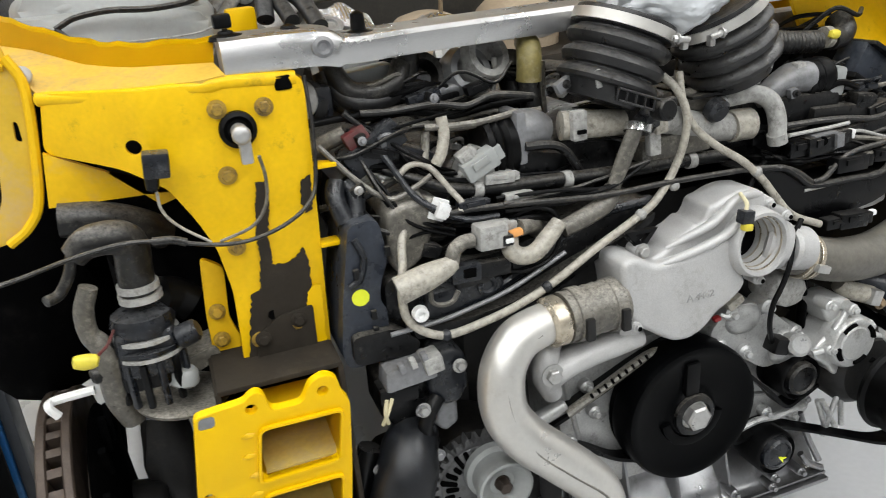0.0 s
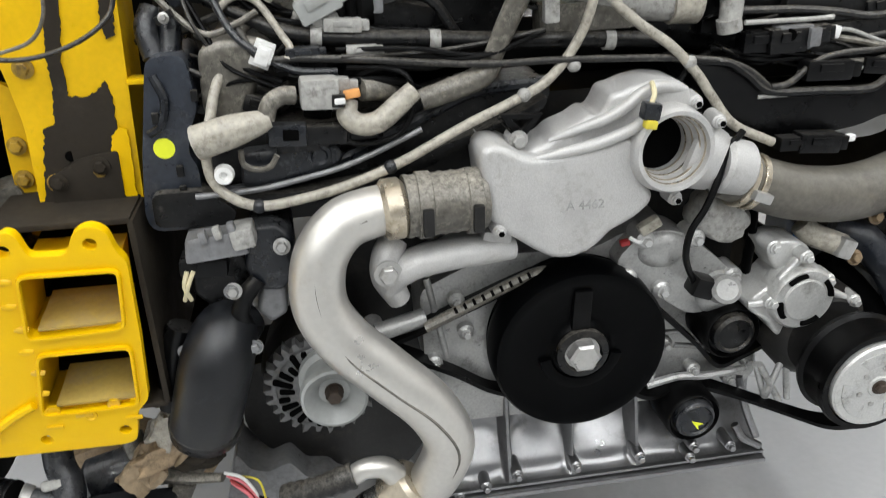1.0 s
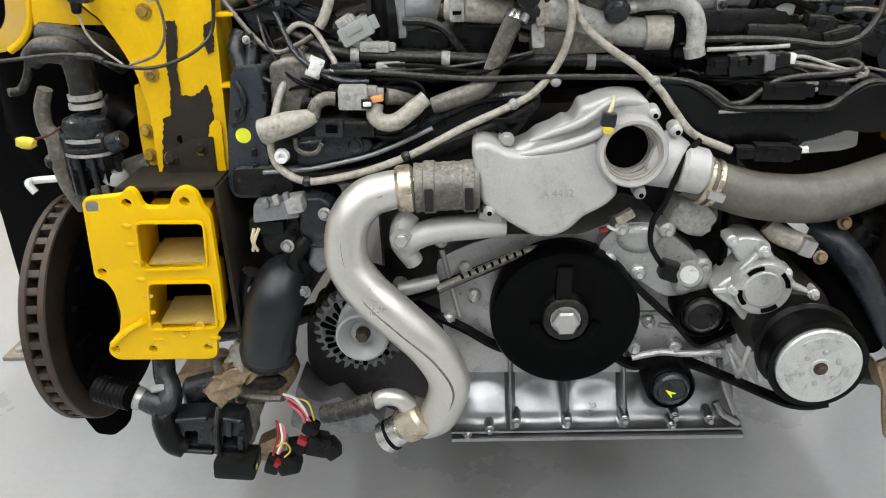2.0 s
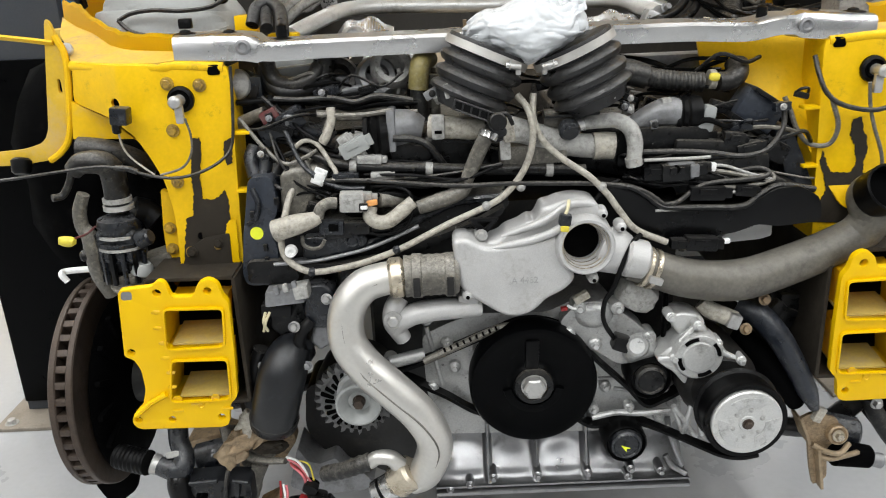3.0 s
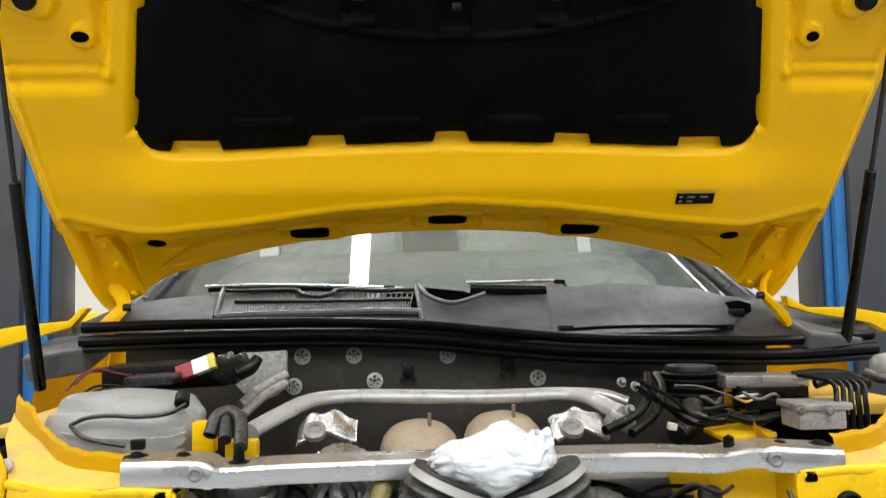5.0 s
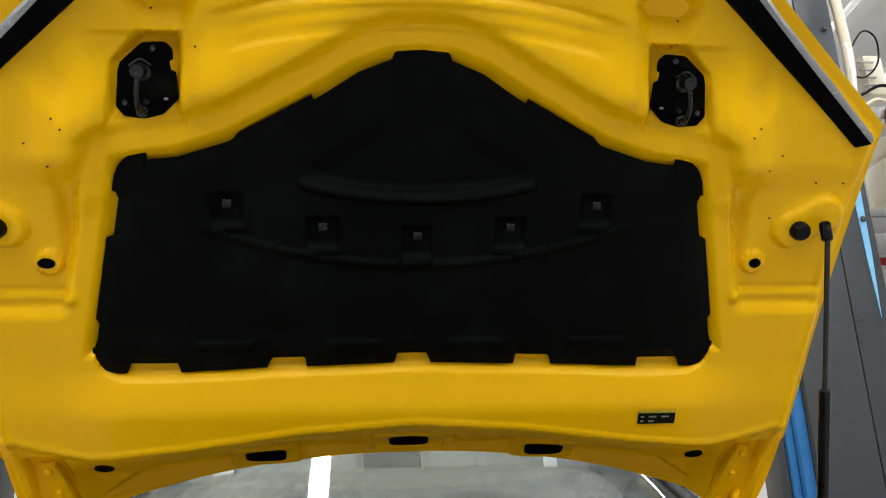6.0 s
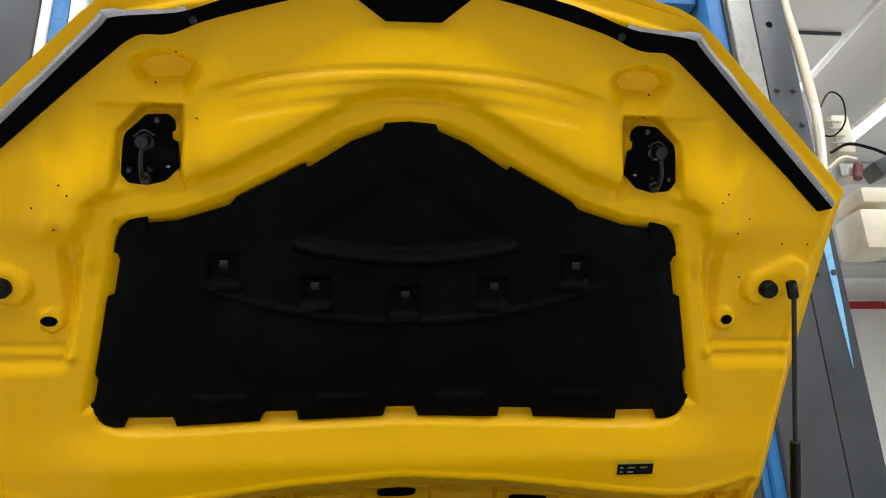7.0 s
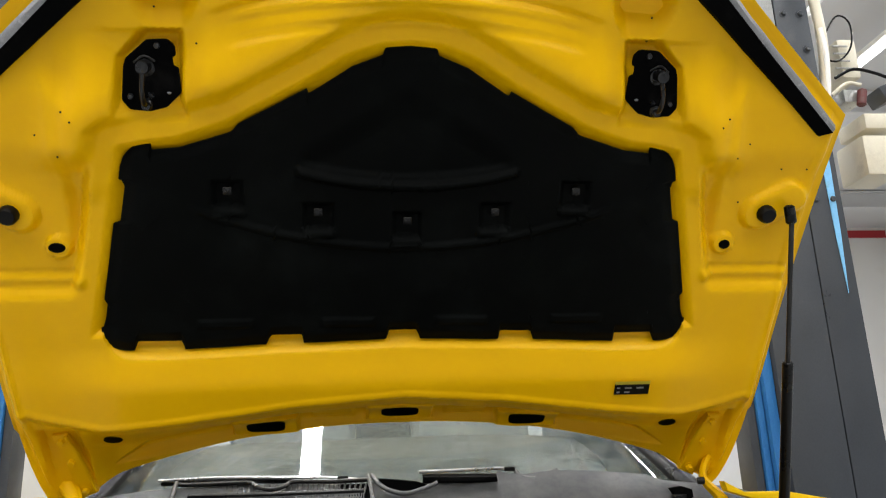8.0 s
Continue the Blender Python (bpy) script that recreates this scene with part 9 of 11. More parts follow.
for pts, m in (([(-0.388, 0.07, 0.578), (-0.368, 0.06, 0.571), (-0.353, 0.06, 0.539)], M_PINK), ([(-0.385, 0.07, 0.571), (-0.367, 0.06, 0.56), (-0.357, 0.06, 0.536)], M_RED), ([(-0.393, 0.06, 0.537), (-0.391, 0.05, 0.521), (-0.403, 0.05, 0.494)], M_PINK), ([(-0.398, 0.06, 0.539), (-0.395, 0.05, 0.519), (-0.405, 0.05, 0.494)], M_WHITE), ([(-0.378, 0.07, 0.576), (-0.354, 0.06, 0.574), (-0.348, 0.06, 0.544)], M_CLIP), ([(-0.39, 0.07, 0.582), (-0.37, 0.06, 0.58), (-0.358, 0.06, 0.555), (-0.359, 0.06, 0.534)], M_WHITE), ([(-0.384, 0.07, 0.567), (-0.364, 0.055, 0.557), (-0.361, 0.06, 0.532)], M_PINK), ([(-0.408, 0.05, 0.505), (-0.39, 0.045, 0.516), (-0.386, 0.05, 0.499), (-0.396, 0.05, 0.487)], M_CLIP), ([(-0.402, 0.06, 0.545), (-0.401, 0.05, 0.523), (-0.412, 0.05, 0.491)], M_RED)):
    part("wire", tube(fresh(), pts, 0.0014 if m == M_CLIP else 0.0020, 8), m, lw)
for q, s, rot in (((-0.348, 0.06, 0.504), (0.036, 0.034, 0.028), (0, 24, 15)), ((-0.329, 0.065, 0.491), (0.024, 0.03, 0.024), (0, -30, 10)), ((-0.392, 0.06, 0.47), (0.032, 0.034, 0.024), (0, -12, 0)), ((-0.417, 0.06, 0.468), (0.022, 0.03, 0.020), (0, 18, 0)), ((-0.354, 0.06, 0.532), (0.024, 0.026, 0.018), (0, 34, 0)), ((-0.382, 0.07, 0.492), (0.026, 0.026, 0.020), (0, 8, 20)), ((-0.469, 0.06, 0.473), (0.06, 0.05, 0.03), (0, 5, 0))):
    part("plug", box(fresh(), q, s, rot, 0.006), M_BLACK, lw)
for q in ((-0.366, 0.05, 0.516), (-0.405, 0.05, 0.476)):
    part("red_lock", box(fresh(), q, (0.014, 0.012, 0.010), (0, 30, 0), 0.002), M_RED, lw)
part("yellow_lock", box(fresh(), (-0.444, 0.05, 0.472), (0.012, 0.010, 0.008), (0, 0, 0), 0.002), M_CLIP, lw)

for pts, y0, mat, lab in (([(-0.485, 0.6), (-0.471, 0.604), (-0.456, 0.552), (-0.463, 0.527), (-0.48, 0.526), (-0.485, 0.56)], 0.13, M_HOSE, "dusty brown bracket with a bolt hole"), ([(-0.475, 0.537), (-0.437, 0.56), (-0.397, 0.575), (-0.392, 0.553), (-0.424, 0.506), (-0.442, 0.515), (-0.462, 0.511)], 0.16, M_RUSTTAN, "rusty brown folded bracket"), ([(-0.466, 0.538), (-0.449, 0.539), (-0.455, 0.477), (-0.472, 0.445), (-0.485, 0.45), (-0.471, 0.485)], 0.11, M_HOSE, "dusty brown hanging strap"), ([(-0.467, 0.438), (-0.431, 0.456), (-0.421, 0.43), (-0.451, 0.407), (-0.47, 0.412)], 0.14, M_RUSTTAN, "rusty brown lower bracket")):
    solid("chassis_bracket", plate(fresh(), rounded(pts, 0.005), y0, y0 + 0.03, bevel=0.003), mat, lab, "bracket")
solid("shield_flap", plate(fresh(), rounded([(-0.8, 0.474), (-0.75, 0.485), (-0.713, 0.444), (-0.726, 0.403), (-0.755, 0.381), (-0.785, 0.385), (-0.8, 0.418)], 0.008), 0.25, 0.262, bevel=0.003), M_LINER, "black plastic flap below the brake disc", "panel")

# intake elbow and pump module beside the alternator
el = thing("intake_elbow", "black moulded intake elbow", "pipe", (-0.383, 0.05, 0.721))
part("elbow_tube", tube(fresh(), [(-0.343, 0.07, 0.781), (-0.359, 0.05, 0.773), (-0.37, 0.035, 0.752), (-0.383, 0.035, 0.711), (-0.395, 0.045, 0.669)], [0.026, 0.033, 0.036, 0.036, 0.036], 24, 6), M_ELBOW, el)
part("mouth_ring", rod(fresh(), (-0.393, 0.045, 0.676), (-0.398, 0.05, 0.654), 0.038, 0.036, 28, 0.004), M_BLACK_DUSTY, el)
for q in ((-0.332, 0.03, 0.765), (-0.346, 0.03, 0.828), (-0.4, 0.04, 0.762)):
    part("bolt", hexbolt(fresh(), q, (0, -1, 0), 0.0052, 0.004, 1.4), M_SHEET, el)
part("side_rib", tube(fresh(), [(-0.403, 0.06, 0.78), (-0.416, 0.06, 0.744), (-0.43, 0.07, 0.681)], 0.014, 10), M_BLACK, el)
md = thing("pump_module", "dark slate pump actuator with a worn grey cap", "pump", (-0.346, 0.06, 0.849))
part("cap", box(fresh(), (-0.354, 0.045, 0.875), (0.060, 0.040, 0.024), (0, -5, 0), 0.005, taper=(0.85, 0.8)), M_SHEET, md, "worn grey moulded cap")
part("cap_step", box(fresh(), (-0.328, 0.036, 0.883), (0.022, 0.030, 0.020), (0, -8, 0), 0.004), M_GREY_PL, md)
for k in range(3):
    part("tooth", box(fresh(), Vector((-0.363, 0.028, 0.887)) + Vector((0.013 * k, 0, 0.003 * k)), (0.007, 0.010, 0.012), (0, -12, 0), 0.002), M_GREY_PL if k % 2 else M_SHEET, md)
part("body", casting(fresh(), rounded([(-0.324, 0.887), (-0.299, 0.888), (-0.285, 0.875), (-0.285, 0.834), (-0.298, 0.816), (-0.323, 0.818), (-0.333, 0.845)], 0.006), 0.042, 0.11, 0.007), M_SLATE, md)
part("lower_body", casting(fresh(), rounded([(-0.317, 0.831), (-0.297, 0.824), (-0.298, 0.786), (-0.315, 0.777), (-0.328, 0.792)], 0.005), 0.050, 0.10, 0.006), M_SHEET, md)
part("connector", box(fresh(), (-0.368, 0.045, 0.853), (0.044, 0.030, 0.018), (0, 4, 0), 0.004), M_BLACK, md)
part("front_wall", casting(fresh(), rounded([(-0.385, 0.859), (-0.333, 0.859), (-0.322, 0.831), (-0.332, 0.796), (-0.365, 0.792), (-0.386, 0.815)], 0.006), 0.056, 0.11, 0.006), M_BLACK_DUSTY, md)
part("hose_stub", tube(fresh(), [(-0.321, 0.045, 0.831), (-0.336, 0.04, 0.815), (-0.342, 0.04, 0.795), (-0.332, 0.05, 0.77)], 0.009, 12), M_BLACK, md)
for q in ((-0.344, 0.03, 0.828), (-0.295, 0.038, 0.866), (-0.333, 0.04, 0.759)):
    part("bolt", hexbolt(fresh(), q, (0, -1, 0.2), 0.0055, 0.006, 1.5), M_BOLT, md)
for o in (0.0, 0.006):
    part("tag", tube(fresh(), [(-0.383 + o, 0.03, 0.853), (-0.387 + o * 0.5, 0.028, 0.838), (-0.384 - o, 0.034, 0.821)], 0.0022, 8), M_CREAMWIRE, md, "cream tie")
solid("small_cap", lathe(fresh(), (-0.336, 0.03, 0.945), (0, -1, 0), [(0, 0.009), (0.008, 0.008), (0.008, 0.004), (0.004, 0.003), (0.004, 0)], 16), M_WHITE, "small white cap nut", "bolt")

# ---- far-side engine front ----
can = solid("oil_separator", blob(fresh(), (0.156, 0.06, 0.846), (0.058, 0.055, 0.046), (0, 24, 0), 0.08, sub=3, square=0.6), M_GREY_PL, "dusty cream oil separator can", "engine part")
hose("water_stub", [(0.249, 0.05, 0.831), (0.261, 0.045, 0.82), (0.281, 0.04, 0.812), (0.296, 0.04, 0.805)], [0.012, 0.013, 0.013, 0.013], M_CONDUIT, "tan rubber water stub with a clamp", seg=14)
solid("stub_clamp", box(fresh(), (0.291, 0.03, 0.808), (0.018, 0.016, 0.022), (0, 20, 0), 0.003), M_BOLT, "pale metal hose clamp end", "clamp")
hose("rubber_strip", [(0.203, 0.07, 0.858), (0.2, 0.06, 0.815), (0.198, 0.06, 0.763), (0.193, 0.06, 0.727)], 0.010, M_RUBBER, "black rubber strip behind the bracket", "strip", 10, flat=0.4)
sp = thing("pump_sensor", "black sensor with a dusty body on the pump cover", "sensor", (0.129, 0.02, 0.787))
part("plug", box(fresh(), (0.126, 0.02, 0.786), (0.024, 0.024, 0.022), (0, 20, 0), 0.004), M_BLACK, sp)
part("can", rod(fresh(), (0.155, 0.03, 0.773), (0.145, 0, 0.789), 0.016, 0.015, 20, 0.004), M_CAST_DIRTY, sp)
ad = thing("air_duct_hose", "broad dusty black duct hose curving down", "hose", (0.383, 0.08, 0.711))
part("front_lobe", tube(fresh(), [(0.330, 0.11, 0.752), (0.358, 0.095, 0.722), (0.388, 0.08, 0.684), (0.418, 0.075, 0.640)], [0.020, 0.026, 0.027, 0.018], 18, 7, flat=0.75), M_LINER, ad)
lobe = tube(fresh(), [(0.318, 0.09, 0.806), (0.345, 0.075, 0.795), (0.374, 0.06, 0.762), (0.400, 0.055, 0.718), (0.424, 0.055, 0.672), (0.440, 0.06, 0.640)], [0.020, 0.024, 0.023, 0.021, 0.019, 0.010], 24, 12, flat=0.8)
for v in lobe.verts:
    v.co += v.normal * (0.004 * noise.noise(v.co * 70) + 0.0025 * noise.noise(v.co * 160))
part("back_lobe", lobe, M_CREASED, ad, "creased blue-black duct wall")
part("pale_tip", box(fresh(), (0.448, 0.058, 0.628), (0.014, 0.012, 0.026), (0, 24, 0), 0.003), M_CONDUIT, ad)
for q in ((0.346, 0.06, 0.826), (0.314, 0.04, 0.789)):
    solid("loose_bolt", hexbolt(fresh(), q, (0, -1, 0.3), 0.006, 0.006), M_RUSTTAN, "tan coated hexagon bolt head", "bolt")
for q, s, rot in (((0.4, 0.12, 0.764), (0.03, 0.03, 0.05), (0, 20, 0)), ((0.416, 0.13, 0.795), (0.045, 0.04, 0.03), (0, 0, 0)), ((0.381, 0.1, 0.792), (0.02, 0.02, 0.03), (0, 40, 0))):
    block("engine_cover_piece", q, s, rot, M_BLACK_DUSTY, "dusty black bracket piece", "bracket", 0.005)
sf = thing("subframe_bracket", "rusty tan subframe bracket with a bolt", "bracket", (0.454, 0.06, 0.549))
out = rounded([(0.426, 0.612), (0.448, 0.622), (0.486, 0.610), (0.498, 0.578), (0.476, 0.556), (0.482, 0.500), (0.461, 0.486), (0.452, 0.520), (0.444, 0.566)], 0.006)
part("bracket_plate", plate(fresh(), out, 0.072, 0.078, bevel=0.002), M_RUSTTAN, sf)
part("shelf", tube(fresh(), [(0.450, 0.068, 0.566), (0.470, 0.062, 0.556), (0.492, 0.062, 0.552), (0.512, 0.075, 0.560)], 0.0045, 10), M_TAN, sf)
part("shelf", tube(fresh(), [(0.456, 0.070, 0.548), (0.478, 0.064, 0.541), (0.506, 0.068, 0.543), (0.534, 0.085, 0.536)], 0.0045, 10), M_TAN, sf)
part("rib", box(fresh(), (0.463, 0.066, 0.525), (0.005, 0.020, 0.075), (0, -10, 0), 0.001), M_TAN, sf)
part("boss", lathe(fresh(), (0.486, 0.072, 0.583), (0, -1, 0.2), [(0, 0.017), (0.010, 0.016), (0.012, 0.013), (0.009, 0.010), (0.009, 0)], 24), M_RUSTTAN, sf)
part("bolt", hexbolt(fresh(), (0.486, 0.062, 0.584), (0, -1, 0.2), 0.0065, 0.008, 1.5), M_STAINED, sf)
part("bush", rod(fresh(), (0.500, 0.10, 0.528), (0.565, 0.10, 0.516), 0.022, 0.019, 20, 0.004), M_LINER, sf, "black rubber bush")
part("bush_end", rod(fresh(), (0.560, 0.095, 0.517), (0.582, 0.092, 0.512), 0.012, 0.013, 16, 0.003), M_SHEET, sf)
part("web", box(fresh(), (0.436, 0.085, 0.590), (0.004, 0.040, 0.05), (0, -22, 0), 0.001), M_TAN, sf)
strut = thing("anti_roll_link", "dusty grey tapering link running down to the hub", "suspension arm", (0.60, 0.17, 0.56))
part("link", tube(fresh(), [(0.585, 0.17, 0.594), (0.606, 0.165, 0.552), (0.640, 0.16, 0.500), (0.700, 0.17, 0.440)], [0.013, 0.015, 0.013, 0.012], 14, 6), M_RUBBER_DUSTY, strut)
part("joint", ball(fresh(), (0.586, 0.168, 0.600), 0.018, 2), M_LINER, strut)
part("nut", hexbolt(fresh(), (0.592, 0.150, 0.586), (0, -1, 0), 0.007, 0.008), M_BOLT, strut)
for s0 in (-1, 1):
    arm = thing("control_link", "black lower control arm running to the hub", "suspension arm", (s0 * 0.5, 0.3, 0.52), "lower arms")
    part("arm_tube", tube(fresh(), [(s0 * 0.335, 0.10, 0.615), (s0 * 0.42, 0.13, 0.565), (s0 * 0.52, 0.18, 0.53), (s0 * 0.64, 0.28, 0.52), (s0 * 0.71, 0.34, 0.53)] if s0 > 0 else [(s0 * 0.36, 0.30, 0.60), (s0 * 0.46, 0.30, 0.57), (s0 * 0.60, 0.32, 0.54), (s0 * 0.71, 0.34, 0.53)], [0.020, 0.024, 0.024, 0.022] if s0 < 0 else [0.018, 0.022, 0.022, 0.02, 0.02], 12, 6, flat=0.7), M_BLACK, arm)
    part("bush", rod(fresh(), (s0 * 0.50, 0.15, 0.545), (s0 * 0.56, 0.14, 0.535), 0.028, 0.028, 20, 0.005), M_SLATE, arm)
    sub = thing("subframe", "dark dusty front subframe", "subframe", (s0 * 0.42, 0.45, 0.58), "subframe sides")
    part("leg", box(fresh(), (s0 * 0.44, 0.5, 0.60), (0.07, 0.55, 0.07), (0, 0, s0 * 6), 0.012), M_PRIMER, sub)
# torn lining and foam below the slate elbow
rag = thing("torn_lining", "crumpled tan and brown lining torn off below the duct", "lining", (-0.43, 0.07, 0.63))
for q, size, rot, m, seed in (((-0.442, 0.07, 0.651), (0.026, 0.016, 0.044), (0, 28, 0), M_CONDUIT, 2), ((-0.452, 0.075, 0.615), (0.056, 0.03, 0.036), (0, -24, 10), M_RUSTTAN, 5), ((-0.414, 0.08, 0.632), (0.070, 0.03, 0.030), (0, -30, 0), M_TAN, 7), ((-0.396, 0.075, 0.650), (0.050, 0.03, 0.022), (0, -44, 12), M_OLIVE, 9), ((-0.478, 0.08, 0.590), (0.040, 0.03, 0.048), (0, 40, 0), M_TAN, 11), ((-0.425, 0.09, 0.598), (0.055, 0.03, 0.030), (0, 8, 0), M_PRIMER, 13)):
    part("scrap", blob(fresh(), q, size, rot, 0.5, seed=seed, sub=4, square=0.6), m, rag)
# far-side wiring and pipes
hose("front_harness", [(0.399, 0.1, 1.171), (0.401, 0.085, 1.147), (0.41, 0.075, 1.123), (0.431, 0.07, 1.107), (0.473, 0.07, 1.098), (0.507, 0.07, 1.105), (0.541, 0.07, 1.11), (0.577, 0.07, 1.098), (0.62, 0.07, 1.076)], 0.0042, M_RUBBER_DUSTY, "dusty harness across the front panel", "cable", 10)
hose("front_harness", [(0.418, 0.075, 1.114), (0.433, 0.08, 1.077), (0.426, 0.085, 1.05), (0.403, 0.095, 1.049), (0.386, 0.1, 1.068), (0.375, 0.105, 1.096), (0.367, 0.11, 1.115)], 0.0042, M_HOSE, "looped wire beside the wing", "cable", 8)
hose("earth_wire", [(0.464, 0.07, 1.136), (0.471, 0.075, 1.106), (0.48, 0.075, 1.076), (0.493, 0.07, 1.038), (0.498, 0.07, 1.011)], 0.0032, M_HOSE, "beige earth wire on the front panel", "cable", 8)
bp = thing("filler_pipe", "beige plastic pipe with a square joint", "pipe", (0.608, 0.1, 1.003))
part("pipe", tube(fresh(), [(0.571, 0.14, 1.052), (0.581, 0.13, 1.02), (0.597, 0.12, 0.994), (0.626, 0.11, 0.977), (0.644, 0.1, 0.951), (0.65, 0.1, 0.908), (0.652, 0.11, 0.856)], [0.012, 0.014, 0.014, 0.014, 0.013, 0.013, 0.013], 16, 6), M_CONDUIT, bp)
part("joint", box(fresh(), (0.618, 0.1, 1.025), (0.030, 0.030, 0.030), (0, 35, 0), 0.006), M_CONDUIT, bp)
part("upper_pipe", tube(fresh(), [(0.567, 0.1, 1.076), (0.594, 0.1, 1.053), (0.643, 0.1, 1.01), (0.683, 0.1, 0.99)], [0.009, 0.010, 0.013, 0.013], 14), M_CONDUIT, bp)
part("yellow_tip", rod(fresh(), (0.56, 0.1, 1.082), (0.57, 0.1, 1.073), 0.008, 0.009, 14, 0.002), M_BOLT_Y, bp)
for pts in ([(0.611, 0.06, 0.863), (0.626, 0.05, 0.842), (0.651, 0.05, 0.793), (0.688, 0.05, 0.732)], [(0.614, 0.06, 0.839), (0.631, 0.05, 0.813), (0.657, 0.05, 0.763), (0.694, 0.05, 0.691)]):
    hose("white_tube", pts, 0.0042, M_WHITE, "white plastic tube hanging by the wheel", "tube", 10)

# left-bank fittings behind the clutter
hose("breather_loop", [(-0.369, 0.16, 1.192), (-0.365, 0.15, 1.163), (-0.342, 0.14, 1.148), (-0.308, 0.14, 1.151), (-0.287, 0.15, 1.165), (-0.279, 0.17, 1.186)], 0.011, M_RIB, "dusty black hose bent in a loop", seg=14)
solid("relay_box", box(fresh(), (-0.328, 0.17, 1.168), (0.060, 0.03, 0.028), (0, -4, 0), 0.005), M_TANK, "pale grey relay box inside the hose loop", "box")
ve = thing("vent_elbow", "beige elbow on a black pipe beside the duct", "pipe", (-0.149, 0.13, 1.164))
part("elbow", tube(fresh(), [(-0.133, 0.17, 1.183), (-0.144, 0.14, 1.183), (-0.148, 0.13, 1.169), (-0.15, 0.13, 1.146)], [0.013, 0.014, 0.0145, 0.0145], 16), M_OLIVE, ve, "olive-yellow rubber elbow")
part("lower_pipe", tube(fresh(), [(-0.15, 0.13, 1.148), (-0.149, 0.13, 1.126), (-0.147, 0.13, 1.1)], [0.012, 0.013, 0.013], 14), M_RUBBER_DUSTY, ve)
hose("vent_pipe", [(-0.13, 0.15, 1.163), (-0.13, 0.15, 1.139), (-0.128, 0.15, 1.103)], [0.010, 0.010, 0.009], M_HOSE, "dusty brown pipe beside the elbow", "pipe", 12)
hose("dipstick_tube", [(-0.178, 0.16, 1.173), (-0.178, 0.16, 1.155), (-0.181, 0.16, 1.136)], 0.0032, M_GREY_PL, "thin pale dipstick tube", "tube", 8)
hose("cable", [(-0.353, 0.11, 1.144), (-0.321, 0.11, 1.141), (-0.272, 0.105, 1.142), (-0.239, 0.1, 1.136), (-0.206, 0.1, 1.143), (-0.158, 0.105, 1.134)], 0.0045, M_RUBBER_DUSTY, "grey-brown cable along the rear of the bank", "cable", 9)
hose("cable", [(-0.291, 0.09, 1.122), (-0.255, 0.085, 1.12), (-0.223, 0.085, 1.12), (-0.186, 0.085, 1.124)], 0.0045, M_HOSE, "pale dusty cable along the bank", "cable", 9)
hose("vent_pipe", [(-0.272, 0.09, 1.131), (-0.272, 0.085, 1.114), (-0.279, 0.08, 1.095), (-0.286, 0.08, 1.084)], 0.0062, M_CONDUIT, "short upright beige pipe", "pipe", 12)
for q, s, rot, m in (((-0.241, 0.07, 1.079), (0.040, 0.02, 0.022), (0, -25, 0), M_TANK), ((-0.221, 0.07, 1.061), (0.034, 0.018, 0.012), (0, 4, 0), M_GREY_PL), ((-0.253, 0.075, 1.086), (0.018, 0.016, 0.020), (0, -30, 0), M_GREY_PL), ((-0.292, 0.055, 1.041), (0.012, 0.008, 0.017), (0, 25, 0), M_WHITE), ((-0.24, 0.05, 1.013), (0.040, 0.014, 0.014), (0, 4, 0), M_GREY_PL)):
    connector(q, s, rot, m, label="pale grey plug connector with a locking tab")
sq = thing("socket", "square grey plug with a dark round socket", "connector", (0.206, 0.06, 1.027))
part("shell", box(fresh(), (0.21, 0.06, 1.028), (0.036, 0.018, 0.024), (0, -2, 0), 0.003), M_SHEET, sq)
part("socket_hole", rod(fresh(), (0.202, 0.05, 1.032), (0.201, 0.049, 1.032), 0.006, seg=14), M_HOLE_SHADE, sq)
part("tab", box(fresh(), (0.227, 0.054, 1.029), (0.012, 0.016, 0.018), (0, -2, 0), 0.002), M_SHEET, sq)
for pts, r, m in (([(0.252, 0.06, 1.026), (0.278, 0.06, 1.021), (0.313, 0.06, 1.014), (0.339, 0.065, 1.015), (0.339, 0.06, 1.008), (0.303, 0.055, 1.002), (0.259, 0.05, 1.002), (0.234, 0.05, 0.994)], 0.0042, M_HOSE), ([(0.244, 0.06, 1.03), (0.269, 0.06, 1.032), (0.304, 0.06, 1.02), (0.343, 0.06, 1.008)], 0.0026, M_GREY_PL), ([(0.217, 0.05, 0.995), (0.251, 0.05, 0.994), (0.284, 0.05, 0.996), (0.325, 0.055, 0.993), (0.361, 0.06, 0.996)], 0.0030, M_GREY_PL), ([(0.159, 0.06, 1.044), (0.192, 0.06, 1.044), (0.226, 0.06, 1.044), (0.251, 0.06, 1.045)], 0.0030, M_GREY_PL), ([(0.174, 0.045, 0.975), (0.216, 0.045, 0.975), (0.267, 0.045, 0.974), (0.297, 0.045, 0.974), (0.315, 0.05, 0.981), (0.334, 0.055, 0.992)], 0.0026, M_GREY_PL), ([(0.24, 0.08, 1.055), (0.265, 0.075, 1.049), (0.29, 0.075, 1.05), (0.326, 0.08, 1.056)], 0.0040, M_RUBBER_DUSTY)):
    hose("cable", pts, r, m, "thin pale cable across the far bank", "cable", 8)


# ---- rear of the engine bay ----
tank = thing("coolant_tank", "milky plastic coolant tank with a black hose across it", "tank", (-0.575, 0.4, 1.239))
part("tank_body", blob(fresh(), (-0.58, 0.42, 1.216), (0.262, 0.17, 0.105), (0, 2, 0), 0.035, sub=4, square=0.5, seed=5), M_TANK, tank)
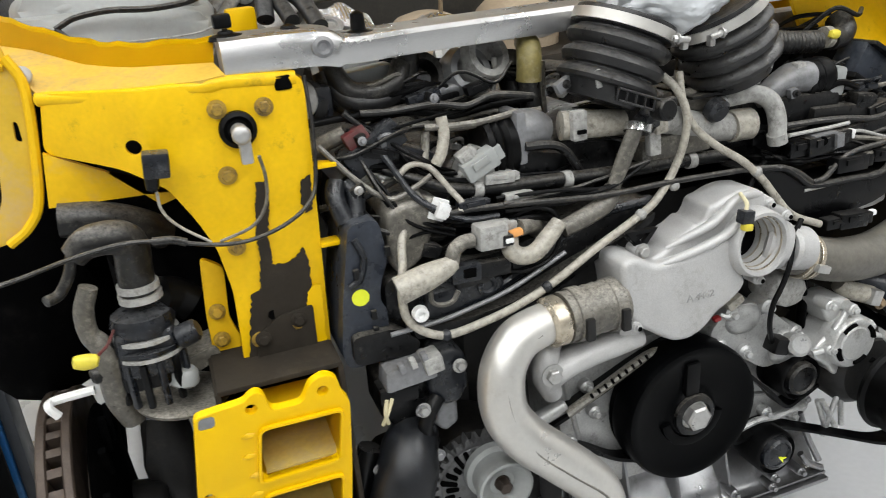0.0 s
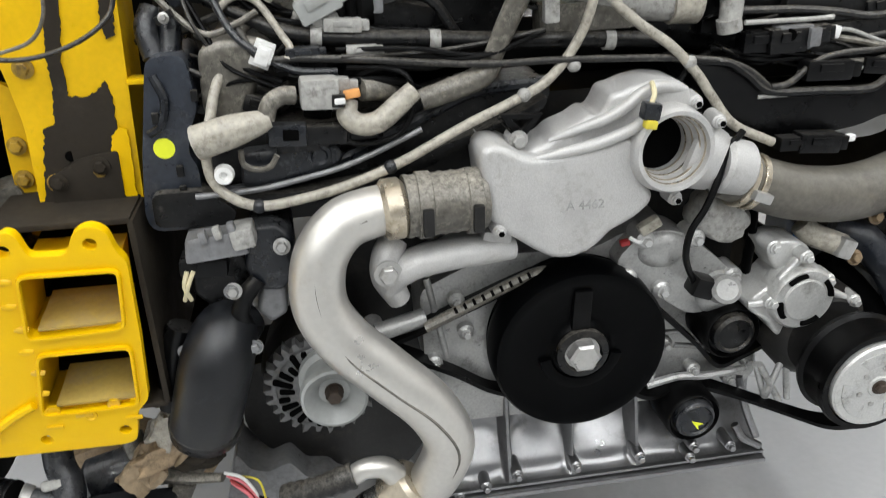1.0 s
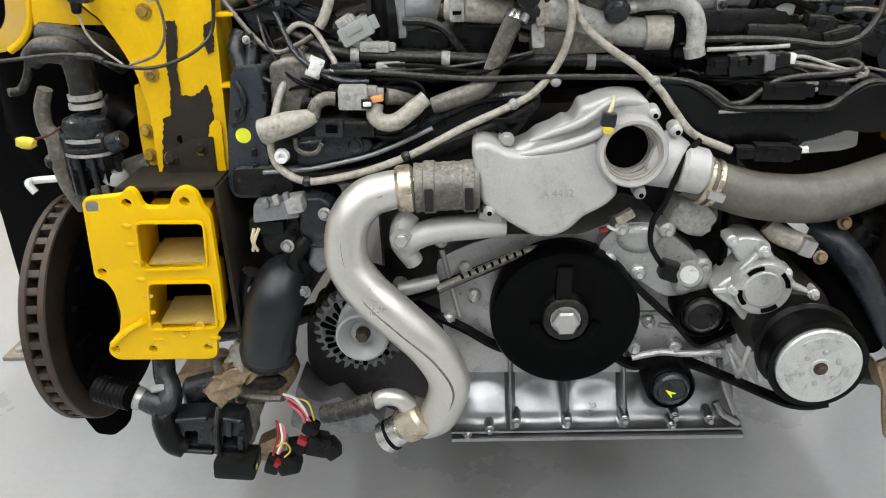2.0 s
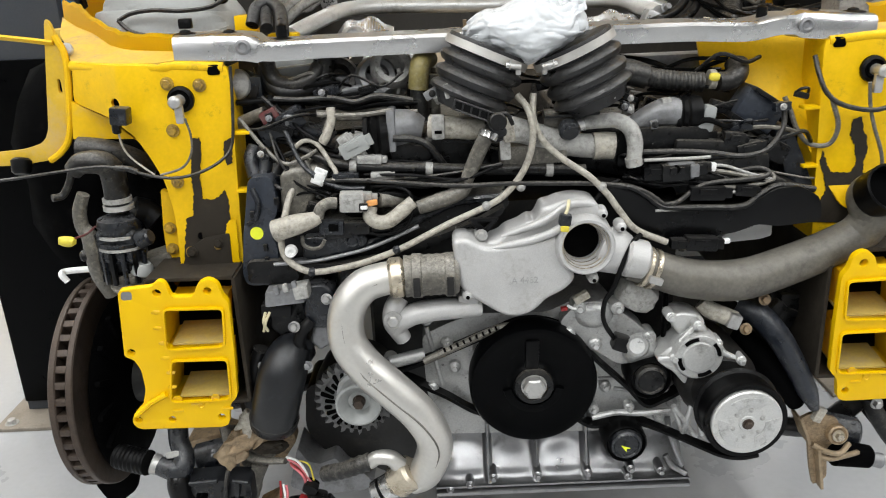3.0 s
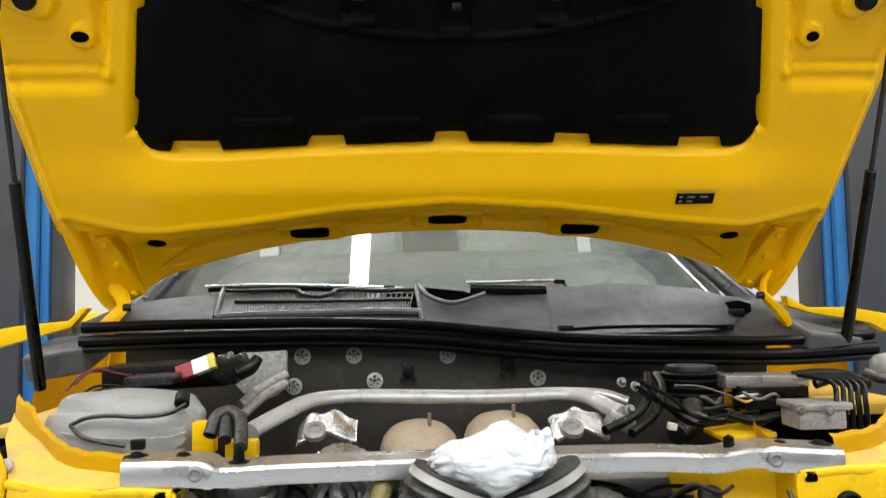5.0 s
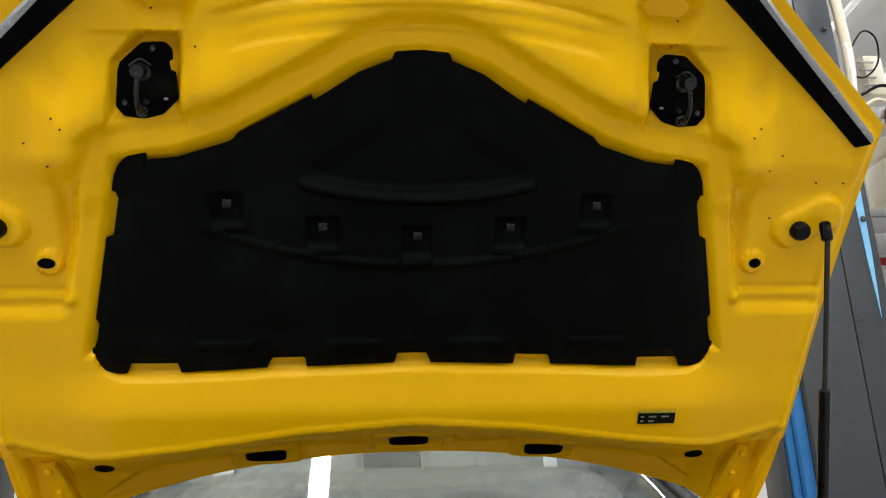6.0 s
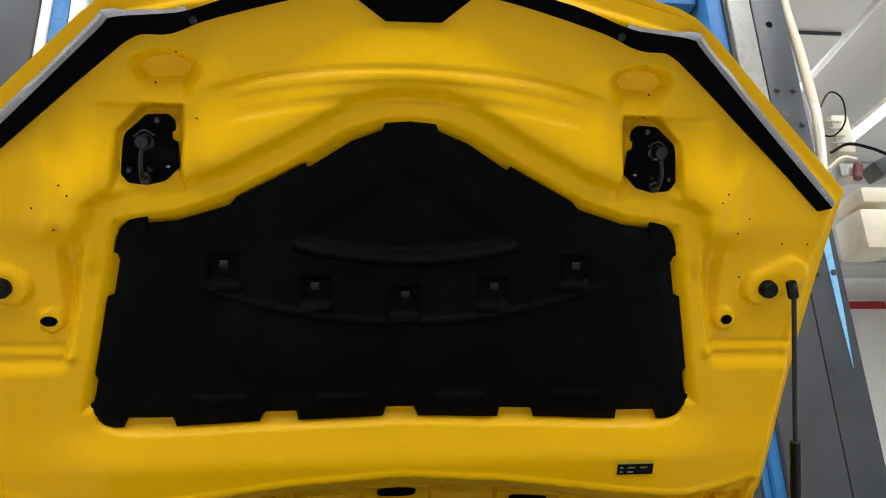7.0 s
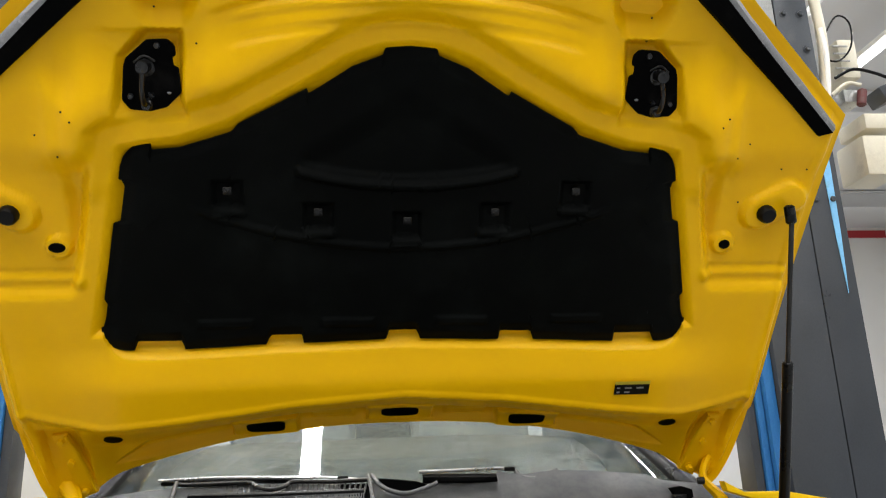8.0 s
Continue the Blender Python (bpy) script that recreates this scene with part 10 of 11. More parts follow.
part("tank_top", blob(fresh(), (-0.576, 0.43, 1.245), (0.248, 0.15, 0.095), (0, 3, 0), 0.10, sub=4, square=0.34, seed=8), M_TANK, tank)
part("filler_hump", blob(fresh(), (-0.614, 0.42, 1.265), (0.11, 0.11, 0.055), (0, -8, 0), 0.12, sub=3, square=0.3, seed=3), M_TANK, tank)
part("tank_seam", tube(fresh(), [(-0.654, 0.335, 1.237), (-0.616, 0.33, 1.23), (-0.562, 0.33, 1.226), (-0.489, 0.33, 1.226), (-0.461, 0.335, 1.233)], 0.0016, 6), M_GREY_PL, tank)
part("level_hose", tube(fresh(), [(-0.638, 0.33, 1.249), (-0.615, 0.33, 1.259), (-0.577, 0.325, 1.263), (-0.532, 0.325, 1.26), (-0.486, 0.325, 1.264), (-0.462, 0.34, 1.276)], 0.0036, 8), M_RUBBER_DUSTY, tank, "dark hose across the tank")
part("level_hose", tube(fresh(), [(-0.638, 0.33, 1.249), (-0.619, 0.325, 1.232), (-0.586, 0.32, 1.223), (-0.55, 0.32, 1.216)], 0.0036, 8), M_RUBBER_DUSTY, tank, "dark hose across the tank")
part("cap", rod(fresh(), (-0.469, 0.34, 1.275), (-0.472, 0.36, 1.289), 0.012, 0.012, 18, 0.003), M_BLACK, tank)
hose("red_cable", [(-0.694, 0.45, 1.291), (-0.682, 0.48, 1.314), (-0.658, 0.5, 1.322), (-0.635, 0.52, 1.312)], 0.0030, M_RED_DULL, "dark red battery cable", "cable", 10)
hose("red_cable", [(-0.685, 0.46, 1.3), (-0.67, 0.49, 1.318), (-0.645, 0.52, 1.314), (-0.614, 0.54, 1.306)], 0.0026, M_RED_DULL, "thin pink battery cable loop", "cable", 10)
bt = thing("battery_terminal", "black battery box with a red, white and yellow label", "battery", (-0.547, 0.6, 1.308))
part("case", box(fresh(), (-0.569, 0.64, 1.298), (0.24, 0.10, 0.05), (0, -2, 0), 0.008), M_BLACK, bt)
for q, w, m in (((-0.526, 0.57, 1.319), 0.040, M_RED), ((-0.496, 0.57, 1.317), 0.034, M_WHITE), ((-0.473, 0.57, 1.318), 0.014, M_CLIP)):
    part("label_field", box(fresh(), (-0.498 + 0.9 * (q[0] + 0.498), q[1], 1.318 + 0.33 * (q[0] + 0.498)), (w * 0.93, 0.012, 0.030), (-28, -20, 0), 0.001), m, bt)
part("lid", box(fresh(), (-0.568, 0.52, 1.3), (0.085, 0.07, 0.018), (0, -2, 0), 0.005), M_SLATE, bt)
part("clamp", box(fresh(), (-0.45, 0.6, 1.309), (0.050, 0.06, 0.048), (0, 18, 0), 0.008), M_BLACK_DUSTY, bt)
part("clamp_cover", box(fresh(), (-0.426, 0.59, 1.318), (0.030, 0.05, 0.040), (0, -25, 0), 0.006), M_BLACK_DUSTY, bt)
part("clamp_bolt", hexbolt(fresh(), (-0.443, 0.58, 1.333), (0, -0.4, 0.9), 0.006, 0.008), M_BOLT, bt)
part("lug", tube(fresh(), [(-0.424, 0.56, 1.303), (-0.402, 0.56, 1.313), (-0.389, 0.57, 1.332)], [0.014, 0.013, 0.010], 10), M_BLACK, bt)
solid("tower_plate", plate(fresh(), rounded([(-0.475, 1.326), (-0.366, 1.331), (-0.368, 1.25), (-0.397, 1.229), (-0.454, 1.237), (-0.478, 1.263)], 0.008), 0.78, 0.80, bevel=0.003), M_GREY_PL, "pale grey sealed plate beside the bulkhead", "panel")
for pts in ([(-0.435, 0.66, 1.214), (-0.4, 0.7, 1.245), (-0.363, 0.74, 1.265)], [(-0.442, 0.67, 1.231), (-0.413, 0.71, 1.256), (-0.365, 0.76, 1.282)]):
    hose("tower_ridge", pts, 0.010, M_GREY_PL, "pale grey pressed ridge", "panel", 10)
# rear strut brace
rb = thing("strut_brace", "long aluminium strut brace below the bulkhead", "brace", (-0.029, 0.7, 1.234))
RP = [(-0.394, 0.52, 1.202), (-0.349, 0.58, 1.222), (-0.305, 0.64, 1.237), (-0.244, 0.68, 1.24), (-0.15, 0.7, 1.237), (-0.029, 0.7, 1.233), (0.092, 0.7, 1.231), (0.214, 0.7, 1.232), (0.26, 0.66, 1.23), (0.286, 0.6, 1.218), (0.304, 0.56, 1.21)]
part("tube", tube(fresh(), RP, 0.0195, 16, 6, flat=0.75), M_CAST_CLEAN, rb)
part("foot", box(fresh(), (0.296, 0.55, 1.196), (0.05, 0.04, 0.03), (0, 25, 0), 0.006), M_ALU, rb)
part("foot", tube(fresh(), [(0.231, 0.72, 1.232), (0.306, 0.72, 1.227), (0.356, 0.7, 1.212)], 0.012, 12, 5), M_ALU, rb)
for q in ((0.332, 0.66, 1.258), (0.36, 0.66, 1.249), (0.316, 0.55, 1.218), (0.296, 0.53, 1.198)):
    part("bolt", hexbolt(fresh(), q, (0.2, -0.9, 0.4), 0.007, 0.010), M_SHEET, rb)
# exhaust heat shields and turbo covers
for q, s0 in (((-0.261, 0.58, 1.195), -1), ((0.224, 0.58, 1.187), 1)):
    hs = thing("heat_shield", "embossed foil heat shield over the exhaust", "heat shield", q, "heat shields")
    b = fresh()
    n = 22
    n = 46
    gridv = [[b.verts.new(Vector(q) + Vector((0.056 * (i / n * 2 - 1), 0.030 * (j / n * 2 - 1), 0.026 - 0.022 * abs(i / n * 2 - 1) ** 2.5 - 0.030 * (1 - j / n) ** 1.6 + 0.0022 * math.sin(i * 1.55) * math.sin(j * 1.55) + 0.004 * math.sin(i * 0.31 + s0)))) for j in range(n + 1)] for i in range(n + 1)]
    for i in range(n):
        for j in range(n):
            b.faces.new((gridv[i][j], gridv[i + 1][j], gridv[i + 1][j + 1], gridv[i][j + 1]))
    part("foil", b, M_FOIL, hs)
    part("fold", tube(fresh(), [Vector(q) + Vector((0.05 * t, -0.03, -0.002 - 0.02 * abs(t))) for t in (-1, -0.5, 0, 0.5, 1)], 0.006, 8), M_FOIL, hs)
    part("flange", lathe(fresh(), Vector(q) + Vector((-0.02, -0.03, -0.005)), (0, -0.6, 0.8), [(0, 0.022), (0.01, 0.021), (0.012, 0.012), (0.008, 0.010), (0.008, 0)], 20), M_CAST_DIRTY, hs)
for q in ((-0.084, 0.66, 1.146), (0.086, 0.66, 1.159)):
    tc = thing("turbo_cover", "round tan heat cover over a turbocharger", "turbocharger", q, "turbo covers")
    part("dome", lathe(fresh(), Vector(q) + Vector((0, 0.02, -0.05)), (0, -0.25, 1), [(0, 0.080), (0.045, 0.079), (0.062, 0.074), (0.078, 0.060), (0.089, 0.036), (0.093, 0.012), (0.094, 0)], 40), M_BEIGE_COVER, tc)
    part("band", lathe(fresh(), Vector(q) + Vector((0, 0.01, -0.012)), (0, -0.25, 1), [(0, 0.0785), (0, 0.0795), (0.006, 0.0795), (0.006, 0.0785)], 40), M_STEEL, tc)
    part("peg", rod(fresh(), Vector(q) + Vector((0.02, -0.01, 0.03)), Vector(q) + Vector((0.02, -0.015, 0.062)), 0.004, seg=8), M_TAN, tc)
part("valley", box(fresh(), (0.02, 0.68, 1.06), (0.62, 0.30, 0.10), bevel=0.02), M_PRIMER, engine, "dark brown valley between the banks")
# far side: control unit, brake block, hoses
cu_ = thing("control_unit", "silver finned engine control unit", "control unit", (0.611, 0.62, 1.258))
part("case", box(fresh(), (0.605, 0.62, 1.26), (0.17, 0.07, 0.026), (0, 1, 0), 0.004), M_ALU, cu_)
part("plug_block", box(fresh(), (0.605, 0.58, 1.233), (0.13, 0.06, 0.045), (0, 0, 0), 0.006), M_BLACK, cu_)
for k in range(4):
    q = (0.522, 0.55, 1.238)
    part("wire", tube(fresh(), [q, Vector(q) + Vector((0.02, -0.005, 0.006 * k - 0.01)), Vector(q) + Vector((0.045, 0.0, 0.002 * k))], 0.003, 8), [M_ORANGE, M_RUBBER, M_WHITE, M_RUBBER][k], cu_)
hb = thing("brake_block", "grey cast brake hydraulic block with pipes", "brake unit", (0.614, 0.42, 1.222))
part("casting", box(fresh(), (0.606, 0.42, 1.221), (0.085, 0.07, 0.045), (0, 0, 0), 0.006), M_GREY_PL, hb)
part("top_rim", box(fresh(), (0.608, 0.42, 1.238), (0.10, 0.08, 0.012), (0, 0, 0), 0.004), M_CAST_DIRTY, hb)
for k in range(5):
    q = Vector((0.642, 0.4, 1.244)) + Vector((0.013 * k, 0.0, 0))
    part("pipe", tube(fresh(), [q + Vector((0, 0, -0.05)), q + Vector((0, 0.005, 0.0)), q + Vector((0.006, 0.03, 0.03)), q + Vector((-0.03, 0.08, 0.04))], 0.0045, 8), M_BLACK, hb)
for q in ((0.557, 0.37, 1.236), (0.607, 0.37, 1.233)):
    part("bolt", hexbolt(fresh(), q, (0, -1, 0), 0.0065, 0.005), M_SHEET, hb)
af = thing("bellows_hose", "black ribbed intake bellows at the bulkhead", "hose", (0.485, 0.68, 1.25))
b = fresh()
prof = [(0, 0.03)]
for k in range(4):
    prof += [(0.014 * k, 0.062), (0.014 * k + 0.005, 0.064), (0.014 * k + 0.008, 0.054), (0.014 * k + 0.011, 0.054)]
lathe(b, Vector((0.485, 0.68, 1.226)), (0, 0, 1), prof + [(0.062, 0.05), (0.062, 0)], 36)
part("bellows", b, M_BLACK, af)
part("spout", tube(fresh(), [(0.478, 0.66, 1.228), (0.463, 0.62, 1.203), (0.435, 0.56, 1.182), (0.393, 0.52, 1.172)], [0.024, 0.022, 0.020, 0.018], 16, ribs=(0.010, 0.002)), M_BLACK_DUSTY, af)
for pts in ([(0.304, 0.5, 1.182), (0.367, 0.56, 1.207), (0.404, 0.62, 1.245), (0.411, 0.68, 1.27)], [(0.254, 0.5, 1.189), (0.329, 0.55, 1.209), (0.374, 0.62, 1.234), (0.393, 0.68, 1.271)], [(0.49, 0.5, 1.211), (0.521, 0.47, 1.203), (0.57, 0.46, 1.213)], [(0.661, 0.6, 1.27), (0.709, 0.58, 1.276), (0.751, 0.55, 1.272), (0.756, 0.5, 1.259)], [(0.682, 0.55, 1.257), (0.728, 0.55, 1.267), (0.745, 0.5, 1.248)]):
    hose("hose", pts, 0.009, M_BLACK, "black hose at the rear of the bay", "hose", 10)
solid("far_yellow_pad", box(fresh(), (0.505, 0.5, 1.178), (0.09, 0.12, 0.01), (0, -6, 0), 0.003), M_YELLOW_DUSTY, "yellow body panel under the hoses", "panel")
solid("loose_connector", box(fresh(), (0.373, 0.48, 1.196), (0.016, 0.016, 0.013), (0, 12, 0), 0.003), M_CREAM, "small cream loose connector", "connector")
# yellow near-side pieces behind the brace
for q, s in (((-0.432, 0.34, 1.224), (0.035, 0.03, 0.05)), ((-0.373, 0.34, 1.203), (0.05, 0.03, 0.03))):
    solid("tower_lug", box(fresh(), q, s, (0, 0, 0), 0.004), M_YELLOW, "yellow body lug behind the brace", "panel")
# wing cloths: dark gaps beside the bonnet hinge
for s0 in (-1, 1):
    solid("hinge_trim", box(fresh(), (s0 * 0.87, 0.88, 1.325), (0.13, 0.16, 0.06), (12, s0 * 8, 0), 0.012, 3), M_COWL, "dusty slate trim beside the hinge", "trim piece")

# ---- cowl and windscreen ----
cw = thing("cowl", "dusty dark grey plastic cowl with a mesh grille", "cowl", (-0.066, 0.95, 1.393))


def sheet(name, rows, mat, parent, label="", thick=0.006):
    b = fresh()
    rr = [spline(r, 5) for r in rows]
    vv = [[b.verts.new(p) for p in r] for r in rr]
    for a, c in zip(vv, vv[1:]):
        for i in range(len(a) - 1):
            b.faces.new((a[i], a[i + 1], c[i + 1], c[i]))
    bmesh.ops.solidify(b, geom=b.faces[:], thickness=thick)
    return part(name, b, mat, parent, label)


sheet("panel", [[(-0.853, 0.86, 1.372), (-0.669, 0.88, 1.373), (-0.514, 0.88, 1.374), (-0.28, 0.88, 1.372), (-0.069, 0.88, 1.366), (0.118, 0.88, 1.35), (0.317, 0.87, 1.333), (0.585, 0.86, 1.323), (0.813, 0.85, 1.323), (0.971, 0.84, 1.334)], [(-0.868, 0.9, 1.388), (-0.682, 0.93, 1.394), (-0.526, 0.94, 1.39), (-0.285, 0.95, 1.387), (-0.066, 0.95, 1.382), (0.126, 0.94, 1.373), (0.325, 0.9, 1.353), (0.597, 0.89, 1.343), (0.828, 0.88, 1.346), (0.989, 0.87, 1.357)], [(-0.803, 1.02, 1.434), (-0.689, 1.06, 1.452), (-0.556, 1.1, 1.46), (-0.296, 1.12, 1.462), (-0.059, 1.12, 1.455), (0.151, 1.12, 1.445), (0.373, 1.1, 1.444), (0.662, 1.06, 1.435), (0.859, 1, 1.411), (0.921, 0.95, 1.388)]], M_COWL, cw)
# grille box: lattice on the front slope, upright bars behind it, raised frame round both
rim_top = [(-0.578, 1.117, 1.472), (-0.543, 1.105, 1.467), (-0.398, 1.106, 1.467), (-0.369, 1.081, 1.456), (-0.328, 1.062, 1.448), (-0.296, 1.077, 1.455), (-0.275, 1.1, 1.465), (-0.177, 1.093, 1.462), (-0.08, 1.096, 1.463)]
rim_low = [(-0.563, 0.963, 1.401), (-0.492, 0.972, 1.405), (-0.328, 0.977, 1.407), (-0.176, 0.98, 1.409), (-0.068, 0.972, 1.405)]
part("grille_rim", tube(fresh(), rim_top, 0.006, 8, 5), M_BLACK_DUSTY, cw)
part("grille_rim", tube(fresh(), rim_low, 0.010, 8, 5), M_COWL, cw)
for q in ([(-0.575, 1.116, 1.474), (-0.57, 1.041, 1.443), (-0.562, 0.962, 1.403)], [(-0.08, 1.116, 1.474), (-0.074, 1.027, 1.436), (-0.067, 0.923, 1.385)], [(-0.532, 1.044, 1.44), (-0.319, 1.039, 1.437), (-0.094, 1.039, 1.437)]):
    part("grille_rim", tube(fresh(), q, 0.006, 8, 5), M_BLACK_DUSTY, cw)
# black sheet painted for the shade behind the bars
sheet("grille_bed", [[(-0.54, 0.979, 1.395), (-0.315, 0.987, 1.399), (-0.076, 0.983, 1.397)], [(-0.563, 1.122, 1.459), (-0.325, 1.112, 1.455), (-0.08, 1.108, 1.453)]], M_HOLE_SHADE, cw, "black sheet for the shade behind the grille")
la, lb, lc, ld = Vector((-0.531, 0.992, 1.412)), Vector((-0.089, 0.989, 1.411)), Vector((-0.531, 1.04, 1.433)), Vector((-0.094, 1.034, 1.431))
for k in range(64):
    for lean in (-1, 1):
        t0, t1 = k / 64, min(1.0, max(0.0, (k + 1.3 * lean) / 64))
        part("lattice_bar", rod(fresh(), la.lerp(lb, t0), lc.lerp(ld, t1), 0.0016, seg=5), M_COWL, cw)
ua, ub, uc, ud = Vector((-0.53, 1.052, 1.432)), Vector((-0.094, 1.043, 1.428)), Vector((-0.544, 1.112, 1.46)), Vector((-0.086, 1.1, 1.454))
for k in range(34):
    part("grille_bar", rod(fresh(), ua.lerp(ub, k / 33), uc.lerp(ud, k / 33), 0.0028, seg=6), M_BLACK_DUSTY, cw)
lid = sheet("service_cover", [[(0.237, 0.885, 1.35), (0.389, 0.885, 1.349), (0.526, 0.885, 1.349), (0.663, 0.885, 1.352)], [(0.254, 0.99, 1.401), (0.418, 0.99, 1.403), (0.591, 0.99, 1.406), (0.747, 0.98, 1.409)], [(0.259, 1.09, 1.472), (0.326, 1.09, 1.462), (0.443, 1.08, 1.468), (0.658, 1.05, 1.449), (0.767, 1.01, 1.423)]], M_COWL, cw, "dusty grey service cover", 0.012)
for q in ((0.266, 0.88, 1.363), (0.647, 0.88, 1.358), (0.696, 0.93, 1.392)):
    part("catch", box(fresh(), q, (0.035, 0.02, 0.014), (0, 0, 0), 0.004), M_BLACK, cw)
part("wiper_well", tube(fresh(), [(-0.071, 1.116, 1.474), (-0.052, 1.06, 1.449), (-0.025, 1.025, 1.434), (0.011, 1.008, 1.426), (0.055, 1.029, 1.435), (0.096, 1.057, 1.448)], 0.006, 10), M_COWL, cw, "dusty rim round the wiper opening")
part("well_hole", plate(fresh(), [(-0.059, 1.466), (-0.04, 1.444), (-0.006, 1.43), (0.038, 1.433), (0.076, 1.443), (0.042, 1.455), (-0.015, 1.462)], 1.056, 1.07), M_HOLE_SHADE, cw, "black patch for the shade in the wiper opening")
part("wiper_well", tube(fresh(), [(0.316, 1.123, 1.471), (0.33, 1.091, 1.456), (0.357, 1.079, 1.451), (0.394, 1.095, 1.458), (0.433, 1.118, 1.469)], 0.006, 10), M_COWL, cw, "dusty rim round the wiper opening")
# black tube drawn for the shade in the gap
part("gap_line", tube(fresh(), [(0.28, 0.868, 1.36), (0.387, 0.874, 1.363), (0.522, 0.872, 1.362), (0.642, 0.864, 1.359)], 0.004, 8), M_HOLE_SHADE, cw, "black strip for the shade under the service cover")
part("cover_hole", plate(fresh(), [(0.678, 1.415), (0.707, 1.419), (0.735, 1.41), (0.736, 1.391), (0.714, 1.381), (0.688, 1.398)], 0.9359999999999999, 0.952), M_HOLE_SHADE, cw, "black patch for the shade beside the service cover")
for blade, arm in (([(-0.617, 1.13, 1.473), (-0.488, 1.13, 1.472), (-0.356, 1.13, 1.47), (-0.223, 1.13, 1.463), (-0.086, 1.13, 1.449)], [(-0.623, 1.12, 1.48), (-0.472, 1.12, 1.482), (-0.296, 1.12, 1.476), (-0.148, 1.12, 1.469), (-0.059, 1.12, 1.457), (0.031, 1.12, 1.445), (0.093, 1.12, 1.428)]), ([(0.064, 1.12, 1.461), (0.151, 1.12, 1.458), (0.266, 1.12, 1.454)], [(0.054, 1.11, 1.478), (0.15, 1.11, 1.478), (0.263, 1.11, 1.479), (0.3, 1.11, 1.476)])):
    wb = thing("wiper", "black windscreen wiper with a bare metal arm", "wiper", blade[0], "wipers")
    wide = blade[0][0] > 0
    part("blade", tube(fresh(), blade, 0.013 if wide else 0.007, 8, 6), M_BLACK, wb)
    part("arm", tube(fresh(), arm, 0.0045, 8, 6), M_ALU, wb)
    part("joint", box(fresh(), arm[3], (0.03, 0.012, 0.012), (0, 0, 0), 0.003), M_BLACK, wb)

ws = thing("windscreen", "tilted clear windscreen reflecting the ceiling tubes", "windscreen", (0, 1.15, 1.42))
b = fresh()
n, mrows = 24, 10
gv = []
for j in range(mrows + 1):
    t = j / mrows
    row = []
    for i in range(n + 1):
        s = -1 + 2 * i / n
        wdt = 0.76 - 0.16 * t
        row.append(b.verts.new((s * wdt, 1.16 + 0.86 * t + 0.0 - 0.14 * abs(s) ** 2.2 * (1 - 0.3 * t), 1.415 + 0.50 * t - 0.03 * s * s)))
    gv.append(row)
for j in range(mrows):
    for i in range(n):
        b.faces.new((gv[j][i], gv[j][i + 1], gv[j + 1][i + 1], gv[j + 1][i]))
bmesh.ops.solidify(b, geom=b.faces[:], thickness=0.005)
pane = part("pane", b, M_GLASS, ws)
pane.visible_shadow = False
for s0 in (-1, 1):
    part("pillar", tube(fresh(), [(s0 * 0.80, 1.02, 1.38), (s0 * 0.75, 1.30, 1.53), (s0 * 0.68, 1.70, 1.76), (s0 * 0.62, 2.03, 1.93)], 0.03, 10, 5), M_BLACK, ws, "black trimmed windscreen pillar")
part("roof", box(fresh(), (0, 2.6, 1.965), (1.2, 1.2, 0.02), bevel=0.008), M_YELLOW, ws, "yellow roof")
part("headliner", box(fresh(), (0, 2.6, 1.943), (1.16, 1.16, 0.018), bevel=0.006), M_GREY_PL, ws, "pale grey headliner")
cab = thing("cabin", "dark car interior behind the windscreen", "car interior", (0, 2.0, 0.9))
part("dashboard", blob(fresh(), (0, 1.50, 1.34), (1.36, 0.62, 0.22), lumps=0.04, square=0.75), M_BLACK_DUSTY, cab, "dark dashboard")
part("rear_wall", box(fresh(), (0, 3.2, 0.95), (1.5, 0.05, 0.55)), M_BLACK_DUSTY, cab)
for s0 in (-1, 1):
    part("seat", blob(fresh(), (s0 * 0.36, 2.35, 1.22), (0.50, 0.24, 0.60), lumps=0.05, square=0.6), M_GREY_PL, cab, "pale grey seat")
    part("body_side", box(fresh(), (s0 * 0.93, 2.35, 1.0), (0.06, 2.0, 0.85), bevel=0.02), M_YELLOW, body, "yellow body side")
for s0 in (-1, 1):
    part("door_trim", box(fresh(), (s0 * 0.885, 2.35, 1.0), (0.025, 1.98, 0.84), bevel=0.008), M_BLACK_DUSTY, cab, "dark door trim")
part("floor_pan", box(fresh(), (0, 2.2, 0.56), (1.80, 2.6, 0.04)), M_BLACK, body, "dark car floor")

# wing edges beside the hinges
part("wing_edge", plate(fresh(), [(-1.113, 1.371), (-1.05, 1.382), (-0.973, 1.394), (-0.866, 1.403), (-0.837, 1.433), (-0.824, 1.43), (-0.86, 1.388), (-0.95, 1.364), (-1.053, 1.337), (-1.117, 1.322)], 0.87, 0.90, bevel=0.003), M_YELLOW, body, "yellow wing edge")
part("wing_edge", plate(fresh(), [(0.792, 1.428), (0.843, 1.4), (0.949, 1.398), (1.033, 1.382), (1.107, 1.368), (1.109, 1.323), (1.035, 1.338), (0.993, 1.361), (0.854, 1.386), (0.798, 1.404)], 0.87, 0.90, bevel=0.003), M_YELLOW, body, "yellow wing edge")
wb2 = thing("washer_bottle", "milky round washer bottle neck beside the seal", "bottle", (0.908, 0.66, 1.277))
part("bottle", blob(fresh(), (0.908, 0.66, 1.277), (0.085, 0.07, 0.060), lumps=0.04, square=0.3), M_TANK, wb2)
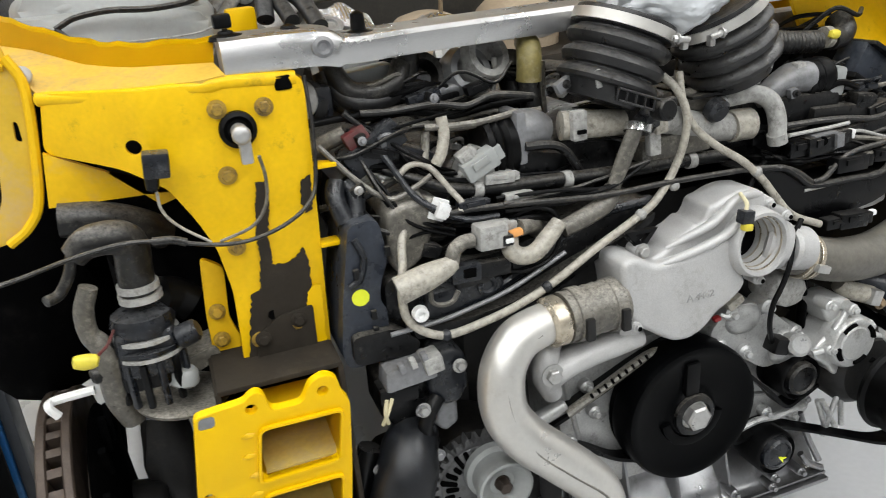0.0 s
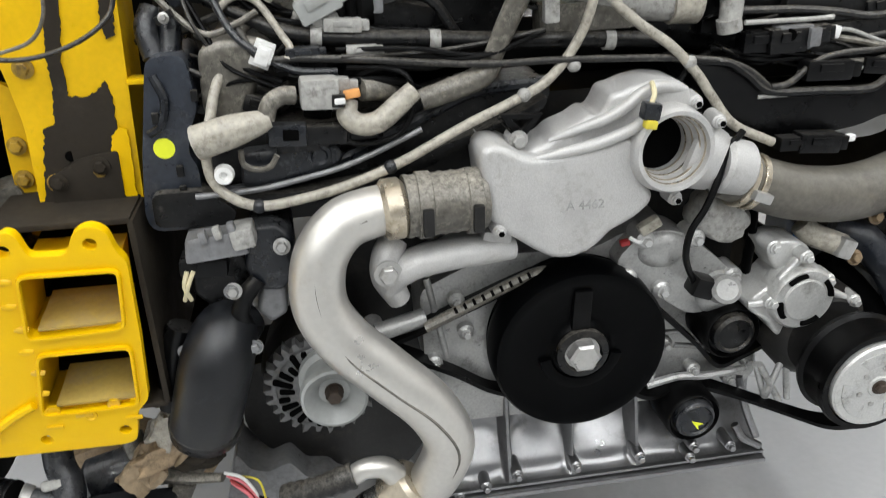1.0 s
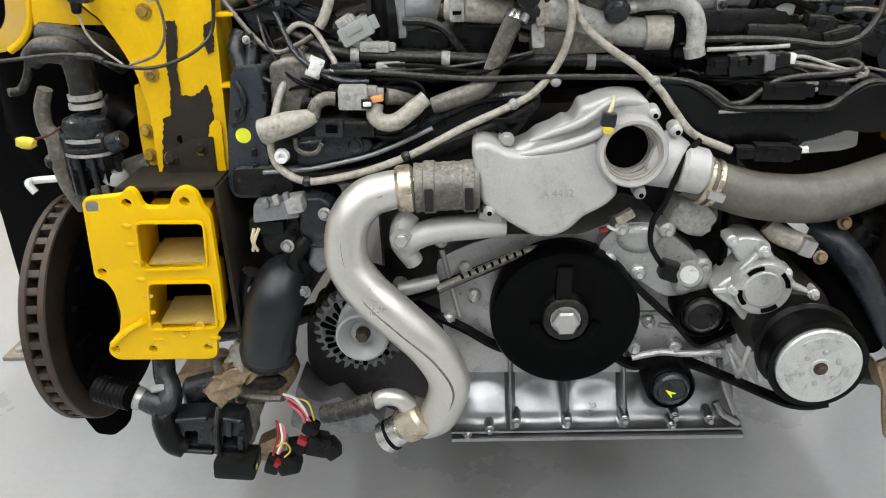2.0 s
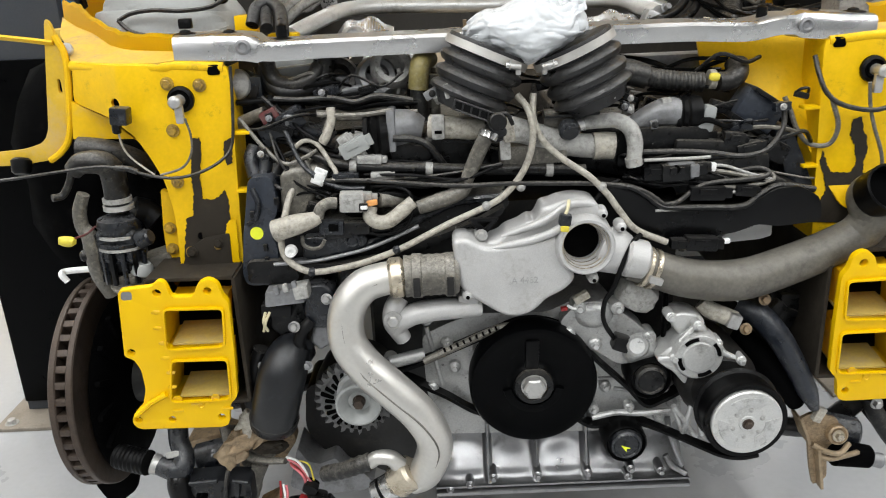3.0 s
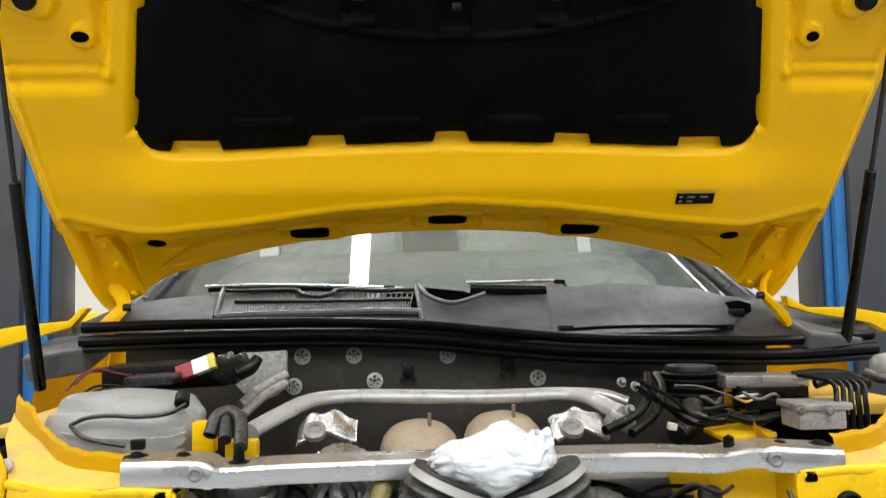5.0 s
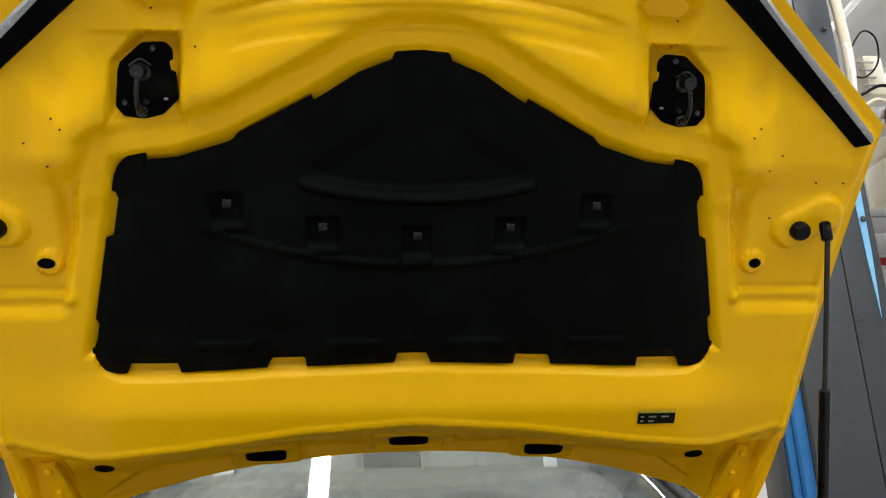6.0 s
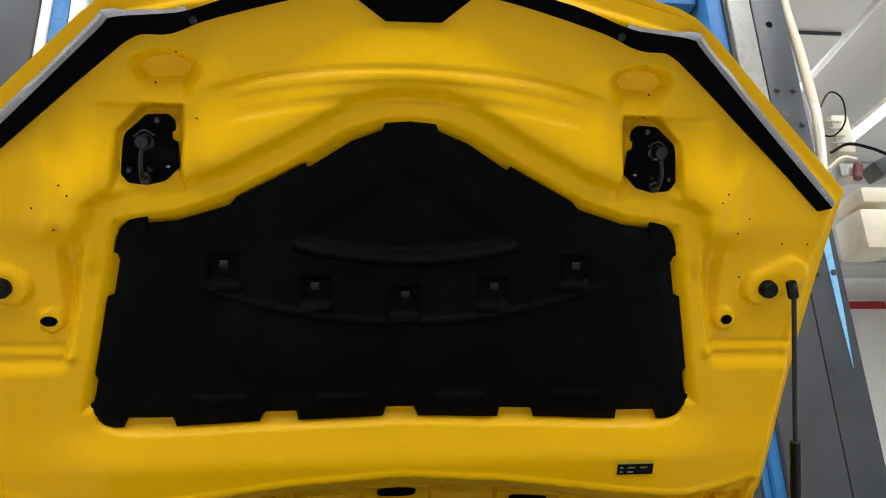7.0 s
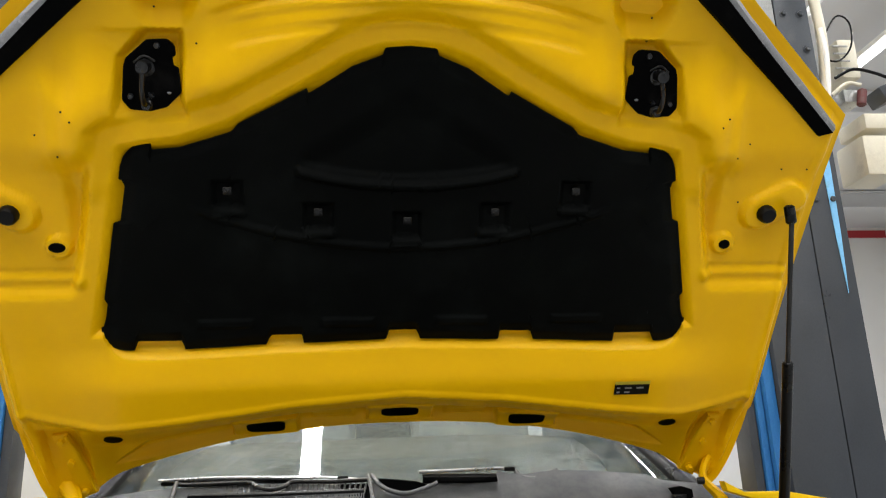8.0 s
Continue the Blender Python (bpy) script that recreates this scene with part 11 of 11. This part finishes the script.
part("neck_hose", tube(fresh(), [(0.822, 0.62, 1.271), (0.849, 0.6, 1.258), (0.898, 0.6, 1.261), (0.954, 0.62, 1.266)], 0.010, 10), M_RUBBER_DUSTY, wb2)


# ---- motor unit and lines on the far lift post ----
pu = thing("power_unit", "cream lift motor unit with tank, valve and hoses on the post", "motor unit", (1.727, 1.4, 2.532))
part("tank", box(fresh(), (1.739, 1.4, 2.493), (0.13, 0.16, 0.15), (0, 0, 0), 0.012), M_CREAM, pu, "cream plastic oil tank")
part("tank_lid", box(fresh(), (1.76, 1.4, 2.623), (0.125, 0.16, 0.06), (0, 0, 0), 0.010), M_CREAM, pu)
part("motor", box(fresh(), (1.71, 1.42, 2.89), (0.075, 0.13, 0.16), (0, 0, 0), 0.014), M_CREAM, pu)
for k in range(4):
    part("motor_fin", box(fresh(), Vector((1.673, 1.345, 2.932)) + Vector((0, 0, -0.03 * k)), (0.06, 0.006, 0.006), bevel=0.001), M_GREY_PL, pu)
part("pump_block", box(fresh(), (1.682, 1.38, 2.727), (0.07, 0.09, 0.05), (0, 0, 0), 0.006), M_CAST_DIRTY, pu)
part("valve", rod(fresh(), (1.71, 1.32, 2.743), (1.695, 1.32, 2.68), 0.016, 0.016, 18, 0.004), M_RED_DULL, pu, "red valve knob")
part("side_block", box(fresh(), (1.837, 1.38, 2.753), (0.08, 0.09, 0.06), (0, -25, 0), 0.006), M_POST, pu)
part("hose", tube(fresh(), [(1.562, 1.3, 2.903), (1.644, 1.3, 3.025), (1.695, 1.3, 3.003), (1.685, 1.3, 2.907), (1.634, 1.31, 2.852), (1.581, 1.31, 2.862), (1.562, 1.3, 2.903)], 0.0035, 8), M_RUBBER, pu, "thin black looped cable")
part("hose", tube(fresh(), [(1.607, 1.31, 2.782), (1.674, 1.3, 2.813), (1.759, 1.3, 2.799), (1.829, 1.3, 2.77)], 0.006, 10), M_RUBBER, pu)
part("hose", tube(fresh(), [(1.581, 1.31, 2.713), (1.639, 1.3, 2.755), (1.692, 1.3, 2.751)], 0.007, 10), M_CREAM, pu)
hose("conduit_line", [(1.525, 1.27, 3.525), (1.528, 1.27, 3.365), (1.543, 1.27, 3.212), (1.552, 1.27, 3.04), (1.554, 1.27, 2.897), (1.547, 1.28, 2.765), (1.524, 1.28, 2.631)], 0.019, M_CREAM, "cream corrugated conduit running up the lift post", "conduit", 12)
hose("conduit_line", [(1.549, 1.26, 2.95), (1.552, 1.26, 2.845), (1.543, 1.27, 2.715), (1.523, 1.27, 2.604)], 0.010, M_WHITE, "white flexible conduit beside the lift post", "conduit", 10)
solid("roof_brace", rod(fresh(), (2.36, 2.5, 3.81), (3.15, 2.5, 4.605), 0.02, 0.02, 10), M_WHITE, "white steel brace running up to the roof", "brace")
solid("roof_conduit", rod(fresh(), (2.70, 3.0, 4.585), (3.10, 3.0, 4.585), 0.012, 0.012, 8), M_POST, "thin grey conduit under the roof sheet", "conduit")
cross = thing("lift_crossbeam", "blue overhead crossbeam between the lift posts", "beam", (0, 1.4, 3.5))
part("beam", box(fresh(), (0, 1.42, 3.52), (2.4, 0.20, 0.20), bevel=0.006), M_BLUE, cross)
# ---- cable clutter over the banks ----
random.seed(7)
def clutter(n, x0, x1, z0, z1, y0, y1, label):
    for k in range(n):
        x, z, y = random.uniform(x0, x1), random.uniform(z0, z1), random.uniform(y0, y1)
        ln, sl = random.uniform(0.05, 0.14), random.uniform(-0.3, 0.3)
        pts = [(x - ln / 2, y + 0.02, z - sl * ln * 0.5 - 0.006), (x - ln / 5, y, z + random.uniform(-0.012, 0.012)), (x + ln / 5, y, z + random.uniform(-0.012, 0.012)), (x + ln / 2, y + 0.02, z + sl * ln * 0.5 - 0.006)]
        hose("cable", pts, random.choice((0.0022, 0.003, 0.0038, 0.005)), random.choice((M_RUBBER, M_RUBBER, M_RUBBER_DUSTY, M_BLACK_DUSTY, M_HOSE)), label, "cable", 7, 5, group="small cables")
        if k % 3 == 0:
            connector((x, y + 0.006, z - 0.012), (random.uniform(0.018, 0.034), 0.016, random.uniform(0.010, 0.018)), (0, random.uniform(-25, 25), 0), random.choice((M_BLACK, M_BLACK_DUSTY, M_SLATE)))
clutter(16, 0.17, 0.38, 1.00, 1.10, 0.07, 0.12, "thin dusty cable on the cylinder bank")
clutter(14, -0.37, -0.20, 1.05, 1.17, 0.09, 0.16, "thin dusty cable on the cylinder bank")
clutter(10, -0.30, -0.02, 1.08, 1.15, 0.14, 0.22, "thin dusty cable behind the throttle body")
clutter(8, 0.42, 0.62, 1.20, 1.28, 0.45, 0.62, "thin dark cable beside the brake block")
clutter(14, 0.02, 0.30, 1.10, 1.17, 0.12, 0.20, "thin dusty cable over the cylinder head")
clutter(12, -0.36, -0.16, 0.99, 1.06, 0.05, 0.09, "thin dark cable along the wiring tray")


def fittings(n, x0, x1, z0, z1, y0, y1):
    """Clips, brackets and studs scattered between the cables."""
    for k in range(n):
        c = (random.uniform(x0, x1), random.uniform(y0, y1), random.uniform(z0, z1))
        rot = (0, random.uniform(-35, 35), random.uniform(-20, 20))
        mat = random.choice((M_BLACK, M_BLACK_DUSTY, M_SLATE, M_GREY_PL, M_SHEET, M_CAST_DIRTY))
        cl = thing("cable_clip", "small dusty clip holding cables on the engine", "clip", c, "small brackets")
        part("base", box(fresh(), c, (random.uniform(0.010, 0.026), 0.010, random.uniform(0.006, 0.014)), rot, 0.002), mat, cl)
        if k % 2:
            part("stud", hexbolt(fresh(), (c[0], c[1] - 0.005, c[2]), (0, -1, 0.2), 0.0032, 0.004, 1.5), random.choice((M_BOLT, M_SHEET, M_IRON)), cl)
        else:
            part("loop", tube(fresh(), [(c[0] - 0.008, c[1], c[2] + 0.004), (c[0] - 0.004, c[1] - 0.008, c[2] + 0.010), (c[0] + 0.005, c[1] - 0.008, c[2] + 0.010), (c[0] + 0.009, c[1], c[2] + 0.003)], 0.0022, 6, 4), mat, cl)


fittings(26, 0.12, 0.40, 1.00, 1.15, 0.07, 0.16)
fittings(26, -0.38, -0.05, 1.02, 1.17, 0.08, 0.18)

# ---- a second yellow car in the next bay ----
pc = thing("parked_car", "yellow car standing in the next bay", "car", (-3.75, 5.2, 0))
prof = [(3.12, 0.30), (3.10, 0.62), (3.25, 0.82), (4.30, 0.95), (4.95, 1.36), (6.20, 1.38), (7.05, 1.02), (7.35, 0.95), (7.40, 0.40), (7.2, 0.28)]
turn = Matrix(((0, 1, 0, 0), (1, 0, 0, 0), (0, 0, 1, 0), (0, 0, 0, 1)))
part("body", plate(fresh(), rounded(prof, 0.10, 5), -4.55, -2.70, bevel=0.05, m=turn), M_YELLOW, pc)
part("sill", box(fresh(), (-3.62, 5.2, 0.26), (1.78, 4.1, 0.10), bevel=0.02), M_BLACK, pc, "black lower sill")
glass = [(4.55, 1.00), (5.02, 1.30), (6.15, 1.32), (6.75, 1.02)]
part("window", plate(fresh(), rounded(glass, 0.05), -4.558, -2.692, m=turn), M_BLACK, pc, "dark side window")
for wy in (3.98, 6.55):
    for wx in (-2.80, -4.45):
        wheel = part("wheel", lathe(fresh(), (wx - 0.10, wy, 0.32), (1, 0, 0), [(0, 0.20), (0, 0.30), (0.03, 0.32), (0.17, 0.32), (0.20, 0.30), (0.20, 0.20), (0, 0.20)], 36), M_RUBBER, pc, "black tyre")
        part("rim", lathe(fresh(), (wx - 0.08, wy, 0.32), (1, 0, 0), [(0, 0.0), (0, 0.20), (0.16, 0.20), (0.14, 0.06), (0.15, 0.0)], 28), M_ALU, wheel)


def loom(pts, n, r, spread, mats, label):
    """A loose bundle of cables following one run."""
    for k in range(n):
        run = [(x + random.uniform(-spread, spread) * 0.4, y + random.uniform(-spread, spread), z + random.uniform(-spread, spread)) for x, y, z in pts]
        hose("cable", run, r * random.uniform(0.75, 1.25), random.choice(mats), label, "cable", 7, 6, group="loom cables")


DARK = (M_RUBBER, M_RUBBER, M_BLACK_DUSTY, M_RUBBER_DUSTY)
loom([(-0.368, 0.12, 1.138), (-0.33, 0.1, 1.112), (-0.299, 0.09, 1.085), (-0.259, 0.08, 1.063), (-0.194, 0.075, 1.053), (-0.113, 0.075, 1.047)], 4, 0.0032, 0.010, DARK, "dark cable of a loom along the near bank")
loom([(0.136, 0.07, 1.019), (0.186, 0.065, 1.012), (0.244, 0.06, 1.016), (0.305, 0.06, 1.003), (0.357, 0.07, 0.989)], 5, 0.0028, 0.010, DARK, "dark cable of a loom along the far bank")
loom([(0.174, 0.09, 1.06), (0.224, 0.085, 1.064), (0.274, 0.08, 1.056), (0.343, 0.09, 1.06)], 4, 0.0030, 0.010, DARK, "dark cable of a loom along the far bank")
loom([(-0.227, 0.055, 1.034), (-0.162, 0.05, 1.036), (-0.098, 0.055, 1.037), (-0.04, 0.06, 1.044)], 3, 0.0030, 0.008, DARK, "dark cable of a loom along the near bank")
loom([(-0.119, 0.085, 1.086), (-0.063, 0.08, 1.068), (-0.013, 0.08, 1.06), (0.029, 0.085, 1.072)], 3, 0.0030, 0.009, DARK, "dark cable of a loom between the pipes")
loom([(-0.36, 0.1, 1.098), (-0.344, 0.08, 1.058), (-0.325, 0.07, 1.035), (-0.277, 0.06, 1.016)], 3, 0.0026, 0.008, DARK, "dark cable of a loom beside the end cover")
loom([(-0.305, 0.19, 1.179), (-0.244, 0.18, 1.172), (-0.192, 0.17, 1.164), (-0.142, 0.16, 1.146)], 4, 0.0035, 0.012, DARK, "dark cable of a loom behind the brace")
loom([(0.139, 0.17, 1.165), (0.189, 0.16, 1.162), (0.24, 0.15, 1.156), (0.296, 0.16, 1.16)], 4, 0.0035, 0.012, DARK, "dark cable of a loom behind the brace")
loom([(0.35, 0.62, 1.258), (0.389, 0.56, 1.229), (0.424, 0.5, 1.201), (0.499, 0.52, 1.208), (0.546, 0.5, 1.209)], 4, 0.0035, 0.012, DARK, "dark cable of a loom at the rear of the bay")
loom([(-0.699, 0.45, 1.246), (-0.686, 0.5, 1.281), (-0.652, 0.55, 1.287), (-0.593, 0.6, 1.276)], 3, 0.0035, 0.012, DARK, "dark cable of a loom behind the tank")
